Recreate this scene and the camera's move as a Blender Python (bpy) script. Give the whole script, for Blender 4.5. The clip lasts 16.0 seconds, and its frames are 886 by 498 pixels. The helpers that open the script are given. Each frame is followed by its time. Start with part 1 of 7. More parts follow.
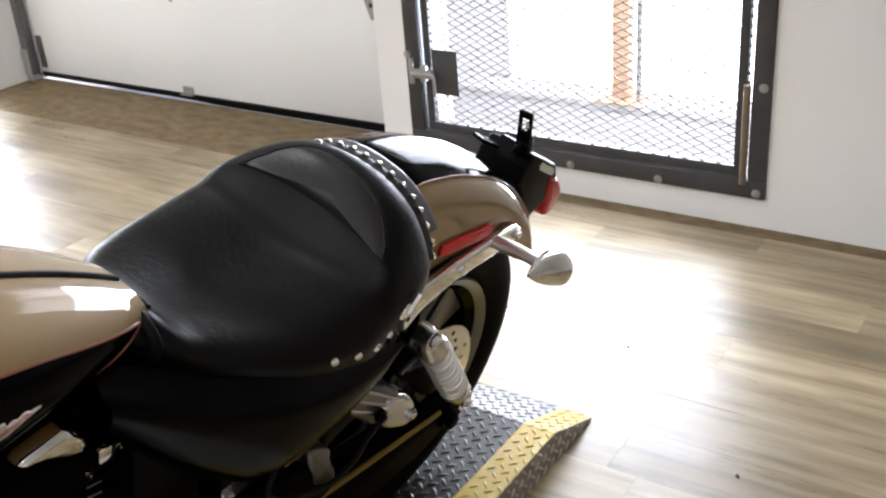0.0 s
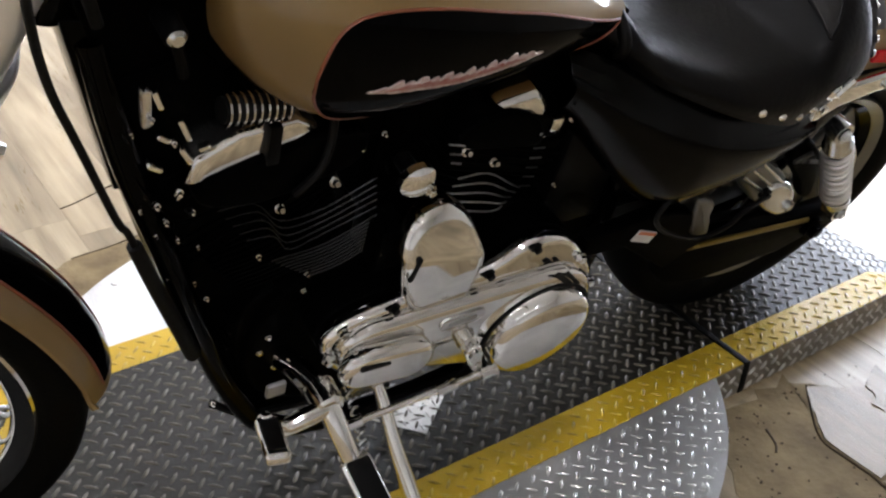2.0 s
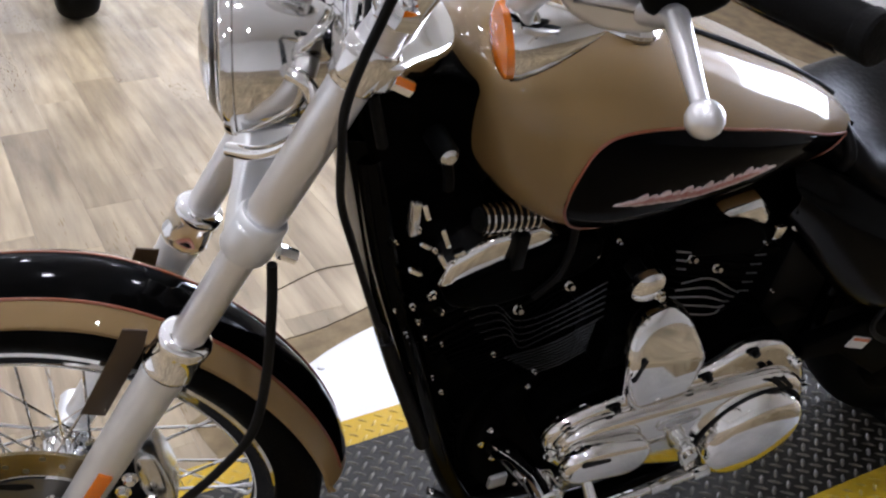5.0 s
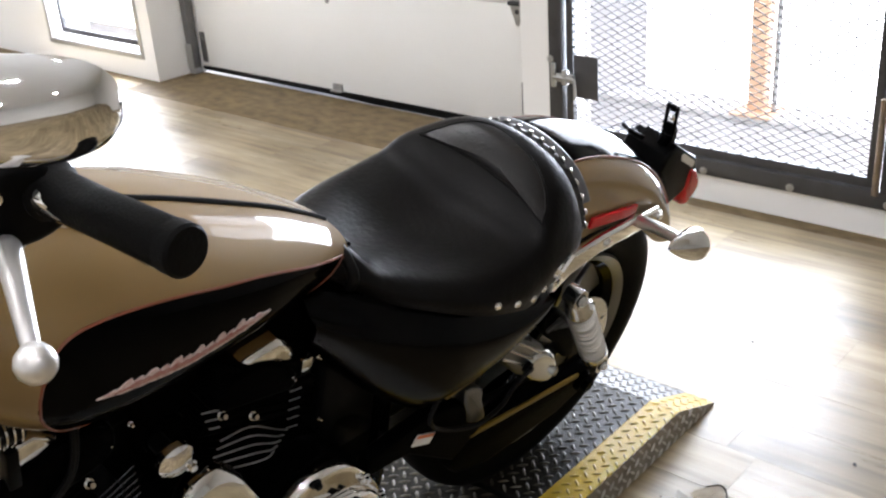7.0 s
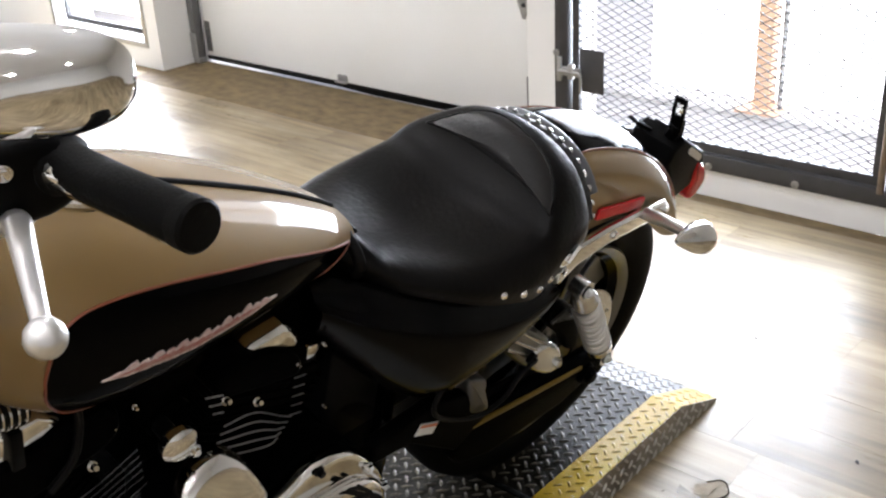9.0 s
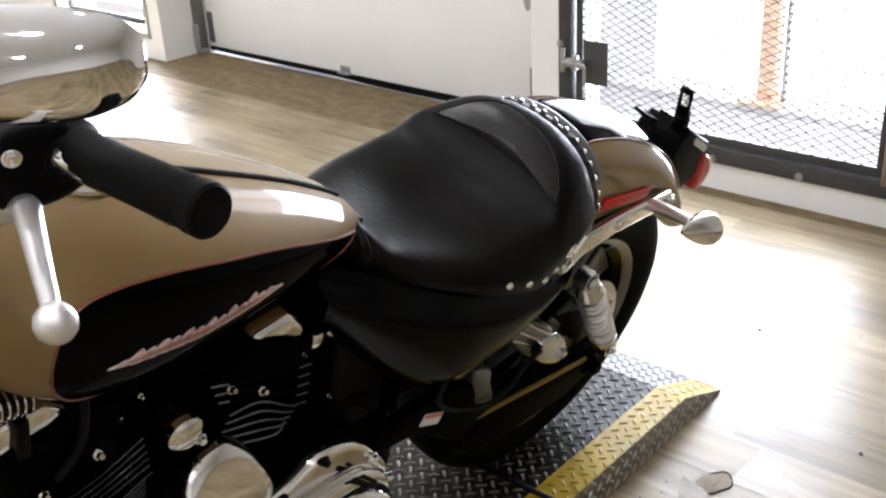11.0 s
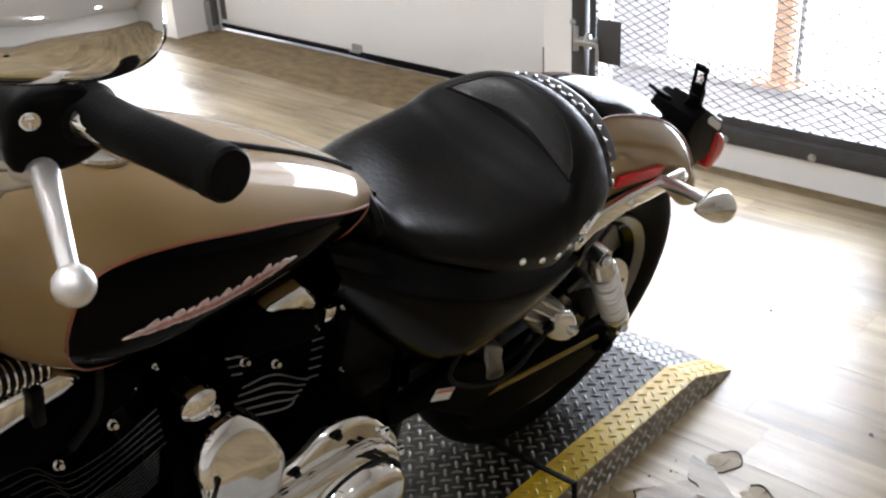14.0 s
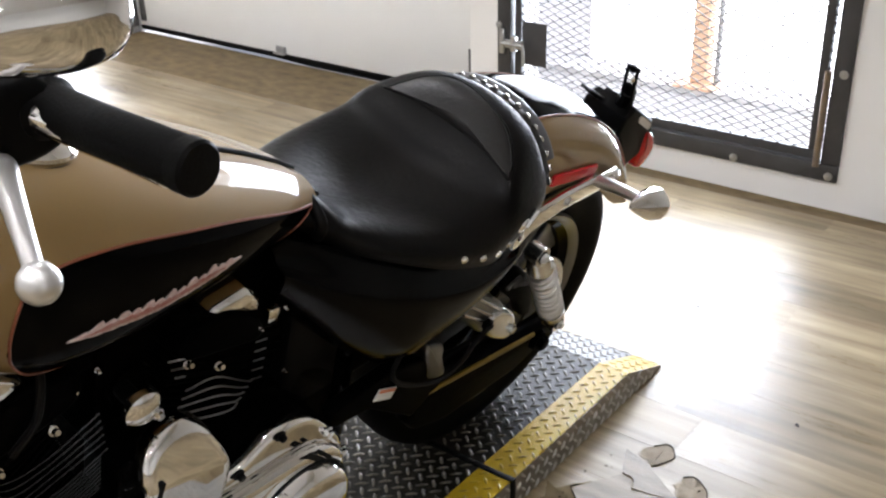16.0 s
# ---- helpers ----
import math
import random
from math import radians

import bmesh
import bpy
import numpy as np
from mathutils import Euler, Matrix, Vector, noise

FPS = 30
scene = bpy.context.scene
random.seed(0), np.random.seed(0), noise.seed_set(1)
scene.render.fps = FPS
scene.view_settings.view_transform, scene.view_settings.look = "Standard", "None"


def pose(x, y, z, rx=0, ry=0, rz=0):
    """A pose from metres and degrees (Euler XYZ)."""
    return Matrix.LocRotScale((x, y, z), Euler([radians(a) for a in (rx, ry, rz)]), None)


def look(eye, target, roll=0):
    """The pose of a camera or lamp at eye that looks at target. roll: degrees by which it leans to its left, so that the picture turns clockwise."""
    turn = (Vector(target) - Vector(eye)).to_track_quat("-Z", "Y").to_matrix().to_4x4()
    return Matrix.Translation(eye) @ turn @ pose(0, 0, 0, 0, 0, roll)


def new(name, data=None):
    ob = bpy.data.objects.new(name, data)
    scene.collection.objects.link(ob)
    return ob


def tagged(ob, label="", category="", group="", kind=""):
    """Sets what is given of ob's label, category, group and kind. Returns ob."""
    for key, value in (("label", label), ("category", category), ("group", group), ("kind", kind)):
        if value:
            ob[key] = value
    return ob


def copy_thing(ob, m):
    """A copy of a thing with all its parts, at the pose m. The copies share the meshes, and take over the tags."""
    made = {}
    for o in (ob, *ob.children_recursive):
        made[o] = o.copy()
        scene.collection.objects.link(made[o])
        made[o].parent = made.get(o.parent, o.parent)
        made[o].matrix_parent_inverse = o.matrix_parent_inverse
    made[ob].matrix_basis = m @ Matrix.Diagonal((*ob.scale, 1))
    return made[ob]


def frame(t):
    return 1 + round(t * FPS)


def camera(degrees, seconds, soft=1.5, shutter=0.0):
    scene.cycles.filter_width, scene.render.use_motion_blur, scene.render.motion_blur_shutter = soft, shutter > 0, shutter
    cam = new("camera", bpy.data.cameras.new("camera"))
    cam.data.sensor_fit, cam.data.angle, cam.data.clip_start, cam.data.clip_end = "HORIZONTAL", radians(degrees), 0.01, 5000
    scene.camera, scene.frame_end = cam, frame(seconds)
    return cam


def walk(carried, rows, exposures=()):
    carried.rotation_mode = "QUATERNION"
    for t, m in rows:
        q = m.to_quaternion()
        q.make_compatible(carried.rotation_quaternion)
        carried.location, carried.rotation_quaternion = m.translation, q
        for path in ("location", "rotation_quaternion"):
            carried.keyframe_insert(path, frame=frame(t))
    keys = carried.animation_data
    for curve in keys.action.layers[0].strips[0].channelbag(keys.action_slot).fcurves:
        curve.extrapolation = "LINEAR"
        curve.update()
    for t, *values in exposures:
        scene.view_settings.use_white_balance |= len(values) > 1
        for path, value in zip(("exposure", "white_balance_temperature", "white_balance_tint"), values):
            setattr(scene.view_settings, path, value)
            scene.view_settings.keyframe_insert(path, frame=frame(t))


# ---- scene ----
cam = camera(45.9, 16.0, soft=2.3)
PATH = [
    (0, (0.216, -0.866, 1.367), (1.684, 0.179, 0.499), -4.5),
    (0.5, (0.094, -0.92, 1.345), (1.563, 0.072, 0.417), 0.1),
    (1, (0.084, -0.959, 1.318), (1.438, 0.128, 0.325), 0.5),
    (1.5, (0.03, -0.938, 1.302), (1.22, 0.273, 0.245), 1.2),
    (2, (-0.054, -0.889, 1.285), (0.94, 0.457, 0.189), 3.4),
    (2.5, (-0.121, -0.875, 1.272), (0.74, 0.532, 0.142), 5.8),
    (3, (-0.195, -0.865, 1.265), (0.494, 0.62, 0.117), 6.1),
    (3.2, (-0.221, -0.865, 1.259), (0.41, 0.642, 0.105), 6.3),
    (5.3, (-0.135, -0.88, 1.343), (0.724, 0.654, 0.389), -2.0),
    (5.5, (-0.111, -0.888, 1.345), (0.822, 0.601, 0.391), -2.2),
    (6, (-0.055, -0.903, 1.351), (1.032, 0.499, 0.427), -2.9),
    (6.5, (-0.006, -0.925, 1.364), (1.24, 0.366, 0.479), -3.8),
    (7, (0.019, -0.937, 1.384), (1.364, 0.289, 0.555), -4.1),
    (7.5, (0.026, -0.938, 1.385), (1.398, 0.274, 0.579), -4.3),
    (8, (0.022, -0.936, 1.38), (1.384, 0.276, 0.558), -3.7),
    (8.5, (0.018, -0.932, 1.377), (1.372, 0.285, 0.548), -3.2),
    (9, (0.015, -0.929, 1.374), (1.356, 0.296, 0.536), -3.3),
    (9.5, (0.014, -0.927, 1.372), (1.35, 0.298, 0.528), -3.3),
    (12, (0.008, -0.922, 1.368), (1.338, 0.304, 0.515), -3.1),
    (12.5, (0.005, -0.924, 1.367), (1.324, 0.311, 0.51), -3.2),
    (13, (0.004, -0.923, 1.366), (1.321, 0.313, 0.508), -3.0),
    (13.5, (0.006, -0.92, 1.364), (1.321, 0.312, 0.497), -3.1),
    (14, (0.007, -0.92, 1.361), (1.317, 0.307, 0.479), -3.0),
    (14.5, (0.01, -0.918, 1.356), (1.319, 0.298, 0.458), -3.1),
    (15, (0.013, -0.916, 1.354), (1.347, 0.269, 0.451), -2.7),
    (15.5, (0.009, -0.917, 1.354), (1.377, 0.23, 0.454), -2.6),
    (16, (-0.015, -0.902, 1.358), (1.393, 0.212, 0.476), -1.6),
]
walk(cam, [(t, look(eye, target, roll)) for t, eye, target, roll in PATH], exposures=[(0.0, 0.14, 6180, 14), (1.0, 0.23, 6230, 15), (1.5, 0.19, 6330, 16), (2.0, 0.12, 6110, 15), (2.5, 0.08, 5850, 14), (3.0, 0.03, 5740, 15), (5.3, -0.02, 5750, 19), (6.0, 0.03, 6030, 18), (7.0, 0.12, 6170, 14), (9.5, 0.17, 6200, 14), (14.5, 0.08, 6200, 14), (16.0, 0.15, 6190, 14)])

# ---------------------------------------------------------------- light
world = bpy.data.worlds.new("world")
scene.world = world
world.use_nodes = True
wn = world.node_tree.nodes
sky = wn.new("ShaderNodeTexSky")
sky.sky_type, sky.sun_disc = "NISHITA", False
sky.sun_elevation, sky.sun_rotation = radians(48), radians(60)
world.node_tree.links.new(sky.outputs[0], wn["Background"].inputs[0])
wn["Background"].inputs[1].default_value = 0.15

sun = new("sun", bpy.data.lights.new("sun", "SUN"))
sun.data.energy, sun.data.angle, sun.data.color = 5.0, radians(0.6), (1.0, 0.95, 0.88)
sun.matrix_world = look((6, -5, 9), (3.2, 0.5, 0))


def window_light(y0, y1, z0, z1, x, power):
    """Sky light that enters through one opening of the front wall."""
    lamp = new("window_light", bpy.data.lights.new("window_light", "AREA"))
    lamp.data.shape, lamp.data.size, lamp.data.size_y = "RECTANGLE", y1 - y0, z1 - z0
    lamp.data.energy, lamp.data.color = power, (0.95, 0.98, 1.0)
    lamp.matrix_world = look((x, (y0 + y1) / 2, (z0 + z1) / 2), (x - 1, (y0 + y1) / 2, (z0 + z1) / 2))
    return lamp


# ---------------------------------------------------------------- materials
def mat(name, colour, rough=0.5, metal=0.0, second=None, scale=8.0, amount=0.5, bump=0.0, bump_scale=60.0,
        rough_var=0.0, coat=0.0, spread=0.0, island=0.0, stretch=(1, 1, 1), spec=0.5):
    """A surface whose colour wanders between two tones, with fine relief and uneven gloss."""
    m = bpy.data.materials.new(name)
    m.use_nodes = True
    n, link = m.node_tree.nodes, m.node_tree.links.new
    p = n["Principled BSDF"]
    p.inputs["Metallic"].default_value, p.inputs["Coat Weight"].default_value = metal, coat
    p.inputs["Specular IOR Level"].default_value = spec
    p.inputs["Coat Roughness"].default_value = 0.04
    geo = n.new("ShaderNodeTexCoord")
    mp = n.new("ShaderNodeMapping")
    mp.inputs["Scale"].default_value = stretch
    link(geo.outputs["Object"], mp.inputs[0])
    tex = n.new("ShaderNodeTexNoise")
    tex.inputs["Scale"].default_value, tex.inputs["Detail"].default_value = scale, 6.0
    link(mp.outputs[0], tex.inputs["Vector"])
    ramp = n.new("ShaderNodeValToRGB")
    ramp.color_ramp.elements[0].position, ramp.color_ramp.elements[1].position = 0.5 - 0.25, 0.5 + 0.25
    second = second or tuple(c * (1 - 0.35 * amount) for c in colour)
    ramp.color_ramp.elements[0].color, ramp.color_ramp.elements[1].color = (*second, 1), (*colour, 1)
    link(tex.outputs["Fac"], ramp.inputs[0])
    last = ramp.outputs[0]
    if spread or island:
        info = n.new("ShaderNodeObjectInfo") if spread else n.new("ShaderNodeNewGeometry")
        hsv = n.new("ShaderNodeHueSaturation")
        mr = n.new("ShaderNodeMapRange")
        mr.inputs["To Min"].default_value, mr.inputs["To Max"].default_value = 1 - (spread or island), 1 + (spread or island)
        link(info.outputs["Random" if spread else "Random Per Island"], mr.inputs["Value"])
        link(mr.outputs[0], hsv.inputs["Value"])
        link(last, hsv.inputs["Color"])
        last = hsv.outputs[0]
    link(last, p.inputs["Base Color"])
    fine = n.new("ShaderNodeTexNoise")
    fine.inputs["Scale"].default_value, fine.inputs["Detail"].default_value = bump_scale, 5.0
    link(mp.outputs[0], fine.inputs["Vector"])
    rr = n.new("ShaderNodeMapRange")
    rr.inputs["To Min"].default_value, rr.inputs["To Max"].default_value = max(0.0, rough - rough_var), min(1.0, rough + rough_var)
    link(fine.outputs["Fac"], rr.inputs["Value"])
    link(rr.outputs[0], p.inputs["Roughness"])
    if bump:
        b = n.new("ShaderNodeBump")
        b.inputs["Strength"].default_value, b.inputs["Distance"].default_value = bump, 0.002
        link(fine.outputs["Fac"], b.inputs["Height"])
        link(b.outputs[0], p.inputs["Normal"])
    return m


def glow(name, colour, strength):
    m = bpy.data.materials.new(name)
    m.use_nodes = True
    p = m.node_tree.nodes["Principled BSDF"]
    p.inputs["Base Color"].default_value = (*colour, 1)
    p.inputs["Emission Color"].default_value, p.inputs["Emission Strength"].default_value = (*colour, 1), strength
    return m


def lens(name, colour, rough=0.05, transmission=0.6):
    m = mat(name, colour, rough, 0, amount=0.2, scale=30)
    m.node_tree.nodes["Principled BSDF"].inputs["Transmission Weight"].default_value = transmission
    return m


WALL = mat("wall_paint", (0.83, 0.83, 0.82), 0.6, scale=1.3, amount=0.18, bump=0.12, bump_scale=180, rough_var=0.1)
DOOR_WHITE = mat("door_paint", (0.86, 0.86, 0.835), 0.45, scale=2.2, amount=0.12, bump=0.1, bump_scale=420, rough_var=0.08)
CEIL = mat("ceiling_paint", (0.8, 0.8, 0.8), 0.8, scale=2, amount=0.1)
STEEL_DARK = mat("gate_steel", (0.05, 0.05, 0.053), 0.55, 0.0, second=(0.03, 0.03, 0.032), scale=14, bump=0.25, bump_scale=120, rough_var=0.15)
STEEL_RUST = mat("hinge_steel", (0.16, 0.13, 0.10), 0.6, 0.4, second=(0.22, 0.16, 0.10), scale=30, bump=0.3, rough_var=0.15)
GALV = mat("galvanised", (0.42, 0.42, 0.41), 0.42, 0.8, scale=25, amount=0.5, rough_var=0.12)
BRACKET_STEEL = mat("bracket_steel", (0.16, 0.16, 0.155), 0.55, 0.5, scale=25, amount=0.5, rough_var=0.12)
RUBBER = mat("rubber", (0.004, 0.004, 0.004), 0.6, scale=18, amount=0.6, bump=0.25, bump_scale=150, rough_var=0.12, spec=0.12)
TYRE = mat("tyre_rubber", (0.0025, 0.0025, 0.0024), 0.6, scale=22, amount=0.6, bump=0.3, bump_scale=220, rough_var=0.15, spec=0.04)
CHROME = mat("chrome", (0.82, 0.81, 0.79), 0.06, 1.0, scale=9, amount=0.1, rough_var=0.03, bump_scale=25)
ALU = mat("polished_aluminium", (0.66, 0.66, 0.65), 0.22, 1.0, scale=12, amount=0.25, rough_var=0.07, bump_scale=60)
SILVER = mat("silver_fork_paint", (0.70, 0.705, 0.70), 0.38, 0.65, scale=14, amount=0.2, rough_var=0.06)
LEVER_ALU = mat("brushed_lever_aluminium", (0.74, 0.73, 0.72), 0.34, 0.85, scale=14, amount=0.25, rough_var=0.08, bump=0.05, bump_scale=90)
TAN = mat("tan_metallic_paint", (0.208, 0.128, 0.040), 0.62, 0.12, second=(0.178, 0.107, 0.032), scale=3, bump=0.02, bump_scale=900, coat=1.0, rough_var=0.04, spec=0.35)
BLACK_PAINT = mat("black_gloss_paint", (0.001, 0.001, 0.001), 0.08, 0.0, scale=6, rough_var=0.02, spec=0.042)
BLACK_WRINKLE = mat("black_engine_paint", (0.0008, 0.0008, 0.0008), 0.45, 0.0, scale=20, bump=0.4, bump_scale=350, rough_var=0.12, spec=0.009)
# Dull aluminium, darkened: shade on the rear wheel and caliper is in the colour.
DULL_SHADED_ALU = mat("dull_shaded_aluminium", (0.18, 0.18, 0.175), 0.34, 1.0, scale=12, amount=0.3, rough_var=0.08)
# Disc steel with the yellow stripe's and floor's reflection put into its gold tint.
BRAKE_STEEL = mat("gold_tinted_disc_steel", (0.34, 0.275, 0.165), 0.24, 1.0, scale=16, amount=0.3, rough_var=0.06)
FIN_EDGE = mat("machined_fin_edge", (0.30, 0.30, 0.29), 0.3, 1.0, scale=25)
LEATHER = mat("black_leather", (0.0048, 0.0043, 0.0040), 0.38, 0.0, second=(0.0024, 0.0022, 0.0021), scale=7, bump=0.36, bump_scale=120, rough_var=0.16, spec=0.09)
SATIN_BLACK = mat("gloss_black_cover", (0.0008, 0.0008, 0.0008), 0.20, 0.0, second=(0.0014, 0.0013, 0.0012), scale=7, bump=0.05, bump_scale=60, rough_var=0.07, spec=0.075)
# The yellow ramp's reflection in black gloss, put into a colour.
RAMP_REFLECTION = mat("yellow_ramp_reflection", (0.19, 0.13, 0.022), 0.34, 0.8, scale=20)
WORN_LEATHER = mat("worn_black_leather", (0.0085, 0.0078, 0.0074), 0.33, 0.0, second=(0.0055, 0.0050, 0.0048), scale=9, bump=0.4, bump_scale=150, rough_var=0.07, spec=0.28)
BAND_LEATHER = mat("stiff_black_leather", (0.008, 0.0076, 0.0076), 0.30, 0.0, scale=12, bump=0.12, bump_scale=220, rough_var=0.08, spec=0.6)
GREY_LEATHER = mat("grey_leather", (0.085, 0.085, 0.09), 0.34, 0.0, scale=12, bump=0.12, bump_scale=220, rough_var=0.08, spec=0.5)
PINSTRIPE = mat("orange_pinstripe", (0.20, 0.050, 0.020), 0.35, 0, scale=20, coat=0.3)
PLASTIC = mat("black_plastic", (0.0025, 0.0025, 0.0026), 0.42, scale=15, bump=0.15, bump_scale=260, rough_var=0.1, spec=0.06)
GRIP = mat("grip_rubber", (0.0030, 0.0029, 0.0028), 0.55, scale=40, bump=0.2, bump_scale=420, rough_var=0.1, spec=0.07)
RED_LENS = lens("red_lens", (0.56, 0.012, 0.016), 0.2, 0.0)
AMBER = lens("amber_lens", (0.78, 0.19, 0.004), 0.12, 0.2)
GLASS = lens("clear_glass", (0.95, 0.95, 0.95), 0.02, 1.0)
YELLOW = mat("yellow_plate_paint", (0.44, 0.292, 0.006), 0.40, 0.0, second=(0.35, 0.225, 0.007), scale=9, bump=0.15, bump_scale=160, rough_var=0.12, spec=0.22)
BLACK_PLATE = mat("black_plate_paint", (0.0080, 0.0068, 0.0046), 0.40, 0.0, second=(0.0150, 0.0128, 0.0088), scale=5, bump=0.25, bump_scale=160, rough_var=0.14, spec=0.2)
BLACK_TREAD = mat("worn_black_tread", (0.112, 0.099, 0.074), 0.40, 0.1, second=(0.028, 0.024, 0.018), scale=26, rough_var=0.16, spec=0.36)
YELLOW_TREAD = mat("worn_yellow_tread", (0.47, 0.325, 0.016), 0.34, 0.0, second=(0.22, 0.15, 0.02), scale=48, rough_var=0.1, spec=0.4)
# Darker, duller copy of the black plate; the wheel's shadow is in its colour.
SHADED_PLATE = mat("shaded_black_plate", (0.0026, 0.0023, 0.0019), 0.62, 0.0, second=(0.006, 0.0058, 0.0055), scale=7, bump=0.2, bump_scale=160, rough_var=0.15, spec=0.10)
SIDE_PLATE = mat("dull_side_plate", (0.33, 0.31, 0.28), 0.42, 0.75, second=(0.20, 0.185, 0.165), scale=14, bump=0.15, bump_scale=140, rough_var=0.15)
# Grey copy of the black plate; the slope's glare is in its colour.
SLOPE_GLARE = mat("slope_glare_plate", (0.17, 0.17, 0.172), 0.38, 0.6, second=(0.06, 0.06, 0.06), scale=22, bump=0.2, bump_scale=140, rough_var=0.15)
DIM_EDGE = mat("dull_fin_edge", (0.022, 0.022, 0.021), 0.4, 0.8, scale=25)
PLATE = mat("aluminium_tread_plate", (0.60, 0.595, 0.58), 0.36, 0.85, second=(0.42, 0.415, 0.40), scale=10, bump=0.15, bump_scale=140, rough_var=0.15)
CONCRETE = mat("bare_subfloor", (0.23, 0.172, 0.092), 0.78, second=(0.10, 0.074, 0.040), scale=14, bump=0.6, bump_scale=70, rough_var=0.2, spec=0.10)
OUTSIDE = mat("pale_paving", (0.42, 0.41, 0.40), 0.8, scale=1.1, amount=0.3, bump=0.2, bump_scale=40)
ORANGE_POST = mat("orange_post_paint", (0.82, 0.52, 0.33), 0.5, scale=5, amount=0.3)
WHITE_LABEL = mat("white_label", (0.7, 0.69, 0.66), 0.5, scale=30, amount=0.2)
ORANGE_LABEL = mat("orange_label", (0.6, 0.16, 0.05), 0.5, scale=30, amount=0.2)
LAMP = glow("lamp_glow", (1.0, 0.95, 0.88), 14.0)


def plank_material():
    """Wood-look vinyl planks: long grain streaks, a tone of its own for each plank, a worn satin sheen."""
    m = mat("vinyl_plank", (0.44, 0.355, 0.222), 0.36, 0, second=(0.175, 0.130, 0.072), scale=3.2, spread=0.09,
            bump=0.14, bump_scale=26, rough_var=0.17, stretch=(9, 0.7, 1))
    n, link = m.node_tree.nodes, m.node_tree.links.new
    p = n["Principled BSDF"]
    tc = n.new("ShaderNodeTexCoord")
    info = n.new("ShaderNodeObjectInfo")
    add = n.new("ShaderNodeVectorMath")
    add.operation = "MULTIPLY_ADD"
    add.inputs[1].default_value = (1, 1, 1)
    off = n.new("ShaderNodeVectorMath")
    off.operation = "SCALE"
    off.inputs[0].default_value = (13.0, 37.0, 5.0)
    link(info.outputs["Random"], off.inputs["Scale"])
    link(tc.outputs["Object"], add.inputs[0])
    link(off.outputs[0], add.inputs[2])
    for node in [k for k in n if k.bl_idname == "ShaderNodeMapping"]:
        link(add.outputs[0], node.inputs[0])
    blot = n.new("ShaderNodeTexNoise")
    blot.inputs["Scale"].default_value, blot.inputs["Detail"].default_value = 1.6, 3.0
    link(add.outputs[0], blot.inputs["Vector"])
    mix = n.new("ShaderNodeMix")
    mix.data_type, mix.blend_type = "RGBA", "MULTIPLY"
    br = n.new("ShaderNodeValToRGB")
    br.color_ramp.elements[0].position, br.color_ramp.elements[1].position = 0.3, 0.62
    br.color_ramp.elements[0].color, br.color_ramp.elements[1].color = (0.50, 0.47, 0.42, 1), (1, 1, 1, 1)
    link(blot.outputs["Fac"], br.inputs[0])
    old = p.inputs["Base Color"].links[0].from_socket
    mix.inputs["Factor"].default_value = 1.0
    link(old, mix.inputs["A"])
    link(br.outputs[0], mix.inputs["B"])
    link(mix.outputs["Result"], p.inputs["Base Color"])
    wear = n.new("ShaderNodeTexNoise")
    wear.inputs["Scale"].default_value, wear.inputs["Detail"].default_value = 1.1, 7.0
    grain = n.new("ShaderNodeMapping")
    grain.inputs["Scale"].default_value = (5.0, 1.0, 1.0)
    link(add.outputs[0], grain.inputs[0])
    link(grain.outputs[0], wear.inputs["Vector"])
    dull = n.new("ShaderNodeMapRange")
    dull.inputs["From Min"].default_value, dull.inputs["From Max"].default_value = 0.38, 0.66
    dull.inputs["To Min"].default_value, dull.inputs["To Max"].default_value = -0.05, 0.12
    link(wear.outputs["Fac"], dull.inputs["Value"])
    both = n.new("ShaderNodeMath")
    both.operation = "ADD"
    link(p.inputs["Roughness"].links[0].from_socket, both.inputs[0])
    link(dull.outputs[0], both.inputs[1])
    link(both.outputs[0], p.inputs["Roughness"])
    p.inputs["Specular IOR Level"].default_value = 0.38
    return m


PLANK = plank_material()
DIRT = mat("dark_dirt", (0.05, 0.034, 0.02), 0.8, second=(0.02, 0.014, 0.009), scale=60, bump=0.3, spec=0.1)
OLD_BOARD = mat("old_board", (0.20, 0.142, 0.066), 0.72, 0, second=(0.075, 0.049, 0.021), scale=13, spread=0.08, bump=0.4, bump_scale=40, rough_var=0.12, stretch=(1.6, 0.9, 1))
TORN = mat("torn_vinyl", (0.28, 0.22, 0.14), 0.36, 0, second=(0.15, 0.112, 0.066), scale=5, bump=0.25, bump_scale=40, rough_var=0.18, stretch=(7, 1.2, 1), spec=0.26)
WORN_THROUGH = mat("worn_through_vinyl", (0.36, 0.29, 0.19), 0.62, 0, second=(0.22, 0.165, 0.10), scale=30, bump=0.5, bump_scale=70, rough_var=0.2, spec=0.25)


# ---------------------------------------------------------------- mesh helpers
def thing(name, m, label, category, group="", kind=""):
    ob = new(name)
    ob.matrix_world = m
    return tagged(ob, label, category, group, kind)


def part(name, bm, material, parent, label="", m=None, smooth=True):
    me = bpy.data.meshes.new(name)
    bmesh.ops.recalc_face_normals(bm, faces=bm.faces)
    bm.to_mesh(me)
    bm.free()
    me.materials.append(material)
    if smooth:
        me.shade_smooth()
        me.set_sharp_from_angle(angle=radians(38))
    ob = new(name, me)
    ob.parent = parent
    if m is not None:
        ob.matrix_basis = m
    return tagged(ob, label)


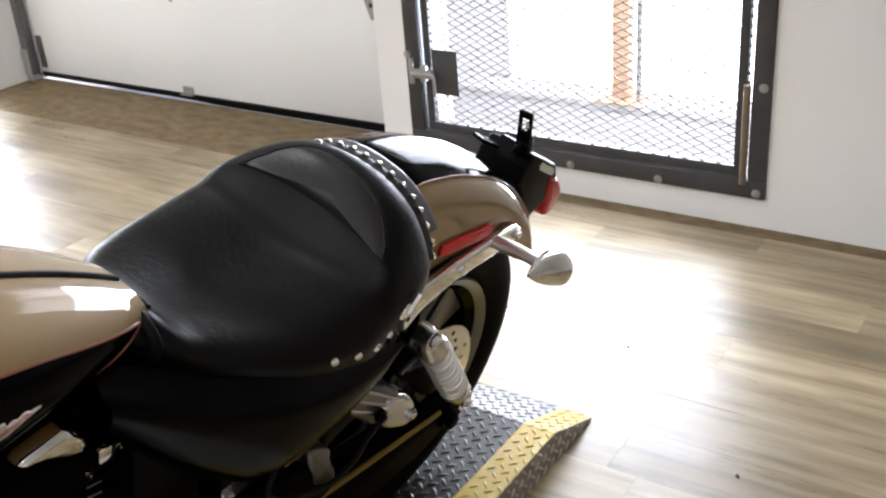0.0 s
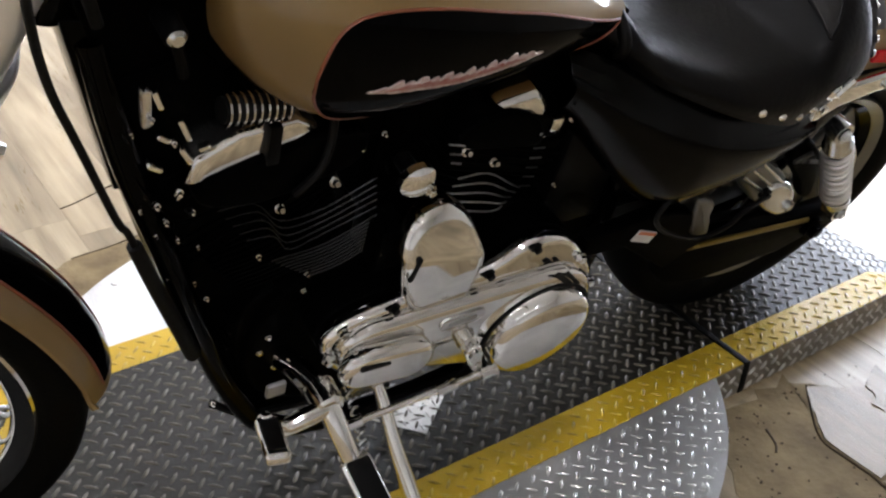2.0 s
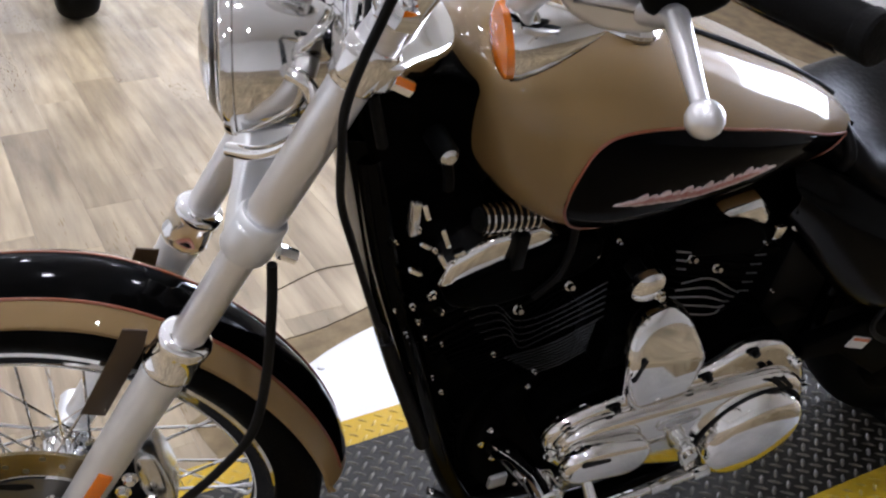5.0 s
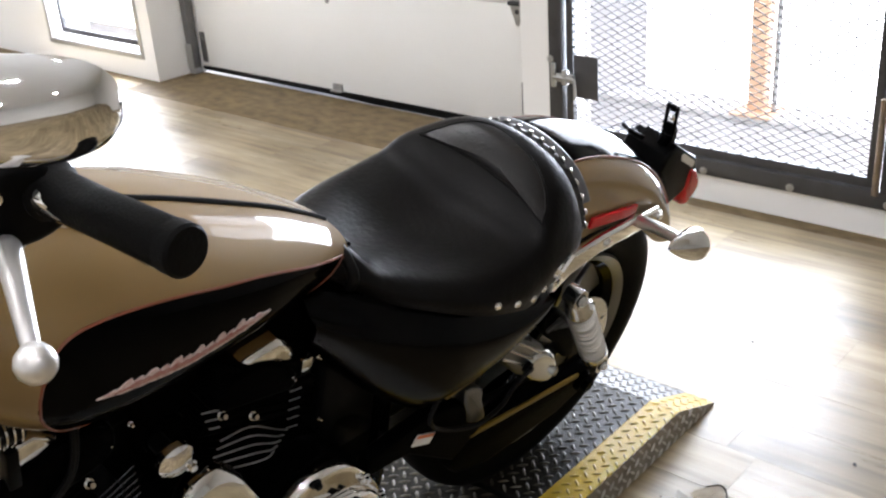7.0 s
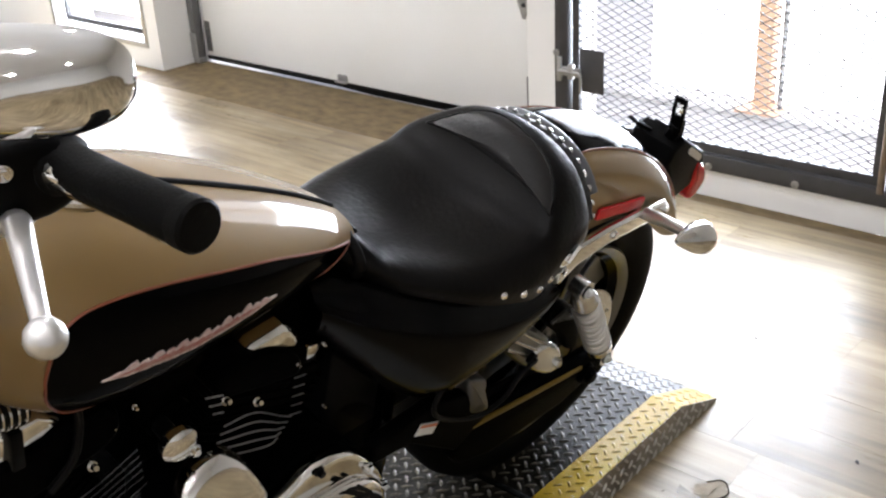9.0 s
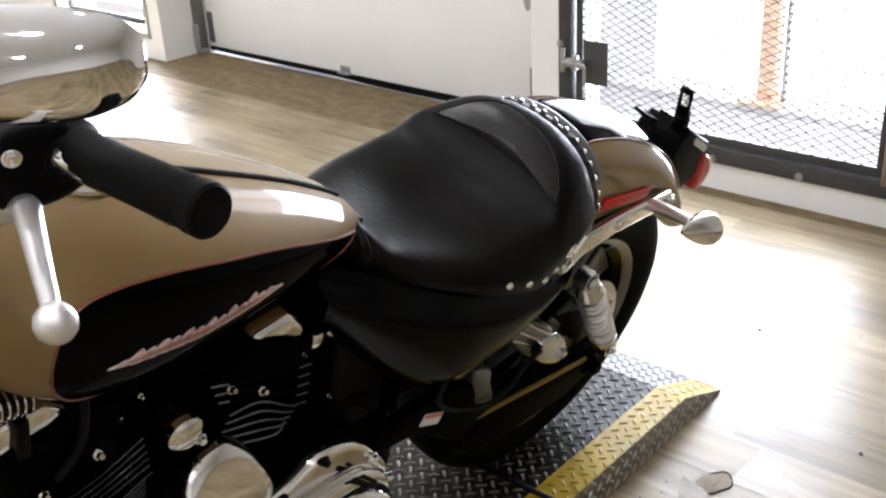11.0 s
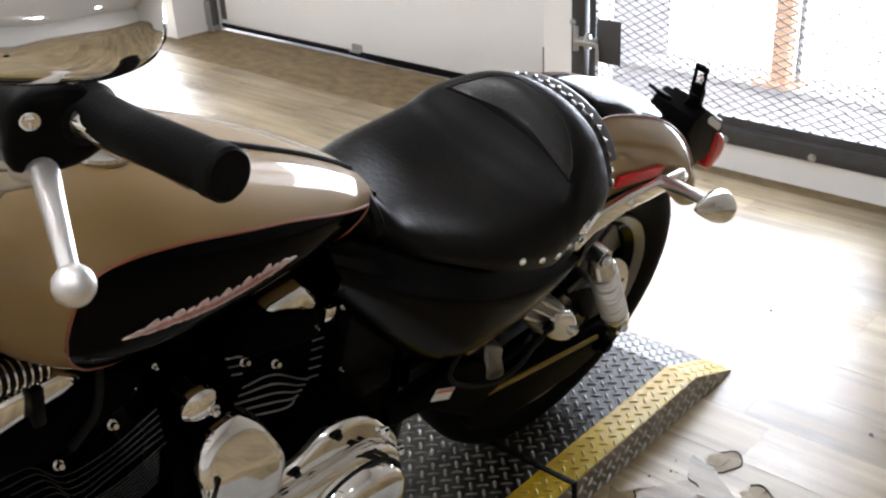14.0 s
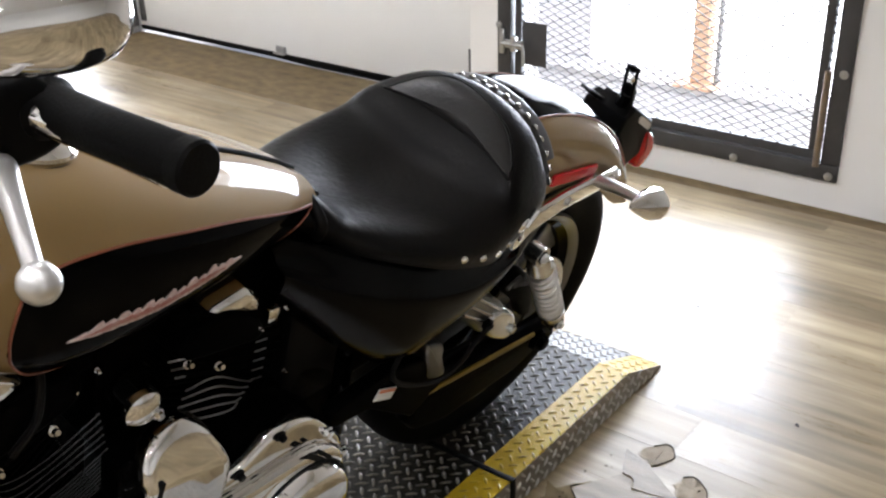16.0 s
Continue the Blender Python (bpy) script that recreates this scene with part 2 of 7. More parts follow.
def solid(name, bm, material, label, category, kind="", group="", m=None, smooth=True):
    return tagged(part(name, bm, material, None, label, m, smooth), "", category, group, kind)


def joined(*bms):
    out = bmesh.new()
    me = bpy.data.meshes.new("tmp")
    for b in bms:
        b.to_mesh(me)
        out.from_mesh(me)
        b.free()
    bpy.data.meshes.remove(me)
    return out


def box(x0, x1, y0, y1, z0, z1, bevel=0.0, seg=2, m=None):
    bm = bmesh.new()
    bmesh.ops.create_cube(bm, size=1, matrix=Matrix.Translation(((x0 + x1) / 2, (y0 + y1) / 2, (z0 + z1) / 2))
                          @ Matrix.Diagonal((abs(x1 - x0), abs(y1 - y0), abs(z1 - z0), 1)))
    if bevel:
        bmesh.ops.bevel(bm, geom=bm.edges[:], offset=bevel, segments=seg, affect="EDGES", profile=0.5)
    if m is not None:
        bm.transform(m)
    return bm


def prism(outline, y0, y1, bevel=0.0, seg=3, axis="y"):
    """An outline in x and z (or x and y for axis z) drawn out along the axis, with rounded rims."""
    bm = bmesh.new()
    put = (lambda a, b, d: (a, d, b)) if axis == "y" else (lambda a, b, d: (a, b, d)) if axis == "z" else (lambda a, b, d: (d, a, b))
    near = [bm.verts.new(put(a, b, y0)) for a, b in outline]
    far = [bm.verts.new(put(a, b, y1)) for a, b in outline]
    n = len(outline)
    f0, f1 = bm.faces.new(near), bm.faces.new(far)
    for i in range(n):
        bm.faces.new((near[i], near[(i + 1) % n], far[(i + 1) % n], far[i]))
    bmesh.ops.recalc_face_normals(bm, faces=bm.faces)
    if bevel:
        bmesh.ops.bevel(bm, geom=[e for f in (f0, f1) for e in f.edges], offset=bevel, segments=seg, affect="EDGES", profile=0.5)
    return bm


def curve_through(points, steps, closed=False):
    """Catmull-Rom points through the given ones."""
    pts = [Vector(p) for p in points]
    n, out = len(pts), []
    for i in range(n if closed else n - 1):
        p1, p2 = pts[i], pts[(i + 1) % n]
        p0 = pts[i - 1] if closed or i else p1 * 2 - p2
        p3 = pts[(i + 2) % n] if closed or i + 2 < n else p2 * 2 - p1
        for k in range(steps):
            t = k / steps
            out.append(0.5 * (2 * p1 + (p2 - p0) * t + (2 * p0 - 5 * p1 + 4 * p2 - p3) * t * t + (3 * p1 - p0 - 3 * p2 + p3) * t ** 3))
    return out if closed else out + [pts[-1]]


def hull(c0, r0, c1, r1, n=14):
    """Outline round two circles and the lines that join them."""
    d = Vector((c1[0] - c0[0], c1[1] - c0[1]))
    base, off = math.atan2(d.y, d.x), math.acos(max(-1, min(1, (r0 - r1) / d.length)))
    out = []
    for k in range(n + 1):
        a = base + off + (2 * math.pi - 2 * off) * k / n
        out.append((c0[0] + r0 * math.cos(a), c0[1] + r0 * math.sin(a)))
    for k in range(n + 1):
        a = base - off + 2 * off * k / n
        out.append((c1[0] + r1 * math.cos(a), c1[1] + r1 * math.sin(a)))
    return out


def smooth_outline(points, steps=5):
    return [(p.x, p.y) for p in curve_through([(a, b, 0) for a, b in points], steps, True)]


def tube(points, r, sides=10, steps=6, caps=True, taper=None):
    """A round bar along a smooth line; taper gives the radius at its end."""
    line = curve_through(points, steps) if len(points) > 2 else [Vector(p) for p in points]
    bm, rings = bmesh.new(), []
    up = Vector((0.13, 0.31, 0.94))
    for i, p in enumerate(line):
        d = (line[min(i + 1, len(line) - 1)] - line[max(i - 1, 0)]).normalized()
        a = d.cross(up)
        a = a.normalized() if a.length > 1e-4 else d.orthogonal().normalized()
        b = a.cross(d)
        up = b
        k = i / max(1, len(line) - 1)
        rad = r if taper is None else r + (taper - r) * k
        rings.append([bm.verts.new(p + rad * (a * math.cos(t) + b * math.sin(t))) for t in (2 * math.pi * j / sides for j in range(sides))])
    for u, v in zip(rings, rings[1:]):
        for j in range(sides):
            bm.faces.new((u[j], u[(j + 1) % sides], v[(j + 1) % sides], v[j]))
    if caps:
        bm.faces.new(rings[0])
        bm.faces.new(rings[-1])
    return bm


def lathe(profile, m=None, sides=32, axis="y", closed=False):
    """A profile of (distance along the axis, radius) turned round it."""
    bm, rings = bmesh.new(), []
    for d, r in profile:
        ring = []
        for j in range(sides):
            t = 2 * math.pi * j / sides
            c, s = r * math.cos(t), r * math.sin(t)
            ring.append(bm.verts.new({"x": (d, c, s), "y": (c, d, s), "z": (c, s, d)}[axis]))
        rings.append(ring)
    pairs = list(zip(rings, rings[1:])) + ([(rings[-1], rings[0])] if closed else [])
    for u, v in pairs:
        for j in range(sides):
            bm.faces.new((u[j], u[(j + 1) % sides], v[(j + 1) % sides], v[j]))
    if not closed:
        for ring in (rings[0], rings[-1]):
            bm.faces.new(ring)
    bmesh.ops.remove_doubles(bm, verts=bm.verts, dist=1e-6)
    if m is not None:
        bm.transform(m)
    return bm


def loft(stations, nu=6, nv=5, closed=False, caps=False, thick=0.0):
    """A smooth skin through rows of points, each row a section."""
    rows = [curve_through(s, nv, closed) for s in stations]
    cols = [curve_through(c, nu) for c in zip(*rows)]
    grid = list(zip(*cols))
    bm = bmesh.new()
    vs = [[bm.verts.new(p) for p in row] for row in grid]
    m = len(vs[0])
    for a, b in zip(vs, vs[1:]):
        for j in range(m if closed else m - 1):
            q = (a[j], a[(j + 1) % m], b[(j + 1) % m], b[j])
            if len({v.co.to_tuple(6) for v in q}) >= 3:
                bm.faces.new(q)
    if caps:
        for row in (vs[0], vs[-1]):
            bm.faces.new(row)
    bmesh.ops.remove_doubles(bm, verts=bm.verts, dist=1e-6)
    bmesh.ops.recalc_face_normals(bm, faces=bm.faces)
    if thick:
        shell(bm, thick)
    return bm


def shell(bm, thick):
    """Gives a skin an inner side at an even depth, joined along its rim."""
    bm.normal_update()
    verts, faces = bm.verts[:], bm.faces[:]
    rim = [e for e in bm.edges if e.is_boundary]
    twin = {v: bm.verts.new(v.co - v.normal * thick) for v in verts}
    for f in faces:
        bm.faces.new([twin[v] for v in reversed(f.verts)])
    for e in rim:
        a, b = e.verts
        bm.faces.new((a, b, twin[b], twin[a]))


def ball(x, y, z, r, seg=12):
    bm = bmesh.new()
    bmesh.ops.create_uvsphere(bm, u_segments=seg, v_segments=max(6, seg // 2), radius=r, matrix=Matrix.Translation((x, y, z)))
    return bm


def bolt(p, d, r=0.006, h=0.004):
    """A hexagon bolt head on a washer at p, facing along d."""
    q = Vector(d).normalized().to_track_quat("Z", "Y").to_matrix().to_4x4()
    return joined(lathe([(0, r * 1.35), (h * 0.3, r * 1.35)], Matrix.Translation(p) @ q, 16, "z"),
                  lathe([(h * 0.3, r), (h, r), (h * 1.15, r * 0.8)], Matrix.Translation(p) @ q, 6, "z"))


def along(p, q):
    """A frame at p whose z axis points to q."""
    d = Vector(q) - Vector(p)
    return Matrix.Translation(p) @ d.to_track_quat("Z", "Y").to_matrix().to_4x4()


# ---------------------------------------------------------------- room
WX = 3.055            # inner face of the front wall
DX = 3.31             # face of the garage door in its recess
ROOM = (-5.5, -4.5, 6.2, 3.1)   # back wall x, side wall y, far side wall y, ceiling height
GATE = (-0.02, 1.24, 0.095, 2.14)
BAY = (1.37, 3.75, 2.5)
WIN = (3.85, 4.78, 0.108, 2.0)


def room():
    x0, y0, y1, h = ROOM
    t = 0.26
    pieces = [(y0, GATE[0], 0, h), (GATE[0], GATE[1], GATE[3], h), (GATE[0], GATE[1], 0, GATE[2]), (GATE[1], BAY[0], 0, h),
              (BAY[0], BAY[1], BAY[2], h), (BAY[1], WIN[0], 0, h), (WIN[0], WIN[1], WIN[3], h), (WIN[0], WIN[1], 0, WIN[2]), (WIN[1], y1, 0, h)]
    solid("wall_front", joined(*(box(WX, WX + t, a, b, c, d) for a, b, c, d in pieces)), WALL,
          "white painted front wall with openings", "wall", "structure", smooth=False)
    solid("wall_back", box(x0 - 0.15, x0, y0, y1, 0, h), WALL, "white painted workshop back wall", "wall", "structure", smooth=False)
    solid("wall_right", box(x0, WX, y0 - 0.15, y0, 0, h), WALL, "white painted workshop side wall", "wall", "structure", smooth=False)
    solid("wall_left", box(x0, WX, y1, y1 + 0.15, 0, h), WALL, "white painted workshop side wall", "wall", "structure", smooth=False)
    solid("ceiling", box(x0, WX + t, y0, y1, h, h + 0.12), CEIL, "plain white workshop ceiling", "ceiling", "structure", smooth=False)


room()

# outdoors
solid("ground", box(WX + 0.262, 400, -200, 200, -0.14, -0.04), OUTSIDE, "pale sunlit paving outside the gate", "ground", "structure", smooth=False)
solid("threshold", box(WX + 0.002, WX + 0.258, GATE[0] + 0.002, GATE[1] - 0.002, GATE[2] - 0.03, GATE[2] + 0.004), GALV, "worn metal threshold under the gate", "threshold", "structure", smooth=False)


def kerb():
    k = solid("kerb", box(WX + 0.94, WX + 1.12, -6, 8, -0.05, -0.015, 0.008), mat("kerb_stone", (0.7, 0.68, 0.66), 0.8, scale=6, bump=0.3),
              "low pale stone kerb beyond the gate", "kerb", "structure")
    return k


kerb()
# Added glowing slab that stands in for the overexposed daylight outside.
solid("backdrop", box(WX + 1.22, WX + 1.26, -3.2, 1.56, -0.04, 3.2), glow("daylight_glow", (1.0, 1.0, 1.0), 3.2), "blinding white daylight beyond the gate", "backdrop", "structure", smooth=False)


def post():
    p = thing("post", pose(WX + 1.02, 0.902, -0.016), "orange painted steel post standing outside the gate", "post")
    part("shaft", box(-0.036, 0.036, -0.036, 0.036, 0, 2.6, 0.006), ORANGE_POST, p)
    part("base_plate", box(-0.09, 0.09, -0.09, 0.09, 0, 0.012, 0.002), ORANGE_POST, p)
    c = thing("conduit", pose(WX + 1.02, 0.832, -0.016), "thin grey conduit pipe beside the orange post", "pipe")
    part("pipe", tube([(0, 0, 0), (0, 0, 2.6)], 0.012), GALV, c)
    part("junction_box", box(-0.03, 0.03, -0.03, 0.03, 0.55, 0.75, 0.006), GALV, c)


post()


# ---------------------------------------------------------------- gate
def gate():
    y0, y1, z0, z1 = GATE
    g = thing("gate", pose(WX, 0, 0), "dark grey steel security gate with expanded metal mesh", "gate")
    w, d = 0.055, 0.035
    fx0, fx1 = -0.012, d
    for name, a in (("bottom_rail", (y0, y1, z0, z0 + w)), ("top_rail", (y0, y1, z1 - w, z1)),
                    ("stile", (y0, y0 + w, z0 + w + 0.0005, z1 - w - 0.0005)), ("stile", (y1 - w, y1, z0 + w + 0.0005, z1 - w - 0.0005))):
        part(name, box(fx0, fx1, *a, 0.003), STEEL_DARK, g)
    inner = (y0 + w + 0.02, y1 - w - 0.012, z0 + w + 0.004, z1 - w - 0.01)
    for a in ((inner[0], inner[1], inner[2], inner[2] + 0.03), (inner[0], inner[0] + 0.028, inner[2] + 0.031, inner[3]), (inner[1] - 0.028, inner[1], inner[2] + 0.031, inner[3])):
        part("leaf_frame", box(0.002, 0.03, *a, 0.003), STEEL_DARK, g)
    # expanded mesh: rows of slanted strands
    bm = bmesh.new()
    cw, ch, t = 0.052, 0.0135, 0.0017
    ya, yb, za, zb = inner[0] - 0.03, inner[1] + 0.022, inner[2] + 0.004, inner[3]
    nz, ny = int((zb - za) / ch), int((yb - ya) / cw)
    verts, faces = [], []
    for i in range(nz):
        for j in range(ny):
            for k in (0, 1):
                y = ya + (j + 0.5 * k) * cw
                up = (i + k) % 2 == 0
                p, q = (y, za + i * ch + (0 if up else ch)), (y + cw / 2, za + i * ch + (ch if up else 0))
                s = 0.004 if up else -0.004
                base = len(verts)
                verts += [(0.0 + s, p[0], p[1] - t), (0.0 + s, p[0], p[1] + t), (-s, q[0], q[1] + t), (-s, q[0], q[1] - t),
                          (0.003 + s, p[0], p[1] - t), (0.003 + s, p[0], p[1] + t), (0.003 - s, q[0], q[1] + t), (0.003 - s, q[0], q[1] - t)]
                faces += [tuple(base + v for v in f) for f in ((0, 1, 2, 3), (7, 6, 5, 4), (0, 3, 7, 4), (1, 5, 6, 2))]
    me = bpy.data.meshes.new("mesh_panel")
    me.from_pydata(verts, [], faces)
    me.materials.append(STEEL_DARK)
    ob = new("mesh_panel", me)
    ob.parent, ob.location = g, (0.006, 0, 0)
    tagged(ob, "dark expanded metal mesh", kind="stuff")
    part("lock_plate", box(-0.008, -0.004, 1.033, 1.135, 0.29, 0.445, 0.001), STEEL_DARK, g)
    b = part("bolt_latch", joined(box(-0.03, -0.012, 1.125, 1.2, 0.345, 0.375, 0.004), tube([(-0.03, 1.21, 0.36), (-0.032, 1.13, 0.36), (-0.034, 1.115, 0.352), (-0.035, 1.112, 0.29)], 0.006),
                                  box(-0.035, -0.012, 1.15, 1.17, 0.335, 0.39, 0.003), box(-0.025, -0.012, 1.205, 1.225, 0.32, 0.41, 0.003)), GALV, g, "galvanised slide bolt with a bent handle")
    for z in (0.14, 1.0, 1.9):
        part("hinge", tube([(-0.016, y0 + w + 0.012, z), (-0.016, y0 + w + 0.012, z + 0.3)], 0.011), STEEL_RUST, g, "rusty barrel hinge")
    for y, z in ((0.006, 0.113), (0.312, 0.110), (0.614, 0.110), (0.92, 0.112), (0.002, 0.435), (0.002, 0.9), (1.232, 0.42), (1.232, 0.9)):
        part("bolt", bolt((-0.012, y, z), (-1, 0, 0), 0.010, 0.007), GALV, g)


gate()


# ---------------------------------------------------------------- garage door
def garage_door():
    g = thing("garage_door", pose(DX, 0, 0), "closed white sectional garage door with black rubber seal", "garage door")
    y0, y1 = 1.52, 3.70
    for i, (a, b) in enumerate(((0.036, 0.533), (0.538, 1.10), (1.105, 1.67), (1.675, 2.25))):
        part("panel", box(0, 0.045, y0, y1, a, b, 0.004), DOOR_WHITE, g)
    part("bottom_seal", joined(box(-0.006, 0.05, y0, y1, 0.022, 0.0355, 0.004), prism([(y0, 0.001), (y0 + 0.95, 0.002), (y0 + 1.2, 0.011), (y1, 0.014), (y1, 0.022), (y0, 0.022)], 0.0, 0.045, axis="x")), RUBBER, g, "black rubber bottom seal")
    part("lift_handle", joined(box(-0.03, -0.002, 2.62, 2.69, 0.037, 0.043, 0.001), box(-0.012, -0.001, 2.625, 2.685, 0.043, 0.073, 0.003), *(box(-0.0135, -0.0115, y, y + 0.008, 0.05, 0.064) for y in (2.634, 2.651, 2.668))), GALV, g, "small galvanised lift handle")
    for y in (1.575, 3.66, 2.67):
        for z in (0.5355, 1.1025, 1.6725):
            h = part("hinge", joined(prism([(y - 0.034, z + 0.006), (y + 0.034, z + 0.006), (y + 0.030, z - 0.02), (y + 0.007, z - 0.085), (y - 0.007, z - 0.085), (y - 0.030, z - 0.02)], -0.006, -0.001, 0.001, 1, "x"), box(-0.006, -0.001, y - 0.03, y + 0.03, z + 0.008, z + 0.05, 0.002)), GALV, g, "galvanised door hinge")
            part("knuckle", tube([(-0.012, y - 0.036, z + 0.004), (-0.012, y + 0.036, z + 0.004)], 0.009, 10), STEEL_DARK, h)
            part("hinge_bolt", bolt((-0.006, y, z - 0.03), (-1, 0, 0), 0.007, 0.007), STEEL_DARK, h)
    for y in (1.545, 3.67):
        part("corner_bracket", joined(box(-0.004, -0.001, y - 0.022, y + 0.022, 0.06, 0.22, 0.001), bolt((-0.004, y, 0.1), (-1, 0, 0)), bolt((-0.004, y, 0.18), (-1, 0, 0))), BRACKET_STEEL, g, "dull grey corner bracket")
    for y, s in ((1.455, 1), (3.735, -1)):
        t = thing("door_track", pose(DX, y, 0), "galvanised vertical track beside the garage door", "track", "door tracks")
        part("channel", joined(box(-0.055, -0.05, -0.028, 0.028, 0.03, 2.4), box(-0.05, -0.012, s * 0.026 - 0.0015, s * 0.026 + 0.0015, 0.03, 2.4), box(-0.05, -0.012, -s * 0.026 - 0.0015, -s * 0.026 + 0.0015, 0.03, 2.4)), mat("track_steel", (0.2, 0.2, 0.2), 0.5, 0.7, scale=20), t)
        part("foot_bracket", joined(box(-0.06, -0.008, -0.035, 0.035, 0.0, 0.03, 0.003), box(-0.064, -0.0555, -0.03, 0.03, 0.03, 0.16, 0.002)), GALV, t)
        part("roller", lathe([(-0.02, 0.004), (-0.02, 0.02), (0.004, 0.02), (0.004, 0.004)], Matrix.Translation((-0.03, 0, 0.1)), 16), GALV, t)
    solid("door_header", box(DX, DX + 0.05, 1.372, 3.748, 2.256, 2.5), WALL, "white panel over the garage door", "panel", "structure", smooth=False)
    for a, b in ((1.372, 1.515), (3.705, 3.748)):
        solid("trim", box(DX + 0.0, DX + 0.05, a, b, 0.0, 2.255), WALL, "white jamb beside the garage door", "trim", "structure", smooth=False)


garage_door()


# ---------------------------------------------------------------- window
def window():
    y0, y1, z0, z1 = WIN
    w = thing("window_1", pose(WX, 0, 0), "tall window with a grey steel frame", "window", kind="structure")
    f = 0.028
    for a in ((y0, y1, z0, z0 + f), (y0, y1, z1 - f, z1), (y0, y0 + f, z0 + f, z1 - f), (y1 - f, y1, z0 + f, z1 - f)):
        part("window_frame", box(-0.008, 0.03, *a, 0.003), GALV, w)
    g = 0.048
    for a in ((y0 + g, y1 - g, z0 + g, z0 + g + 0.03), (y0 + g, y0 + g + 0.022, z0 + g + 0.03, z1 - g), (y1 - g - 0.022, y1 - g, z0 + g + 0.03, z1 - g)):
        part("sash", box(0.05, 0.085, *a, 0.003), STEEL_DARK, w)
    p = part("pane", box(0.064, 0.07, y0 + g + 0.03, y1 - g - 0.03, z0 + g + 0.03, z1 - g), GLASS, w)
    p.visible_shadow = False


window()

window_light(GATE[0] + 0.06, GATE[1] - 0.06, 0.2, 1.72, WX + 0.2, 122).data.color = (0.86, 0.93, 1.0)
window_light(WIN[0] + 0.12, WIN[1] - 0.05, 0.2, 1.95, WX + 0.2, 190).data.color = (0.88, 0.94, 1.0)


def ceiling_lamps():
    first = None
    for x in (-3.6, -1.8, 0.0, 1.8):
        for y in (-2.4, -0.6, 1.2, 3.0, 4.8):
            if x > 1 and y < 0:
                continue
            m = pose(x, y, ROOM[3])
            if first is None:
                first = thing("ceiling_lamp", m, "small round ceiling lamp with a bright lens", "lamp", "ceiling lamps")
                part("rim", lathe([(-0.03, 0.06), (-0.03, 0.078), (0, 0.085), (0, 0.06)], None, 24, "z"), ALU, first)
                part("lens", lathe([(-0.026, 0.0), (-0.026, 0.059), (-0.01, 0.059)], None, 24, "z"), LAMP, first)
            else:
                copy_thing(first, m)
            spot = new("lamp_light", bpy.data.lights.new("lamp_light", "SPOT"))
            spot.data.energy, spot.data.spot_size, spot.data.spot_blend = 60, radians(140), 0.6
            spot.data.shadow_soft_size, spot.data.color = 0.06, (1.0, 0.98, 0.95)
            spot.location = (x, y, ROOM[3] - 0.05)


ceiling_lamps()


# ---------------------------------------------------------------- turntable
TOP = 0.07
DISC = (0.717, 0.326, 0.614)
PLAT = (0.0, 0.645, 0.075, 1.32, 0.070)   # near edge, far edge, rear split, front split (x of the middle plate is between the splits)


def tread(inside, x0, x1, y0, y1, z_at, pitch=0.0325, length=0.0128, width=0.0029, height=0.0024, turn=45):
    """Raised lozenges of tread plate in two crossed lattices, those of one square to those of the other."""
    verts, faces = [], []
    half = pitch * 0.5
    for i in range(int((x1 - x0) / half) + 1):
        for j in range(int((y1 - y0) / half) + 1):
            cx, cy = x0 + (i + 0.5) * half, y0 + (j + 0.5) * half
            if (i + j) % 2 or not inside(cx, cy):
                continue
            a = radians(turn + (90 if i % 2 else 0))
            c, s = math.cos(a), math.sin(a)
            base = len(verts)
            for u, v, h in ((length, 0, 0), (length * 0.5, width, 0), (-length * 0.5, width, 0), (-length, 0, 0), (-length * 0.5, -width, 0), (length * 0.5, -width, 0),
                            (length * 0.55, 0, 1), (0, width * 0.45, 1), (-length * 0.55, 0, 1), (0, -width * 0.45, 1)):
                x, y = cx + u * c - v * s, cy + u * s + v * c
                verts.append((x, y, z_at(x, y) + (height if h else -0.0004)))
            faces += [tuple(base + k for k in f) for f in ((0, 1, 6), (1, 7, 6), (1, 2, 7), (2, 8, 7), (2, 3, 8), (3, 4, 8), (4, 9, 8), (4, 5, 9), (5, 6, 9), (5, 0, 6), (6, 7, 8, 9))]
    me = bpy.data.meshes.new("tread")
    me.from_pydata(verts, [], faces)
    me.shade_smooth()
    return me


def tread_part(name, me, material, parent):
    me.materials.append(material)
    ob = new(name, me)
    ob.parent = parent
    return tagged(ob, "raised tread lozenges", kind="stuff")


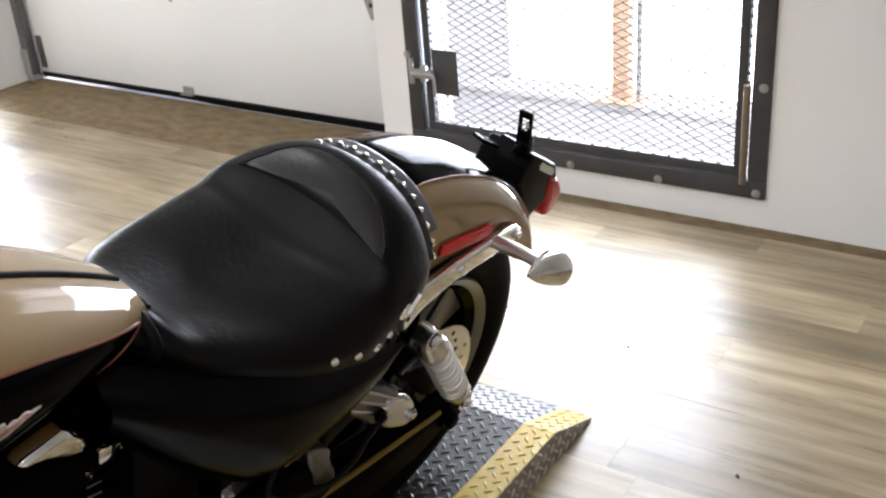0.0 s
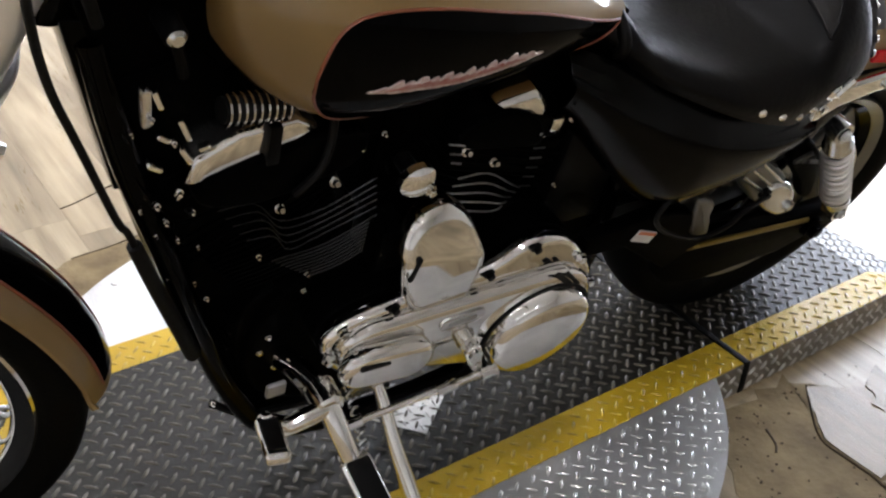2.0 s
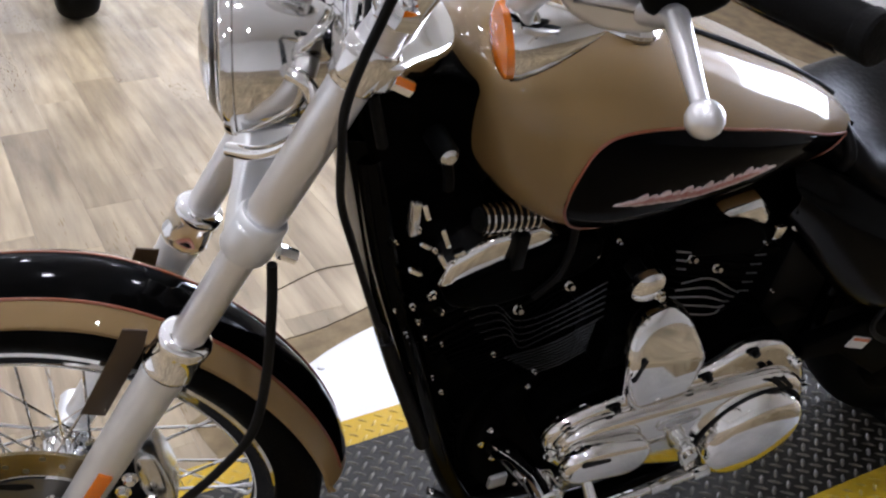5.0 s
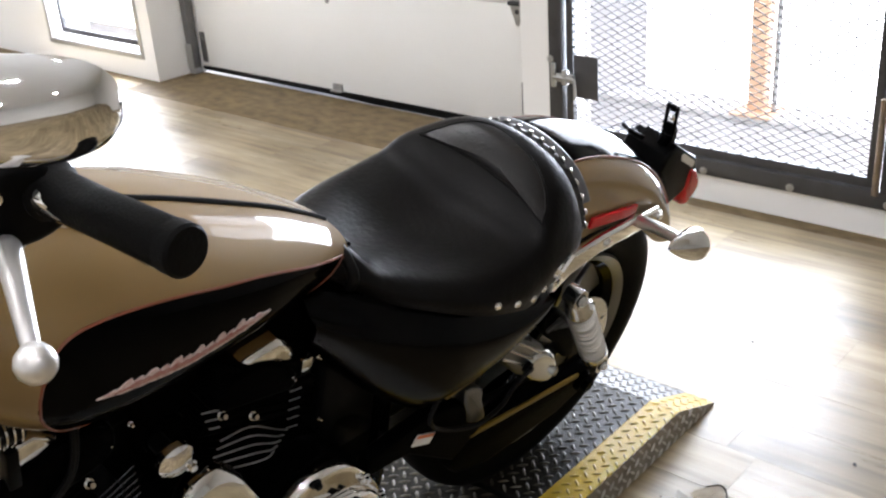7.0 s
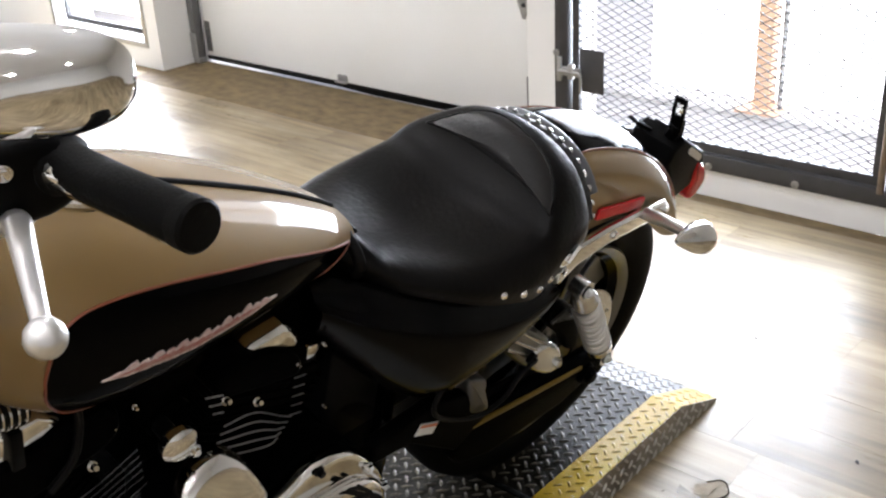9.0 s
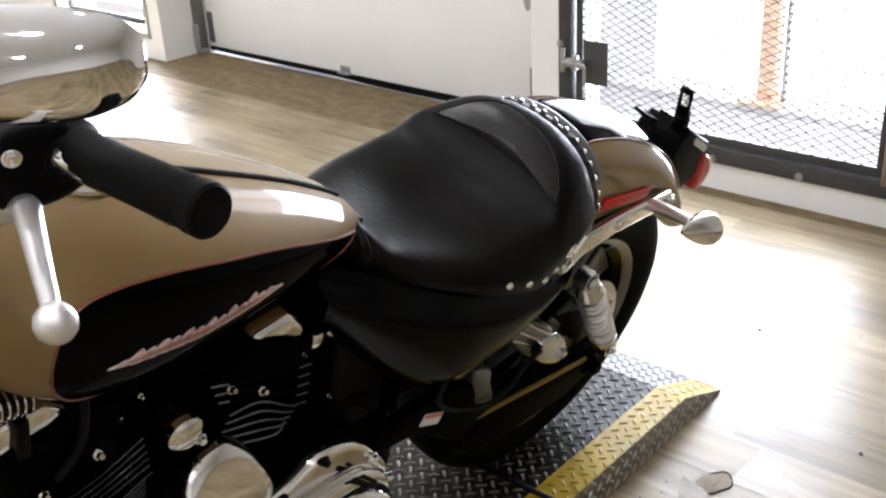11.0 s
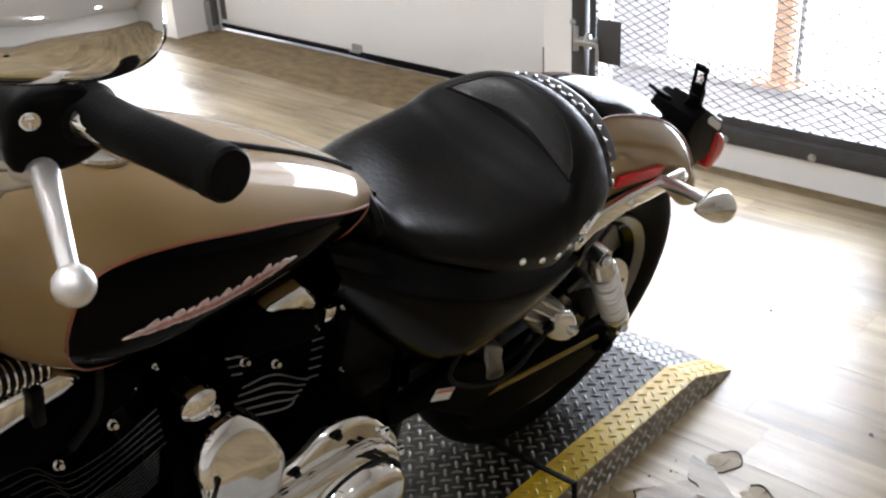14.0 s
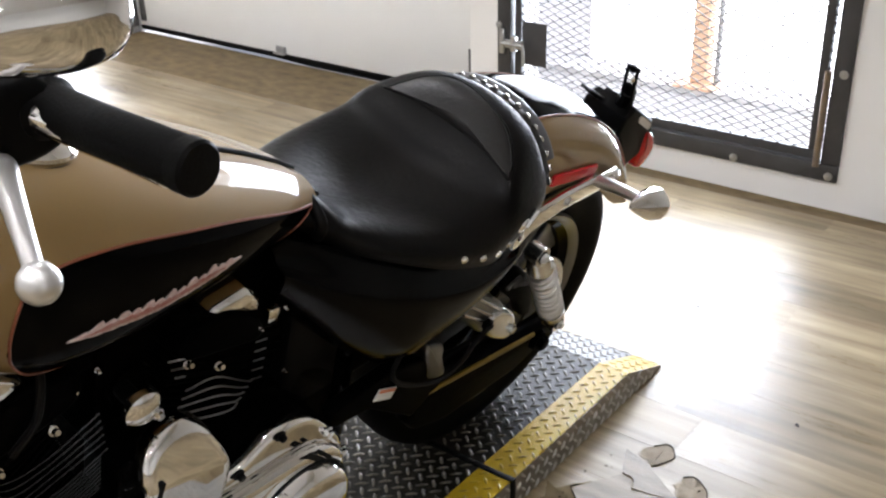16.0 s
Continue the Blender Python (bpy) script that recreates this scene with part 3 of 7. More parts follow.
def turntable():
    cx, cy, r = DISC
    y0, y1, w, xr, xf = PLAT
    d = thing("turntable", pose(0, 0, 0), "round aluminium tread plate turntable on the floor", "turntable")
    ring = [(cx + r * math.cos(2 * math.pi * k / 96), cy + r * math.sin(2 * math.pi * k / 96)) for k in range(96)]
    part("disc", prism(ring, TOP - 0.012, TOP - 0.001, axis="z"), PLATE, d)
    part("base_ring", lathe([(0.0, r - 0.05), (0.0, r - 0.02), (TOP - 0.0125, r - 0.02), (TOP - 0.0125, r - 0.05)], Matrix.Translation((cx, cy, 0)), 64, "z", True), STEEL_DARK, d)
    tread_part("tread", tread(lambda x, y: (x - cx) ** 2 + (y - cy) ** 2 < (r - 0.012) ** 2 and y < y0 - 0.004, cx - r, cx + r, cy - r, cy + r, lambda x, y: TOP - 0.001), PLATE, d)
    for k in range(10):
        a = 2 * math.pi * (k + 0.35) / 10
        p = (cx + (r - 0.03) * math.cos(a), cy + (r - 0.03) * math.sin(a), TOP - 0.001)
        if not y0 - 0.02 < p[1] < y1 + 0.02:
            part("rivet", lathe([(0, 0.009), (0.003, 0.007), (0.004, 0.0)], Matrix.Translation(p), 12, "z"), PLATE, d)

    def plate(name, label, xa, xb, bend=None, tip=None, black=BLACK_PLATE, knob=BLACK_TREAD):
        """One length of the runway: a folded black and yellow plate, sloping to the floor past the bend."""
        p = thing(name, pose(0, 0, 0), label, "ramp", "runway plates")
        prof = [(xa, 0.0), (xa, TOP)] + ([(bend, TOP), (tip, 0.006), (tip, 0.0)] if bend else [(xb, TOP), (xb, 0.0)])

        def z_at(x, y):
            return TOP + 0.0 if not bend or (x <= bend) == (bend > xa) else TOP + (0.006 - TOP) * (x - bend) / (tip - bend)
        s = 0.0006
        part("middle_plate", prism(prof, y0 + w, y1 - w), black, p, "black painted tread plate", smooth=False)
        if bend and bend > xa:
            # Glare on the black slope, put into a thin grey sheet over it.
            part("slope_plate", prism([(bend + 0.002, TOP - 0.0004), (tip, 0.0064), (tip, 0.0056), (bend + 0.002, TOP - 0.0012)], y0 + w + 0.001, y1 - w - 0.001), SLOPE_GLARE, p, "black slope coloured grey for the glare on it", smooth=False)
        part("edge_plate", prism(prof, y0 + 0.0015, y0 + w - 0.0001), YELLOW, p, "yellow painted edge stripe", smooth=False)
        part("edge_plate", prism(prof, y1 - w + 0.0001, y1 - 0.0015), YELLOW, p, "yellow painted edge stripe", smooth=False)
        for y in (y0, y1 - 0.0014):
            part("side_plate", prism([(x, z - 0.002 if z > 0.03 else z) for x, z in prof], y, y + 0.0014), SIDE_PLATE, p, "bare aluminium side plate", smooth=False)
        lo, hi = min(xa, xb, tip if tip is not None else xb) + 0.006, max(xa, xb, tip if tip is not None else xb) - 0.006
        tread_part("tread", tread(lambda x, y: y0 + w + 0.004 < y < y1 - w - 0.004, lo, hi, y0 + w, y1 - w, z_at, height=0.0028, width=0.0034, length=0.0146), knob, p)
        for a in (y0, y1 - w):
            tread_part("tread", tread(lambda x, y: a + 0.004 < y < a + w - 0.004, lo, hi, a, a + w, z_at), YELLOW_TREAD, p)
        # lozenges on the upright near side
        me = tread(lambda x, y: 0.006 < y < z_at(x, 0) - 0.006, lo, hi, 0.0, TOP, lambda x, y: 0.0, height=0.0036, width=0.0032)
        me.transform(Matrix.Translation((0, y0, 0)) @ Matrix.Rotation(radians(90), 4, "X"))
        tread_part("tread", me, PLATE, p)

    plate("runway", "black and yellow tread plate runway across the turntable", xf + 0.0012, xr - 0.0075)
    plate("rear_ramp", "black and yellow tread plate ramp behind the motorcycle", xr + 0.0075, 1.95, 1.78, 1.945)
    # Shadow under the front wheel comes from this ramp's darker plate colour.
    plate("front_ramp", "black and yellow tread plate ramp under the front wheel", xf - 0.0012, -0.52, -0.35, -0.515, SHADED_PLATE, SHADED_PLATE)
    # Pale sheet with lozenges, flat on the runway below the engine.
    patch = thing("patch_plate", pose(0.70, 0.24, TOP, 0, 0, 38), "pale patch with raised lozenges on the black runway", "plate")
    part("sheet", box(-0.05, 0.05, -0.07, 0.07, 0.0, 0.0012), PLATE, patch, smooth=False)
    tread_part("tread", tread(lambda x, y: True, -0.045, 0.045, -0.067, 0.067, lambda x, y: 0.0012), PLATE, patch)
    gap = thing("joint_strip", pose(0, 0, 0), "black rubber strip in the runway joint", "strip", "joint strips")
    part("rubber", joined(box(xr - 0.007, xr + 0.007, y0 - 0.003, y1, 0.0, TOP + 0.002, 0.001)), RUBBER, gap)


turntable()


# ---------------------------------------------------------------- motorcycle
from mathutils.bvhtree import BVHTree
BIKE = pose(-0.12, 0.331, TOP, 18, 0, -3)
FRONT = pose(-0.135, 0.293, 0.4135, 14.4, 0, -21.3)
STEER = BIKE.inverted() @ FRONT      # the steered front end, in the motorcycle's own axes
bike = thing("motorcycle", BIKE, "tan and black cruiser motorcycle leaning on its side stand", "motorcycle")


def lerp_table(table, x):
    """Smooth value at x from rows of x and values."""
    xs = [r[0] for r in table]
    if x <= xs[0]:
        return table[0][1:]
    if x >= xs[-1]:
        return table[-1][1:]
    k = max(i for i, v in enumerate(xs) if v <= x)
    a, b = table[k], table[k + 1]
    t = (x - a[0]) / (b[0] - a[0])
    pa, pb = table[max(k - 1, 0)], table[min(k + 2, len(table) - 1)]
    out = []
    for i in range(1, len(a)):
        m0 = (b[i] - pa[i]) / max(1e-6, b[0] - pa[0]) * (b[0] - a[0])
        m1 = (pb[i] - a[i]) / max(1e-6, pb[0] - a[0]) * (b[0] - a[0])
        out.append((2 * t ** 3 - 3 * t * t + 1) * a[i] + (t ** 3 - 2 * t * t + t) * m0 + (-2 * t ** 3 + 3 * t * t) * b[i] + (t ** 3 - t * t) * m1)
    return out


# tank: x, half width, top, widest height, bottom
TANK = [(0.437, 0.030, 0.985, 0.942, 0.905), (0.452, 0.078, 1.003, 0.928, 0.876), (0.49, 0.112, 1.014, 0.900, 0.828), (0.55, 0.130, 1.014, 0.877, 0.790),
        (0.63, 0.134, 1.000, 0.868, 0.782), (0.72, 0.126, 0.969, 0.862, 0.788), (0.81, 0.110, 0.929, 0.850, 0.795), (0.89, 0.088, 0.891, 0.835, 0.797), (0.95, 0.066, 0.857, 0.822, 0.796), (0.985, 0.045, 0.834, 0.815, 0.797)]


def tank_y(x, z, out=0.0):
    """Half width of the tank at a height."""
    w, zt, zm, zb = lerp_table(TANK, x)
    h = (zt - zm) if z > zm else (zm - zb)
    q = min(1.0, abs(z - zm) / h)
    p = 2.15 if z > zm else 2.6
    return w * (1 - q ** p) ** (1 / p) + out


def flank(side):
    """The off-side half of the tank bulges further out over the air cleaner."""
    return 1.45 if side > 0 else 1.0


def tank_shell():
    rows = []
    n = 40
    for i in range(61):
        x = 0.437 + (0.985 - 0.437) * (i / 60)
        w, zt, zm, zb = lerp_table(TANK, x)
        row = []
        for j in range(n):
            a = 2 * math.pi * j / n
            c, s = math.cos(a), math.sin(a)
            p = 2.15 if s > 0 else 2.6
            y = w * flank(c) * math.copysign(abs(c) ** (2 / p), c)
            z = zm + ((zt - zm) if s > 0 else (zm - zb)) * math.copysign(abs(s) ** (2 / p), s)
            row.append((x, y, z))
        rows.append(row)
    bm = bmesh.new()
    vs = [[bm.verts.new(p) for p in r] for r in rows]
    for a, b in zip(vs, vs[1:]):
        for j in range(n):
            bm.faces.new((a[j], a[(j + 1) % n], b[(j + 1) % n], b[j]))
    bm.faces.new(vs[0])
    bm.faces.new(vs[-1])
    return bm


PANEL_TOP = [(0.518, 0.872), (0.523, 0.90), (0.54, 0.933), (0.575, 0.946), (0.65, 0.938), (0.75, 0.910), (0.82, 0.886), (0.90, 0.852), (0.960, 0.827)]
PANEL_LOW = [(0.518, 0.872), (0.525, 0.85), (0.545, 0.822), (0.58, 0.806), (0.68, 0.801), (0.80, 0.805), (0.89, 0.812), (0.960, 0.824)]


def tank_panel(side):
    rows = []
    for i in range(41):
        k = i / 40
        x = 0.518 + (0.960 - 0.518) * k ** 1.4
        hi, lo = lerp_table(PANEL_TOP, x)[0], lerp_table(PANEL_LOW, x)[0]
        rows.append([(x, side * flank(side) * tank_y(x, lo + (hi - lo) * j / 12, 0.0012), lo + (hi - lo) * j / 12) for j in range(13)])
    bm = bmesh.new()
    vs = [[bm.verts.new(p) for p in r] for r in rows]
    for a, b in zip(vs, vs[1:]):
        for j in range(12):
            bm.faces.new((a[j], a[j + 1], b[j + 1], b[j]))
    bmesh.ops.remove_doubles(bm, verts=bm.verts, dist=1e-5)
    return bm


def tank_stripe(side):
    pts = []
    for table, order in ((PANEL_TOP, 1), (PANEL_LOW, -1)):
        xs = [0.518 + (0.960 - 0.518) * (k / 40) ** 1.4 for k in range(41)][::order]
        pts += [(x, side * flank(side) * tank_y(x, lerp_table(table, x)[0], 0.0014), lerp_table(table, x)[0]) for x in xs]
    return tube(pts[1:-1] + pts[1:2], 0.0016, 6, 1)


tank = part("fuel_tank", tank_shell(), TAN, bike, "tan metallic fuel tank with black side panels")
for s in (-1, 1):
    part("side_panel", tank_panel(s), BLACK_PAINT, tank, "glossy black painted panel")
    part("pinstripe", tank_stripe(s), PINSTRIPE, tank, "thin orange pinstripe")
cap_at = along((0.618, 0.002, 0.9945), (0.618 + 0.022, 0.002, 0.9945 + 0.1))
part("fuel_cap", lathe([(0.002, 0.0), (0.002, 0.043), (0.006, 0.0465), (0.010, 0.0455), (0.013, 0.040), (0.0165, 0.037), (0.021, 0.030), (0.0235, 0.016), (0.0245, 0.0)], cap_at, 48, "z"), CHROME, tank, "domed chrome fuel cap")
part("cap_seal", lathe([(-0.006, 0.0), (-0.006, 0.0475), (0.0025, 0.0475), (0.0025, 0.0)], cap_at, 48, "z"), RUBBER, tank, "black rubber seal")
part("centre_strip", tube([(x, 0, lerp_table(TANK, x)[1] + 0.0005) for x in (0.672, 0.70, 0.76, 0.84, 0.90, 0.95, 0.98)], 0.0042, 8, 4), RUBBER, tank, "black trim strip along the top")


def badge_strip(side, x0, x1, size, out, seed):
    """A ragged band along the tank, thickest in its middle, that lies on the curved side."""
    rng = random.Random(seed)
    n = 54
    bm, cols = bmesh.new(), []
    for i in range(n + 1):
        k = i / n
        x = x0 + (x1 - x0) * k
        zc = 0.866 - 0.065 * (x - 0.577) + 0.0015 * math.sin(k * 9)
        grow = min(1.0, 6 * k, 6 * (1 - k)) * size
        tall = (1.5, 1.4, 0.5, 0.9, 1.0, 0.45, 1.2)[i % 7]
        hi, lo = zc + grow * tall * rng.uniform(0.8, 1.1) + 0.0008, zc - grow * rng.uniform(0.75, 1.0) - 0.0008
        lean = 0.35 * (hi - lo)
        cols.append([bm.verts.new((x + d, side * (flank(side) * tank_y(x + d, z) + o), z)) for d, z, o in ((lean, hi, 0.0005), (lean * 0.8, hi - 0.0006, out), (-lean * 0.8, lo + 0.0006, out), (-lean, lo, 0.0005))])
    for a, b in zip(cols, cols[1:]):
        for j in range(3):
            bm.faces.new((a[j], a[j + 1], b[j + 1], b[j]))
    return bm


BADGE_RED = mat("badge_red", (0.26, 0.045, 0.03), 0.45, scale=160, second=(0.40, 0.26, 0.23))
BADGE_GREY = mat("badge_silver", (0.64, 0.58, 0.55), 0.42, 0.2, scale=110, second=(0.42, 0.24, 0.21))
for s in (-1, 1):
    part("badge", badge_strip(s, 0.572, 0.802, 0.0066, 0.0028, 2), BADGE_GREY, tank, "slim silver and red tank badge")
    part("badge_inlay", badge_strip(s, 0.590, 0.775, 0.0026, 0.0036, 7), BADGE_RED, tank, "dull red inlay of the badge")


# ---------------------------------------------------------------- seat
# x, hem half width, hem z, bulge half width, bulge z, shoulder half width, shoulder z, inner half width, inner z, centre z
SEAT = [(0.950, 0.046, 0.785, 0.055, 0.800, 0.046, 0.814, 0.026, 0.824, 0.827),
        (0.985, 0.080, 0.764, 0.088, 0.787, 0.068, 0.808, 0.038, 0.819, 0.821),
        (1.015, 0.106, 0.750, 0.110, 0.770, 0.086, 0.787, 0.048, 0.791, 0.788),
        (1.05, 0.132, 0.740, 0.136, 0.760, 0.106, 0.776, 0.060, 0.778, 0.773),
        (1.13, 0.167, 0.714, 0.169, 0.740, 0.141, 0.762, 0.084, 0.763, 0.757),
        (1.21, 0.178, 0.690, 0.182, 0.726, 0.156, 0.763, 0.100, 0.767, 0.760),
        (1.25, 0.176, 0.681, 0.181, 0.728, 0.156, 0.770, 0.103, 0.776, 0.771),
        (1.285, 0.166, 0.680, 0.178, 0.735, 0.152, 0.790, 0.104, 0.803, 0.800),
        (1.335, 0.160, 0.688, 0.170, 0.742, 0.138, 0.800, 0.090, 0.830, 0.834),
        (1.375, 0.148, 0.698, 0.153, 0.748, 0.116, 0.806, 0.068, 0.834, 0.842),
        (1.405, 0.118, 0.705, 0.122, 0.748, 0.094, 0.790, 0.053, 0.815, 0.824)]


def seat_rows(grow=0.0, table=SEAT):
    rows = []
    for x, wh, zh, wb, zb, ws, zs, wi, zi, zc in table:
        half = [(wh, zh), (wb + grow, zb), (ws + grow * 0.7, zs + grow * 0.7), (wi, zi + grow)]
        rows.append([(x, -a, b) for a, b in half] + [(x, 0, zc + grow)] + [(x, a, b) for a, b in half[::-1]])
    return rows


def seat():
    rows = seat_rows()
    bm = loft(rows, 8, 6)
    return bm


seat_bm = seat()
SEAT_SKIN = BVHTree.FromBMesh(seat_bm)
shell(seat_bm, 0.004)
seat_ob = part("seat", seat_bm, LEATHER, bike, "black leather solo seat with a scooped back")


def on_seat(x, k):
    """A place on the seat's left or right skin: k runs from the hem (-1 left, 1 right) to the middle (0)."""
    _, wh, zh, wb, zb, ws, zs, wi, zi, zc = (0, *lerp_table(SEAT, x))
    a = 4 * (1 - abs(k))
    pts = [(wh, zh), (wb, zb), (ws, zs), (wi, zi), (0.0, zc)]
    i = min(3, int(a))
    t = a - i
    y, z = (pts[i][0] * (1 - t) + pts[i + 1][0] * t, pts[i][1] * (1 - t) + pts[i + 1][1] * t)
    return Vector((x, math.copysign(y, k) if k else 0.0, z))


part("seat_pan", box(1.0, 1.385, -0.11, 0.11, 0.66, 0.715, 0.02), PLASTIC, seat_ob, "black seat pan")


def snap(x, y, z, out=0.0):
    """The nearest place on the seat's skin, and the way out from it."""
    q, n, _, _ = SEAT_SKIN.find_nearest(Vector((x, y, z)))
    if n.dot(q - Vector((1.2, 0, 0.68))) < 0:
        n = -n
    return q + n * out, n


def seat_trim():
    # stitched welt round the half-moon back panel
    loop = [(1.268, 0.122), (1.274, 0.061), (1.275, 0.0), (1.270, -0.062), (1.264, -0.107), (1.252, -0.148), (1.256, -0.151), (1.280, -0.141), (1.311, -0.108), (1.336, -0.066), (1.354, -0.008), (1.357, 0.041), (1.341, 0.074), (1.308, 0.102), (1.275, 0.122)]
    ring = [snap(p.x, p.y, 0.84, 0.0003)[0] for p in curve_through([(a, b, 0) for a, b in loop], 5, True)]
    part("welt", tube(ring + ring[:1], 0.0024, 8, 1), LEATHER, seat_ob, "raised stitched seam round the back panel")
    back = bmesh.new()
    hub = sum(ring, Vector()) / len(ring)
    rings = [[back.verts.new(snap(*(hub.lerp(q, f)), 0.0008 + 0.008 * (1 - f ** 2.2))[0]) for q in ring] for f in (0.985, 0.93, 0.86, 0.75, 0.6, 0.4, 0.2)]
    for a, b in zip(rings, rings[1:]):
        for i in range(len(a)):
            j = (i + 1) % len(a)
            back.faces.new((a[i], a[j], b[j], b[i]))
    back.faces.new(rings[-1])
    part("back_panel", back, WORN_LEATHER, seat_ob, "padded worn black leather back panel")
    rim = [snap(*on_seat(1.392, -0.98 + 1.96 * k / 40), 0.0015) for k in range(41)]
    rows = [[q + Vector((-0.020, 0, 0)) - n * 0.002, q + Vector((-0.006, 0, 0)) + n * 0.0022, q + Vector((0.008, 0, 0)) + n * 0.0016, q + Vector((0.016, 0, 0)) - n * 0.008] for q, n in rim]
    part("studded_band", loft(rows, 1, 3), BAND_LEATHER, seat_ob, "smooth black leather band edged with chrome studs")
    lip = [[q + Vector((0.010, 0, 0)) - n * 0.004, q + Vector((0.019, 0, 0)) + n * 0.0015, q + Vector((0.031, 0, 0)) - n * 0.001, q + Vector((0.036, 0, 0)) - n * 0.02] for q, n in rim[7:-7]]
    part("rear_lip", loft(lip, 1, 3), GREY_LEATHER, seat_ob, "smooth grey leather lip behind the studs")
    spots = [snap(x, s * 0.19, z, 0.0) for s in (-1, 1) for x, z in ((1.158, 0.724), (1.201, 0.709), (1.243, 0.698), (1.276, 0.697))]
    for q, n in spots:
        part("stud", lathe([(0, 0.0062), (0.0022, 0.0055), (0.0042, 0.003), (0.0046, 0.0)], along(q, q + n), 12, "z"), CHROME, seat_ob, "domed chrome stud")
    for k in range(4, 37, 2):
        q, n = rim[k]
        part("stud", lathe([(0, 0.0062), (0.0022, 0.0055), (0.0042, 0.003), (0.0046, 0.0)], along(q + n * 0.001 + Vector((0.008, 0, 0)), q + n + Vector((0.3, 0, 0))), 12, "z"), CHROME, seat_ob, "domed chrome stud")
    q, n = snap(1.303, -0.19, 0.722)
    part("concho", joined(lathe([(0, 0.014), (0.003, 0.012), (0.005, 0.0)], along(q, q + n), 16, "z"), tube([q + n * 0.003, q + n * 0.003 + Vector((0.02, 0.0, 0.022))], 0.0065, 8)), CHROME, seat_ob, "chrome concho at the seat corner")
    part("nose_piping", tube([snap(*on_seat(0.972, k), 0.001)[0] for k in (-0.95, -0.7, -0.45, -0.2, 0.2, 0.45, 0.7, 0.95)], 0.0085, 10, 4), LEATHER, seat_ob, "padded edge at the nose of the seat")
    part("nose_fold", tube([snap(x, y, 0.85, -0.001)[0] for x, y in ((1.012, -0.045), (1.03, -0.03), (1.036, -0.01), (1.036, 0.01), (1.03, 0.03), (1.012, 0.045))], 0.0042, 8, 5), LEATHER, seat_ob)


seat_trim()


def side_cover(side):
    """The black cover under the seat: x, top z, ridge z, low z, bulge."""
    rows = []
    edge = []
    for x, hi, rz, lo, b in ((0.90, 0.79, 0.775, 0.700, 0.085), (0.95, 0.778, 0.755, 0.650, 0.118), (1.0, 0.76, 0.735, 0.598, 0.136), (1.05, 0.742, 0.712, 0.556, 0.150), (1.09, 0.727, 0.698, 0.537, 0.160), (1.13, 0.712, 0.685, 0.536, 0.166), (1.22, 0.690, 0.660, 0.551, 0.168), (1.30, 0.682, 0.645, 0.568, 0.160), (1.355, 0.675, 0.635, 0.588, 0.146)):
        h = rz - lo
        rows.append([(x, side * (b - 0.044), hi), (x, side * (b - 0.030), hi - 0.3 * (hi - rz)), (x, side * (b - 0.018), rz + 0.004), (x, side * (b - 0.008), rz - 0.009), (x, side * (b + 0.006), rz - 0.20 * h), (x, side * (b + 0.006), lo + 0.55 * h), (x, side * (b - 0.004), lo + 0.2 * h), (x, side * (b - 0.020), lo)])
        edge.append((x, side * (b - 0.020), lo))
    return loft(rows, 5, 3, thick=0.003), edge


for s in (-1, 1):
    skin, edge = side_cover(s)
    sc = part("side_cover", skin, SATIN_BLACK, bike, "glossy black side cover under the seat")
    # Cover's rolled edge; its yellowish colour paints the ramp's reflection.
    part("edge_bead", tube(edge[5:], 0.0038, 8, 5), RAMP_REFLECTION, sc, "thin rolled edge tinted with the ramp's yellow reflection")
    part("frame_plate", prism([(0.98, 0.50), (1.10, 0.515), (1.22, 0.475), (1.26, 0.40), (1.19, 0.352), (1.07, 0.450), (0.99, 0.46)], *sorted((s * 0.122, s * 0.146)), 0.006), BLACK_WRINKLE, bike, "black frame plate at the swingarm pivot")


# ---------------------------------------------------------------- rear fender
CROWN = [(1.385, 0.0, 0.815), (1.42, 0.0, 0.824), (1.46, 0.0, 0.823), (1.55, 0.0, 0.797), (1.65, 0.0, 0.752), (1.74, 0.0, 0.690), (1.82, 0.0, 0.606), (1.862, 0.0, 0.535)]


def fender_rows(line, half, shoulder, drop, skirt, steps, hub):
    """Sections of a fender square to its crown line; skirt gives how far the sides reach down at each point."""
    pts = curve_through(line, steps)
    rows = []
    for i, p in enumerate(pts):
        d = (pts[min(i + 1, len(pts) - 1)] - pts[max(i - 1, 0)]).normalized()
        n = Vector((d.z, 0, -d.x))
        if (Vector(hub) - p).dot(n) < 0:
            n = -n
        k = i / (len(pts) - 1)
        sk = lerp_table(skirt, k)[0]
        sec = [(half, sk), (half, drop + (sk - drop) * 0.45), (half * 0.985, drop), (shoulder, drop * 0.38), (shoulder * 0.5, drop * 0.07)]
        rows.append([p + Vector((0, -y, 0)) + n * h for y, h in sec] + [p] + [p + Vector((0, y, 0)) + n * h for y, h in sec[::-1]])
    return rows


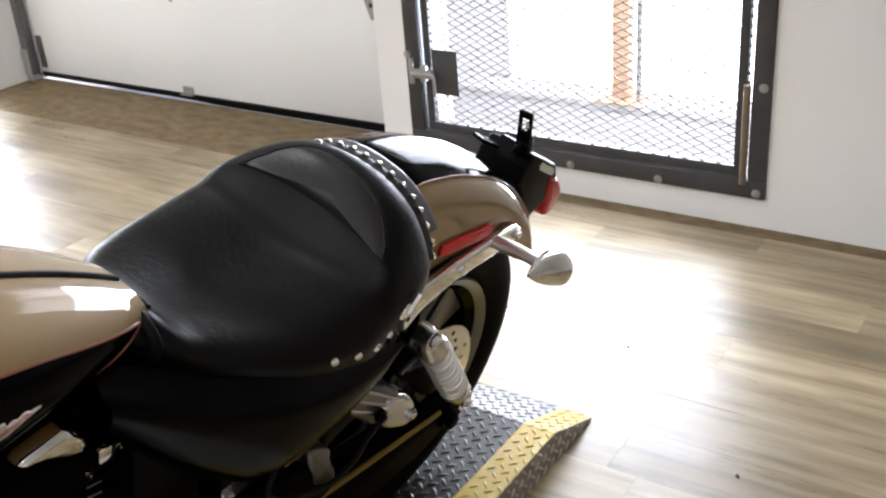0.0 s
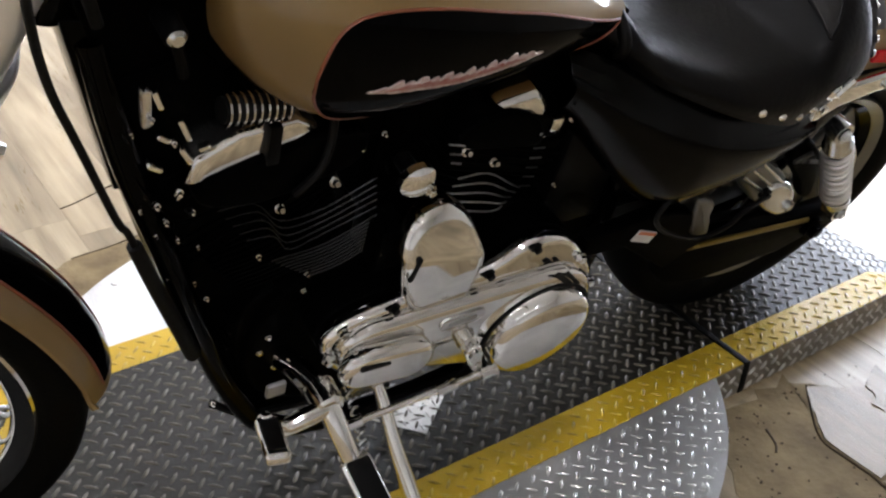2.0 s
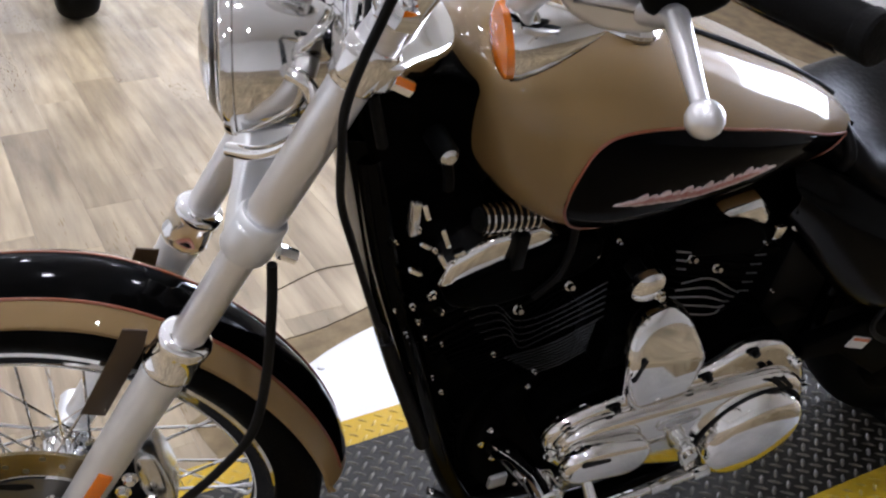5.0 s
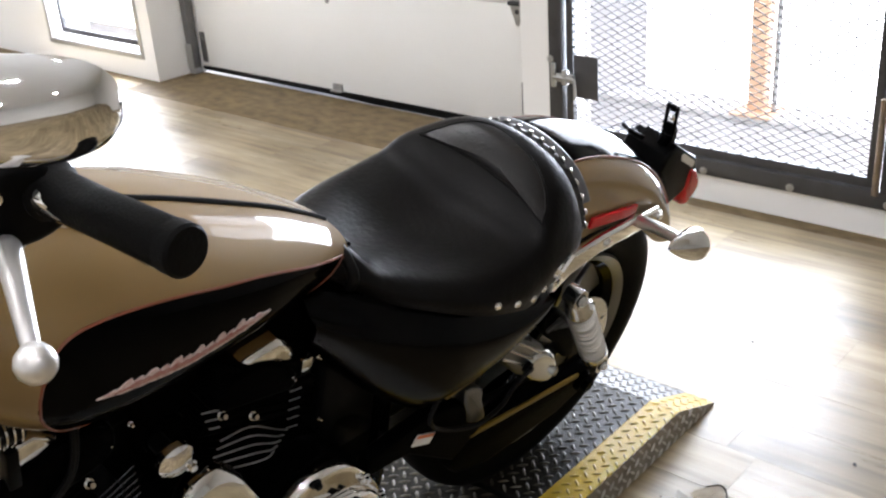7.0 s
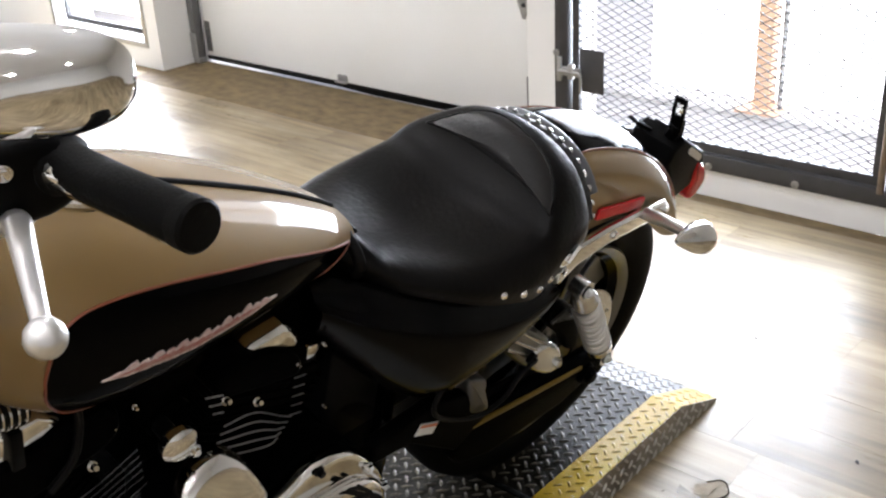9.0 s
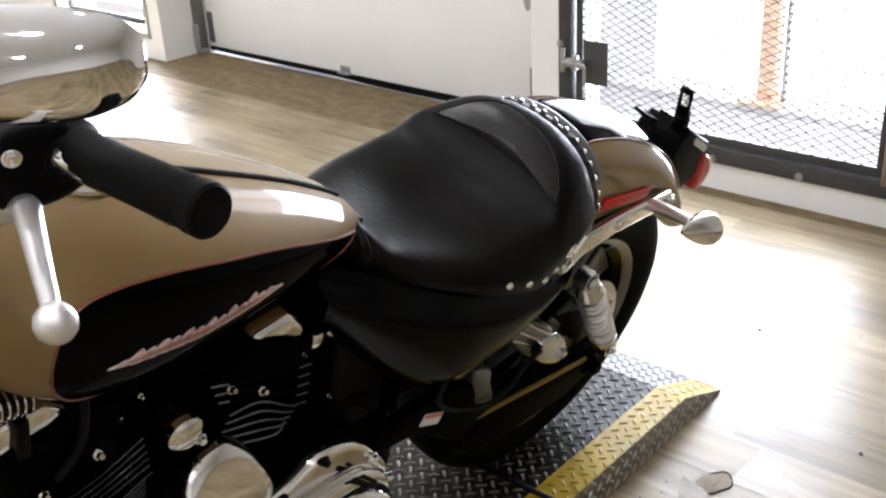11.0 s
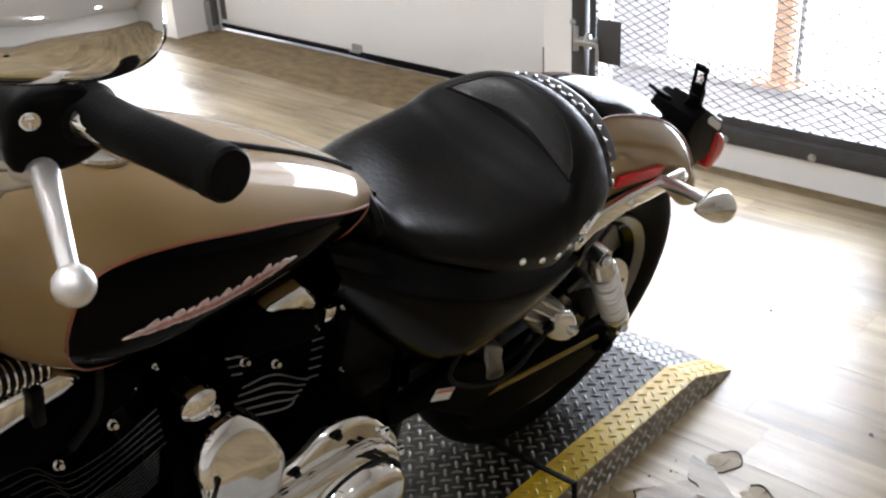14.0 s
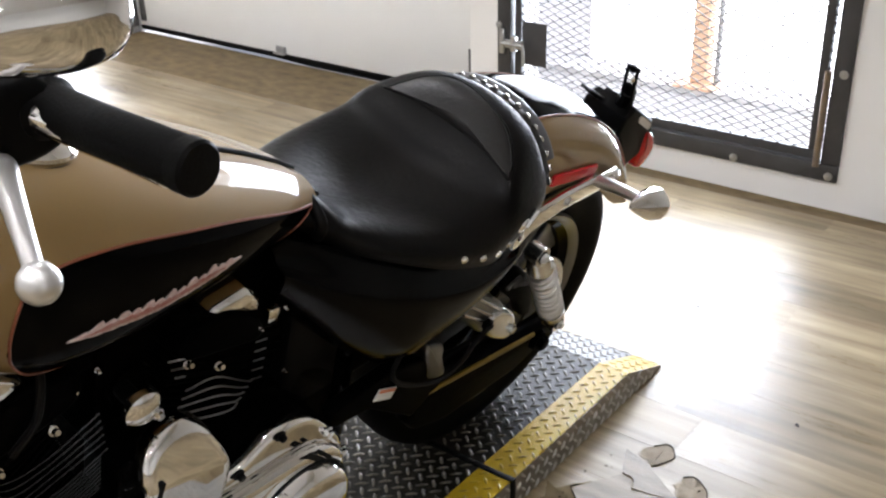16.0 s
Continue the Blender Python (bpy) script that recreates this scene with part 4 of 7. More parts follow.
def rear_fender():
    rows = fender_rows(CROWN, 0.1, 0.074, 0.045, [(0, 0.17), (0.3, 0.165), (0.55, 0.125), (0.8, 0.105), (0.93, 0.085), (1, 0.05)], 4, (1.565, 0, 0.327))
    f = part("rear_fender", loft(rows, 1, 4, thick=0.003), TAN, bike, "tan rear fender with a black centre stripe")
    mid = [[r[3] * 0.95 + r[4] * 0.05 + Vector((0, -0.0008, 0.0018)), r[4] + Vector((0, 0, 0.0016)), r[5] + Vector((0, 0, 0.0016)), r[6] + Vector((0, 0, 0.0016)), r[7] * 0.95 + r[6] * 0.05 + Vector((0, 0.0008, 0.0018))] for r in rows[:-3]]
    part("centre_stripe", loft(mid, 1, 3), BLACK_PAINT, f, "glossy black centre stripe")
    for k in (0, 4):
        part("pinstripe", tube([r[k] for r in mid], 0.0018, 6, 1), PINSTRIPE, f)
    for s in (-1, 1):
        bar = [(1.375, 0.598), (1.372, 0.632), (1.40, 0.652), (1.52, 0.660), (1.685, 0.654), (1.704, 0.638), (1.692, 0.620), (1.52, 0.624), (1.44, 0.612), (1.405, 0.592)]
        y = sorted((s * 0.103, s * 0.121))
        st = part("fender_strut", prism(bar, *y, 0.006), CHROME, bike, "polished chrome fender strut")
        for x, z in ((1.684, 0.638), (1.53, 0.642), (1.40, 0.622)):
            part("bolt", bolt((x, s * 0.121, z), (0, s, 0), 0.007, 0.006), CHROME, st)
        y = sorted((s * 0.1, s * 0.108))
        rf = part("reflector", box(1.481, 1.628, *y, 0.666, 0.689, 0.004), RED_LENS, bike, "long red side reflector")
        rf.data.transform(Matrix.Translation((1.555, 0, 0.678)) @ Matrix.Rotation(radians(11), 4, "Y") @ Matrix.Translation((-1.555, 0, -0.678)))


rear_fender()


def signal(parent, centre, facing, stalk, amber_out, r=0.034, length=0.082, m=None):
    """A bullet lamp: chrome body, amber lens, stalk."""
    f = along(centre, Vector(centre) + Vector(facing))
    body = lathe([(-length * 0.82, 0.0), (-length * 0.81, r * 0.10), (-length * 0.72, r * 0.24), (-length * 0.55, r * 0.47), (-length * 0.33, r * 0.72), (-length * 0.12, r * 0.91), (length * 0.06, r), (length * 0.1, r * 0.97)], f, 28, "z")
    b = part("turn_signal", body, CHROME, parent, "chrome bullet turn signal with an amber lens", m)
    part("lens", lathe([(length * 0.09, r * 0.93), (length * 0.16, r * 0.9), (length * 0.22, r * 0.6), (length * 0.24, 0.0)], f, 24, "z"), AMBER, b, "amber lens")
    part("stalk", tube(stalk, 0.0120, 12, 4, taper=0.0095), LEVER_ALU, b, "chrome stalk")


signal(bike, (1.578, -0.243, 0.696), (1, -0.1, -0.24), [(1.625, -0.12, 0.648), (1.605, -0.17, 0.670), (1.575, -0.225, 0.694)], True, 0.029, 0.084)
signal(bike, (1.62, 0.205, 0.635), (1, 0.1, -0.12), [(1.62, 0.12, 0.645), (1.62, 0.16, 0.64), (1.62, 0.19, 0.636)], True, 0.033, 0.084)


def tail():
    t = part("tail_light", prism([(1.79, 0.648), (1.800, 0.682), (1.832, 0.695), (1.926, 0.640), (1.942, 0.612), (1.918, 0.560), (1.87, 0.545)], -0.050, 0.050, 0.008), PLASTIC, bike, "black tail light housing")
    part("lens", prism(smooth_outline([(1.908, 0.616), (1.944, 0.604), (1.974, 0.568), (1.970, 0.538), (1.946, 0.518), (1.922, 0.534)], 3), -0.054, 0.054, 0.012), RED_LENS, t, "red tail light lens")
    part("window", prism([(1.852, 0.668), (1.860, 0.671), (1.913, 0.638), (1.917, 0.627), (1.909, 0.624), (1.856, 0.657)], -0.0525, -0.0505), WHITE_LABEL, t)
    b = part("plate_bracket", joined(prism([(1.795, 0.655), (1.835, 0.70), (1.855, 0.69), (1.88, 0.64), (1.85, 0.615)], -0.028, 0.03, 0.004),
                                     tube([(1.83, -0.015, 0.685), (1.815, -0.03, 0.715), (1.80, -0.035, 0.735)], 0.014, 8)), PLASTIC, bike, "black number plate bracket with two slotted arms")
    for p, q in (((1.800, -0.034, 0.720), (1.782, -0.035, 0.792)), ((1.845, 0.020, 0.668), (1.772, 0.040, 0.710))):
        mm = along(p, q)
        ln = (Vector(q) - Vector(p)).length
        part("arm", joined(box(-0.013, -0.007, -0.004, 0.004, 0, ln, 0.002, m=mm), box(0.007, 0.013, -0.004, 0.004, 0, ln, 0.002, m=mm), box(-0.007, 0.007, -0.004, 0.004, ln - 0.012, ln, 0.002, m=mm), box(-0.007, 0.007, -0.004, 0.004, 0, 0.45 * ln, 0.002, m=mm)), PLASTIC, b)
    part("bolt", bolt((1.788, -0.041, 0.768), (-0.3, -1, 0.1), 0.006), CHROME, b)


tail()


# ---------------------------------------------------------------- wheels
def tyre(r, width, bead, name, parent, m, y=0.0):
    h = width / 2
    prof = [(-h * 0.62, bead), (-h * 0.92, bead + (r - bead) * 0.3), (-h, bead + (r - bead) * 0.55), (-h * 0.86, r - (r - bead) * 0.2), (-h * 0.5, r - (r - bead) * 0.04), (0, r), (h * 0.5, r - (r - bead) * 0.04), (h * 0.86, r - (r - bead) * 0.2), (h, bead + (r - bead) * 0.55), (h * 0.92, bead + (r - bead) * 0.3), (h * 0.62, bead)]
    t = part(name, lathe([(p.x, p.y) for p in curve_through([(a, b, 0) for a, b in prof], 3)] + [(0, bead - 0.004)], None, 72, "y", True), TYRE, parent, "black rubber tyre", m)
    return t


def rear_wheel():
    m = Matrix.Translation((1.549, 0, 0.327))
    w = part("rear_wheel", joined(lathe([(-0.056, 0.212), (-0.045, 0.205), (0, 0.196), (0.045, 0.205), (0.056, 0.212), (0.04, 0.192), (0, 0.184), (-0.04, 0.192)], None, 64, "y", True),
                                  lathe([(-0.06, 0.0), (-0.06, 0.045), (-0.03, 0.06), (0.03, 0.06), (0.06, 0.045), (0.06, 0.0)], None, 32)), BLACK_PAINT, bike, "slotted disc rear wheel in black and polished metal", m)
    for s in (-1, 1):
        part("rim_lip", lathe([(s * 0.054, 0.205), (s * 0.062, 0.214), (s * 0.066, 0.222), (s * 0.06, 0.226), (s * 0.052, 0.213)], None, 64, "y", True), DULL_SHADED_ALU, w, "polished rim lip")
    for k in range(10):
        a = 2 * math.pi * k / 10
        b = prism([(0.055, -0.020), (0.12, -0.026), (0.19, -0.050), (0.19, 0.050), (0.12, 0.026), (0.055, 0.020)], -0.032, -0.02, 0.004)
        b.transform(Matrix.Rotation(a, 4, "Y"))
        part("spoke", b, DULL_SHADED_ALU if k % 2 else BLACK_PAINT, w)
    tyre(0.327, 0.148, 0.214, "rear_tyre", w, None)
    part("drive_pulley", lathe([(0.02, 0.0), (0.02, 0.183), (0.05, 0.178), (0.05, 0.0)], None, 48), BLACK_PAINT, w, "black belt pulley behind the spokes")
    ring = [(0.146 * math.cos(2 * math.pi * k / 64), 0.146 * math.sin(2 * math.pi * k / 64)) for k in range(64)]
    part("brake_disc", lathe([(-0.089, 0.09), (-0.089, 0.146), (-0.084, 0.146), (-0.084, 0.09)], None, 64, "y", True), ALU, w, "drilled steel brake disc")
    part("disc_carrier", lathe([(-0.087, 0.04), (-0.087, 0.094), (-0.083, 0.094), (-0.083, 0.04)], None, 10, "y", True), PLASTIC, w)
    for k in range(30):
        a = 2 * math.pi * k / 30
        rr = 0.108 + 0.011 * (k % 3)
        part("drill_hole", lathe([(-0.0896, 0.0), (-0.0896, 0.0042), (-0.0885, 0.0042)], Matrix.Translation((rr * math.cos(a), 0, rr * math.sin(a))), 10), RUBBER, w)


rear_wheel()


def shock(s):
    top, low = Vector((1.378, s * 0.172, 0.633)), Vector((1.526, s * 0.174, 0.410))
    m, ln = along(top, low), (low - top).length
    b = part("rear_shock", lathe([(0.008, 0.010), (0.014, 0.0165), (0.020, 0.0195), (0.040, 0.0205), (0.044, 0.0235), (0.050, 0.0235), (0.053, 0.016)], m, 28, "z"), ALU, bike, "chrome rear shock absorber with exposed coils")
    coil = []
    for i in range(9 * 16 + 1):
        a = 2 * math.pi * i / 16
        coil.append(m @ Vector((0.0205 * math.cos(a), 0.0205 * math.sin(a), 0.057 + i / 144 * (ln - 0.111))))
    part("coil_spring", tube(coil, 0.0048, 8, 1), LEVER_ALU, b, "chrome coil spring")
    part("damper_rod", tube([m @ Vector((0, 0, 0.05)), m @ Vector((0, 0, ln - 0.01))], 0.0115, 12), PLASTIC, b)
    part("lower_cup", lathe([(ln - 0.052, 0.0245), (ln - 0.035, 0.0245), (ln - 0.02, 0.016), (ln + 0.0, 0.014)], m, 24, "z"), ALU, b)
    for p in (top, low):
        part("eyelet", lathe([(-0.013, 0.011), (-0.013, 0.0175), (0.013, 0.0175), (0.013, 0.011)], Matrix.Translation(p), 24, "y", True), ALU, b)
        part("bushing", lathe([(-0.0145, 0.0), (-0.0145, 0.0108), (0.0145, 0.0108), (0.0145, 0.0)], Matrix.Translation(p), 20), RUBBER, b)
        part("mount_bolt", bolt(p + Vector((0, s * 0.0146, 0)), (0, s, 0), 0.0065, 0.006), SILVER, b)


for s in (-1, 1):
    shock(s)

for s in (-1, 1):
    sw = part("swingarm", joined(prism([(1.185, 0.385), (1.21, 0.402), (1.28, 0.392), (1.53, 0.362), (1.60, 0.360), (1.625, 0.345), (1.625, 0.315), (1.60, 0.295), (1.50, 0.262), (1.30, 0.262), (1.22, 0.290), (1.185, 0.335)], *sorted((s * 0.106, s * 0.145)), 0.018)), BLACK_WRINKLE, bike, "black swingarm tube")
    # Added streak: the yellow stripe's reflection on the swingarm, painted as a tube.
    part("swingarm_reflection", tube([(1.225, s * 0.1415, 0.386), (1.282, s * 0.1425, 0.380), (1.40, s * 0.1425, 0.364), (1.531, s * 0.1425, 0.347)], 0.0055, 10, 5), RAMP_REFLECTION, sw, "yellow ramp reflection drawn along the swingarm")
    part("axle_nut", joined(lathe([(0, 0.022), (s * 0.006, 0.022)], Matrix.Translation((1.549, s * 0.145, 0.327)), 24), bolt((1.549, s * 0.151, 0.327), (0, s, 0), 0.015, 0.014)), BLACK_WRINKLE, sw)


def rear_brake():
    c = part("rear_caliper", prism(smooth_outline([(1.246, 0.551), (1.268, 0.566), (1.299, 0.560), (1.348, 0.527), (1.392, 0.488), (1.380, 0.455), (1.342, 0.452), (1.300, 0.492)], 4), -0.143, -0.10, 0.010), DULL_SHADED_ALU, bike, "ribbed aluminium rear brake caliper")
    part("piston_housing", prism(smooth_outline([(1.336, 0.470), (1.342, 0.490), (1.364, 0.498), (1.398, 0.484), (1.426, 0.454), (1.437, 0.418), (1.414, 0.404), (1.375, 0.425), (1.350, 0.446)], 4), -0.153, -0.112, 0.013, 4), ALU, c, "polished caliper end")
    for k in range(3):
        dx, dz = 0.0135 * k, 0.0095 * k
        part("rib", tube([(1.262 + dx, -0.1435, 0.540 + dz * 1.2), (1.300 + dx, -0.1445, 0.512 + dz), (1.352 + dx, -0.1445, 0.472 + dz * 0.9)], 0.0034, 8, 4), ALU, c)
    part("banjo", lathe([(0, 0.011), (-0.008, 0.011), (-0.009, 0.006), (-0.013, 0.006), (-0.013, 0)], Matrix.Translation((1.334, -0.147, 0.486)), 18), PLASTIC, c, "black hose fitting")
    part("caliper_bolt", bolt((1.418, -0.153, 0.432), (0, -1, 0), 0.008, 0.006), ALU, c)
    part("spring_perch", prism(smooth_outline([(1.378, 0.548), (1.410, 0.560), (1.474, 0.500), (1.512, 0.408), (1.480, 0.412), (1.445, 0.462), (1.396, 0.508)], 3), -0.132, -0.112, 0.005), BLACK_WRINKLE, c, "black bracket behind the shock")
    for k in range(3):
        part("perch_pipe", tube([(1.392 + 0.018 * k, -0.134, 0.522 - 0.004 * k), (1.424 + 0.014 * k, -0.136, 0.535 - 0.014 * k)], 0.004, 8), DULL_SHADED_ALU, c)
    part("caliper_bracket", prism([(1.235, 0.582), (1.272, 0.585), (1.35, 0.53), (1.33, 0.47), (1.27, 0.525), (1.228, 0.565)], -0.138, -0.115, 0.004), PLASTIC, c)
    part("brake_hose", tube([(1.334, -0.157, 0.487), (1.310, -0.160, 0.482), (1.293, -0.159, 0.468), (1.276, -0.157, 0.438), (1.231, -0.156, 0.427), (1.179, -0.156, 0.445), (1.126, -0.155, 0.478), (1.099, -0.155, 0.505), (1.096, -0.152, 0.524), (1.117, -0.146, 0.548)], 0.0042, 8), RUBBER, bike, "black rear brake hose")
    part("passenger_mount", prism(smooth_outline([(1.182, 0.520), (1.222, 0.500), (1.230, 0.470), (1.248, 0.430), (1.240, 0.418), (1.205, 0.434), (1.196, 0.46), (1.184, 0.49)], 3), -0.150, -0.112, 0.007), DULL_SHADED_ALU, bike, "chrome passenger peg mount")
    part("belt_guard", prism([(1.12, 0.415), (1.40, 0.375), (1.50, 0.365), (1.50, 0.350), (1.40, 0.352), (1.12, 0.385)], -0.105, -0.095, 0.002), PLASTIC, bike)
    lab = part("sticker", box(-0.023, 0.023, -0.149, -0.147, -0.011, 0.011, 0.0, m=Matrix.Translation((1.096, 0, 0.470)) @ Matrix.Rotation(radians(25), 4, "Y")), WHITE_LABEL, bike, "small white warning label below the side cover", smooth=False)
    part("sticker_band", box(-0.021, 0.021, -0.1496, -0.149, 0.004, 0.0095, m=Matrix.Translation((1.096, 0, 0.470)) @ Matrix.Rotation(radians(25), 4, "Y")), ORANGE_LABEL, lab, smooth=False)


rear_brake()


# ---------------------------------------------------------------- front end, in the axes of the steered wheel
def fpart(name, bm, material, label="", parent=None):
    return part(name, bm, material, parent or bike, label, None if parent else STEER)


RAKE = Vector((math.sin(radians(30.4)), 0, math.cos(radians(30.4))))


def on_fork(s, along_leg):
    return Vector((0.010, s * 0.1, -0.002)) + RAKE * along_leg


def front_wheel():
    w = fpart("front_wheel", lathe([(-0.0335, 0.262), (-0.0355, 0.268), (-0.037, 0.280), (-0.034, 0.284), (-0.028, 0.280), (-0.020, 0.264), (0, 0.256), (0.020, 0.264), (0.028, 0.280), (0.034, 0.284), (0.037, 0.280), (0.0355, 0.268), (0.0335, 0.262), (0.031, 0.2575), (0.027, 0.2535), (0.014, 0.2500), (0, 0.2465), (-0.014, 0.2500), (-0.027, 0.2535), (-0.031, 0.2575)], None, 96, "y", True), CHROME, "chrome spoked front wheel")
    tyre(0.344, 0.09, 0.274, "front_tyre", w, None)
    hub = part("hub", lathe([(-0.062, 0.0), (-0.062, 0.036), (-0.05, 0.044), (-0.044, 0.03), (-0.02, 0.024), (0.02, 0.024), (0.044, 0.03), (0.05, 0.044), (0.062, 0.036), (0.062, 0.0)], None, 32), CHROME, w)
    for k in range(40):
        side = -1 if k % 2 else 1
        a = 2 * math.pi * k / 40
        lead = radians(52) * (1 if (k // 2) % 2 else -1)
        p = (0.04 * math.cos(a + lead), side * 0.046, 0.04 * math.sin(a + lead))
        q = (0.252 * math.cos(a), side * 0.006, 0.252 * math.sin(a))
        part("spoke", tube([p, q], 0.0019, 6), CHROME, w)
        d = (Vector(p) - Vector(q)).normalized()
        part("nipple", tube([q, Vector(q) + d * 0.016], 0.0036, 6), ALU, w)
    part("brake_disc", lathe([(-0.070, 0.104), (-0.070, 0.146), (-0.065, 0.146), (-0.065, 0.104)], None, 64, "y", True), BRAKE_STEEL, w, "drilled polished brake disc")
    part("disc_carrier", lathe([(-0.069, 0.034), (-0.0685, 0.060), (-0.0655, 0.078), (-0.0655, 0.098), (-0.062, 0.098), (-0.062, 0.034)], None, 48, "y", True), DULL_SHADED_ALU, w, "dull dished disc carrier")
    part("carrier_ring", lathe([(-0.0665, 0.097), (-0.0705, 0.0985), (-0.0705, 0.1035), (-0.0665, 0.105)], None, 64, "y", True), CHROME, w, "thin chrome ring inside the disc")
    for k in range(5):
        a = 2 * math.pi * k / 5
        slot = prism(hull((0.072, -0.018), 0.0065, (0.088, 0.012), 0.0045, 6), -0.0665, -0.0650)
        slot.transform(Matrix.Rotation(a + 0.6, 4, "Y"))
        part("carrier_slot", slot, RUBBER, w)
        part("disc_bolt", bolt((0.056 * math.cos(a), -0.069, 0.056 * math.sin(a)), (0, -1, 0), 0.006), CHROME, w)
    for k in range(36):
        a, rr = 2 * math.pi * k / 36, 0.114 + 0.0115 * (k % 3)
        part("drill_hole", lathe([(-0.0706, 0.0), (-0.0706, 0.0038), (-0.0695, 0.0038)], Matrix.Translation((rr * math.cos(a), 0, rr * math.sin(a))), 10), FIN_EDGE, w)


front_wheel()


def fork(s):
    a, b = on_fork(s, -0.012), on_fork(s, 0.40)
    m = along(a, b)
    sl = fpart("fork_slider", lathe([(-0.012, 0.009), (-0.010, 0.019), (0.0, 0.0205), (0.06, 0.021), (0.22, 0.023), (0.36, 0.024), (0.385, 0.0255), (0.40, 0.0255), (0.405, 0.023)], m, 28, "z"), SILVER, "silver fork slider")
    part("dust_cover", lathe([(0.385, 0.0255), (0.388, 0.0285), (0.394, 0.0295), (0.398, 0.0278), (0.424, 0.0275), (0.428, 0.0290), (0.436, 0.0290), (0.440, 0.0265), (0.443, 0.020)], m, 32, "z"), CHROME, sl, "chrome slider cover")
    tb = fpart("fork_tube", tube([on_fork(s, 0.39), on_fork(s, 0.845)], 0.018, 24), LEVER_ALU, "satin fork tube")
    part("fork_cap", lathe([(0, 0.021), (0.012, 0.021), (0.018, 0.016), (0.022, 0.0)], along(on_fork(s, 0.845), on_fork(s, 1.0)), 6, "z"), CHROME, tb)
    part("upper_cover", lathe([(0, 0.0185), (0.004, 0.0198), (0.20, 0.0198), (0.215, 0.0192), (0.22, 0.0185)], along(on_fork(s, 0.612), on_fork(s, 1.0)), 24, "z"), LEVER_ALU, tb, "satin silver upper fork cover")
    # pinch boss at the axle and the fender mount
    part("axle_boss", joined(lathe([(-0.03, 0.018), (0.03, 0.018)], Matrix.Translation((0, s * 0.1, 0)), 24), bolt((0, s * 0.131, 0), (0, s, 0), 0.012, 0.008)), SILVER, sl)
    if s < 0:
        rr = part("reflector", box(-0.0025, 0.0025, -0.0085, 0.0085, 0.0, 0.130, 0.002), AMBER, sl, "long amber fork reflector")
        rr.data.transform(along(on_fork(s, 0.068) + Vector((0, -0.0228, 0)), on_fork(s, 0.3) + Vector((0, -0.0250, 0))))


for s in (-1, 1):
    fork(s)
fpart("front_axle", tube([(0, -0.135, 0), (0, 0.135, 0)], 0.009, 16), CHROME, "front axle")


def triple_clamps():
    for d, h, name in ((0.585, 0.036, "lower_clamp"), (0.80, 0.032, "upper_clamp")):
        c = on_fork(0, d)
        side = RAKE.cross(Vector((0, 1, 0))) * -1
        m = Matrix.Translation(c) @ Matrix((side, (0, 1, 0), RAKE)).transposed().to_4x4()
        back = 0.088 if name == "upper_clamp" else 0.045
        out = smooth_outline([(-0.02, -0.119), (0.020, -0.119), (back * 0.55, -0.085), (back, -0.03), (back, 0.03), (back * 0.55, 0.085), (0.022, 0.122), (-0.02, 0.122), (-0.024, 0.07), (-0.02, 0), (-0.024, -0.07)], 4)
        b = prism(out, -h / 2, h / 2, 0.006, axis="z")
        b.transform(m)
        cl = fpart(name, b, SILVER if name == "lower_clamp" else CHROME, "polished fork clamp")
        for s in (-1, 1):
            part("clamp_collar", lathe([(-h * 0.7, 0.0225), (-h * 0.6, 0.025), (h * 0.6, 0.025), (h * 0.7, 0.0225)], m @ Matrix.Translation((0, s * 0.1, 0)), 24, "z"), SILVER if name == "lower_clamp" else CHROME, cl)
            part("pinch_bolt", tube([m @ Vector((0.026, s * 0.112, 0)), m @ Vector((0.044, s * 0.112, 0))], 0.0075, 6), CHROME, cl)
    st = fpart("steering_head", tube([on_fork(0, 0.645) + Vector((0.035, 0, 0)), on_fork(0, 0.765) + Vector((0.035, 0, 0))], 0.034, 24), BLACK_PAINT, "black steering head")


triple_clamps()


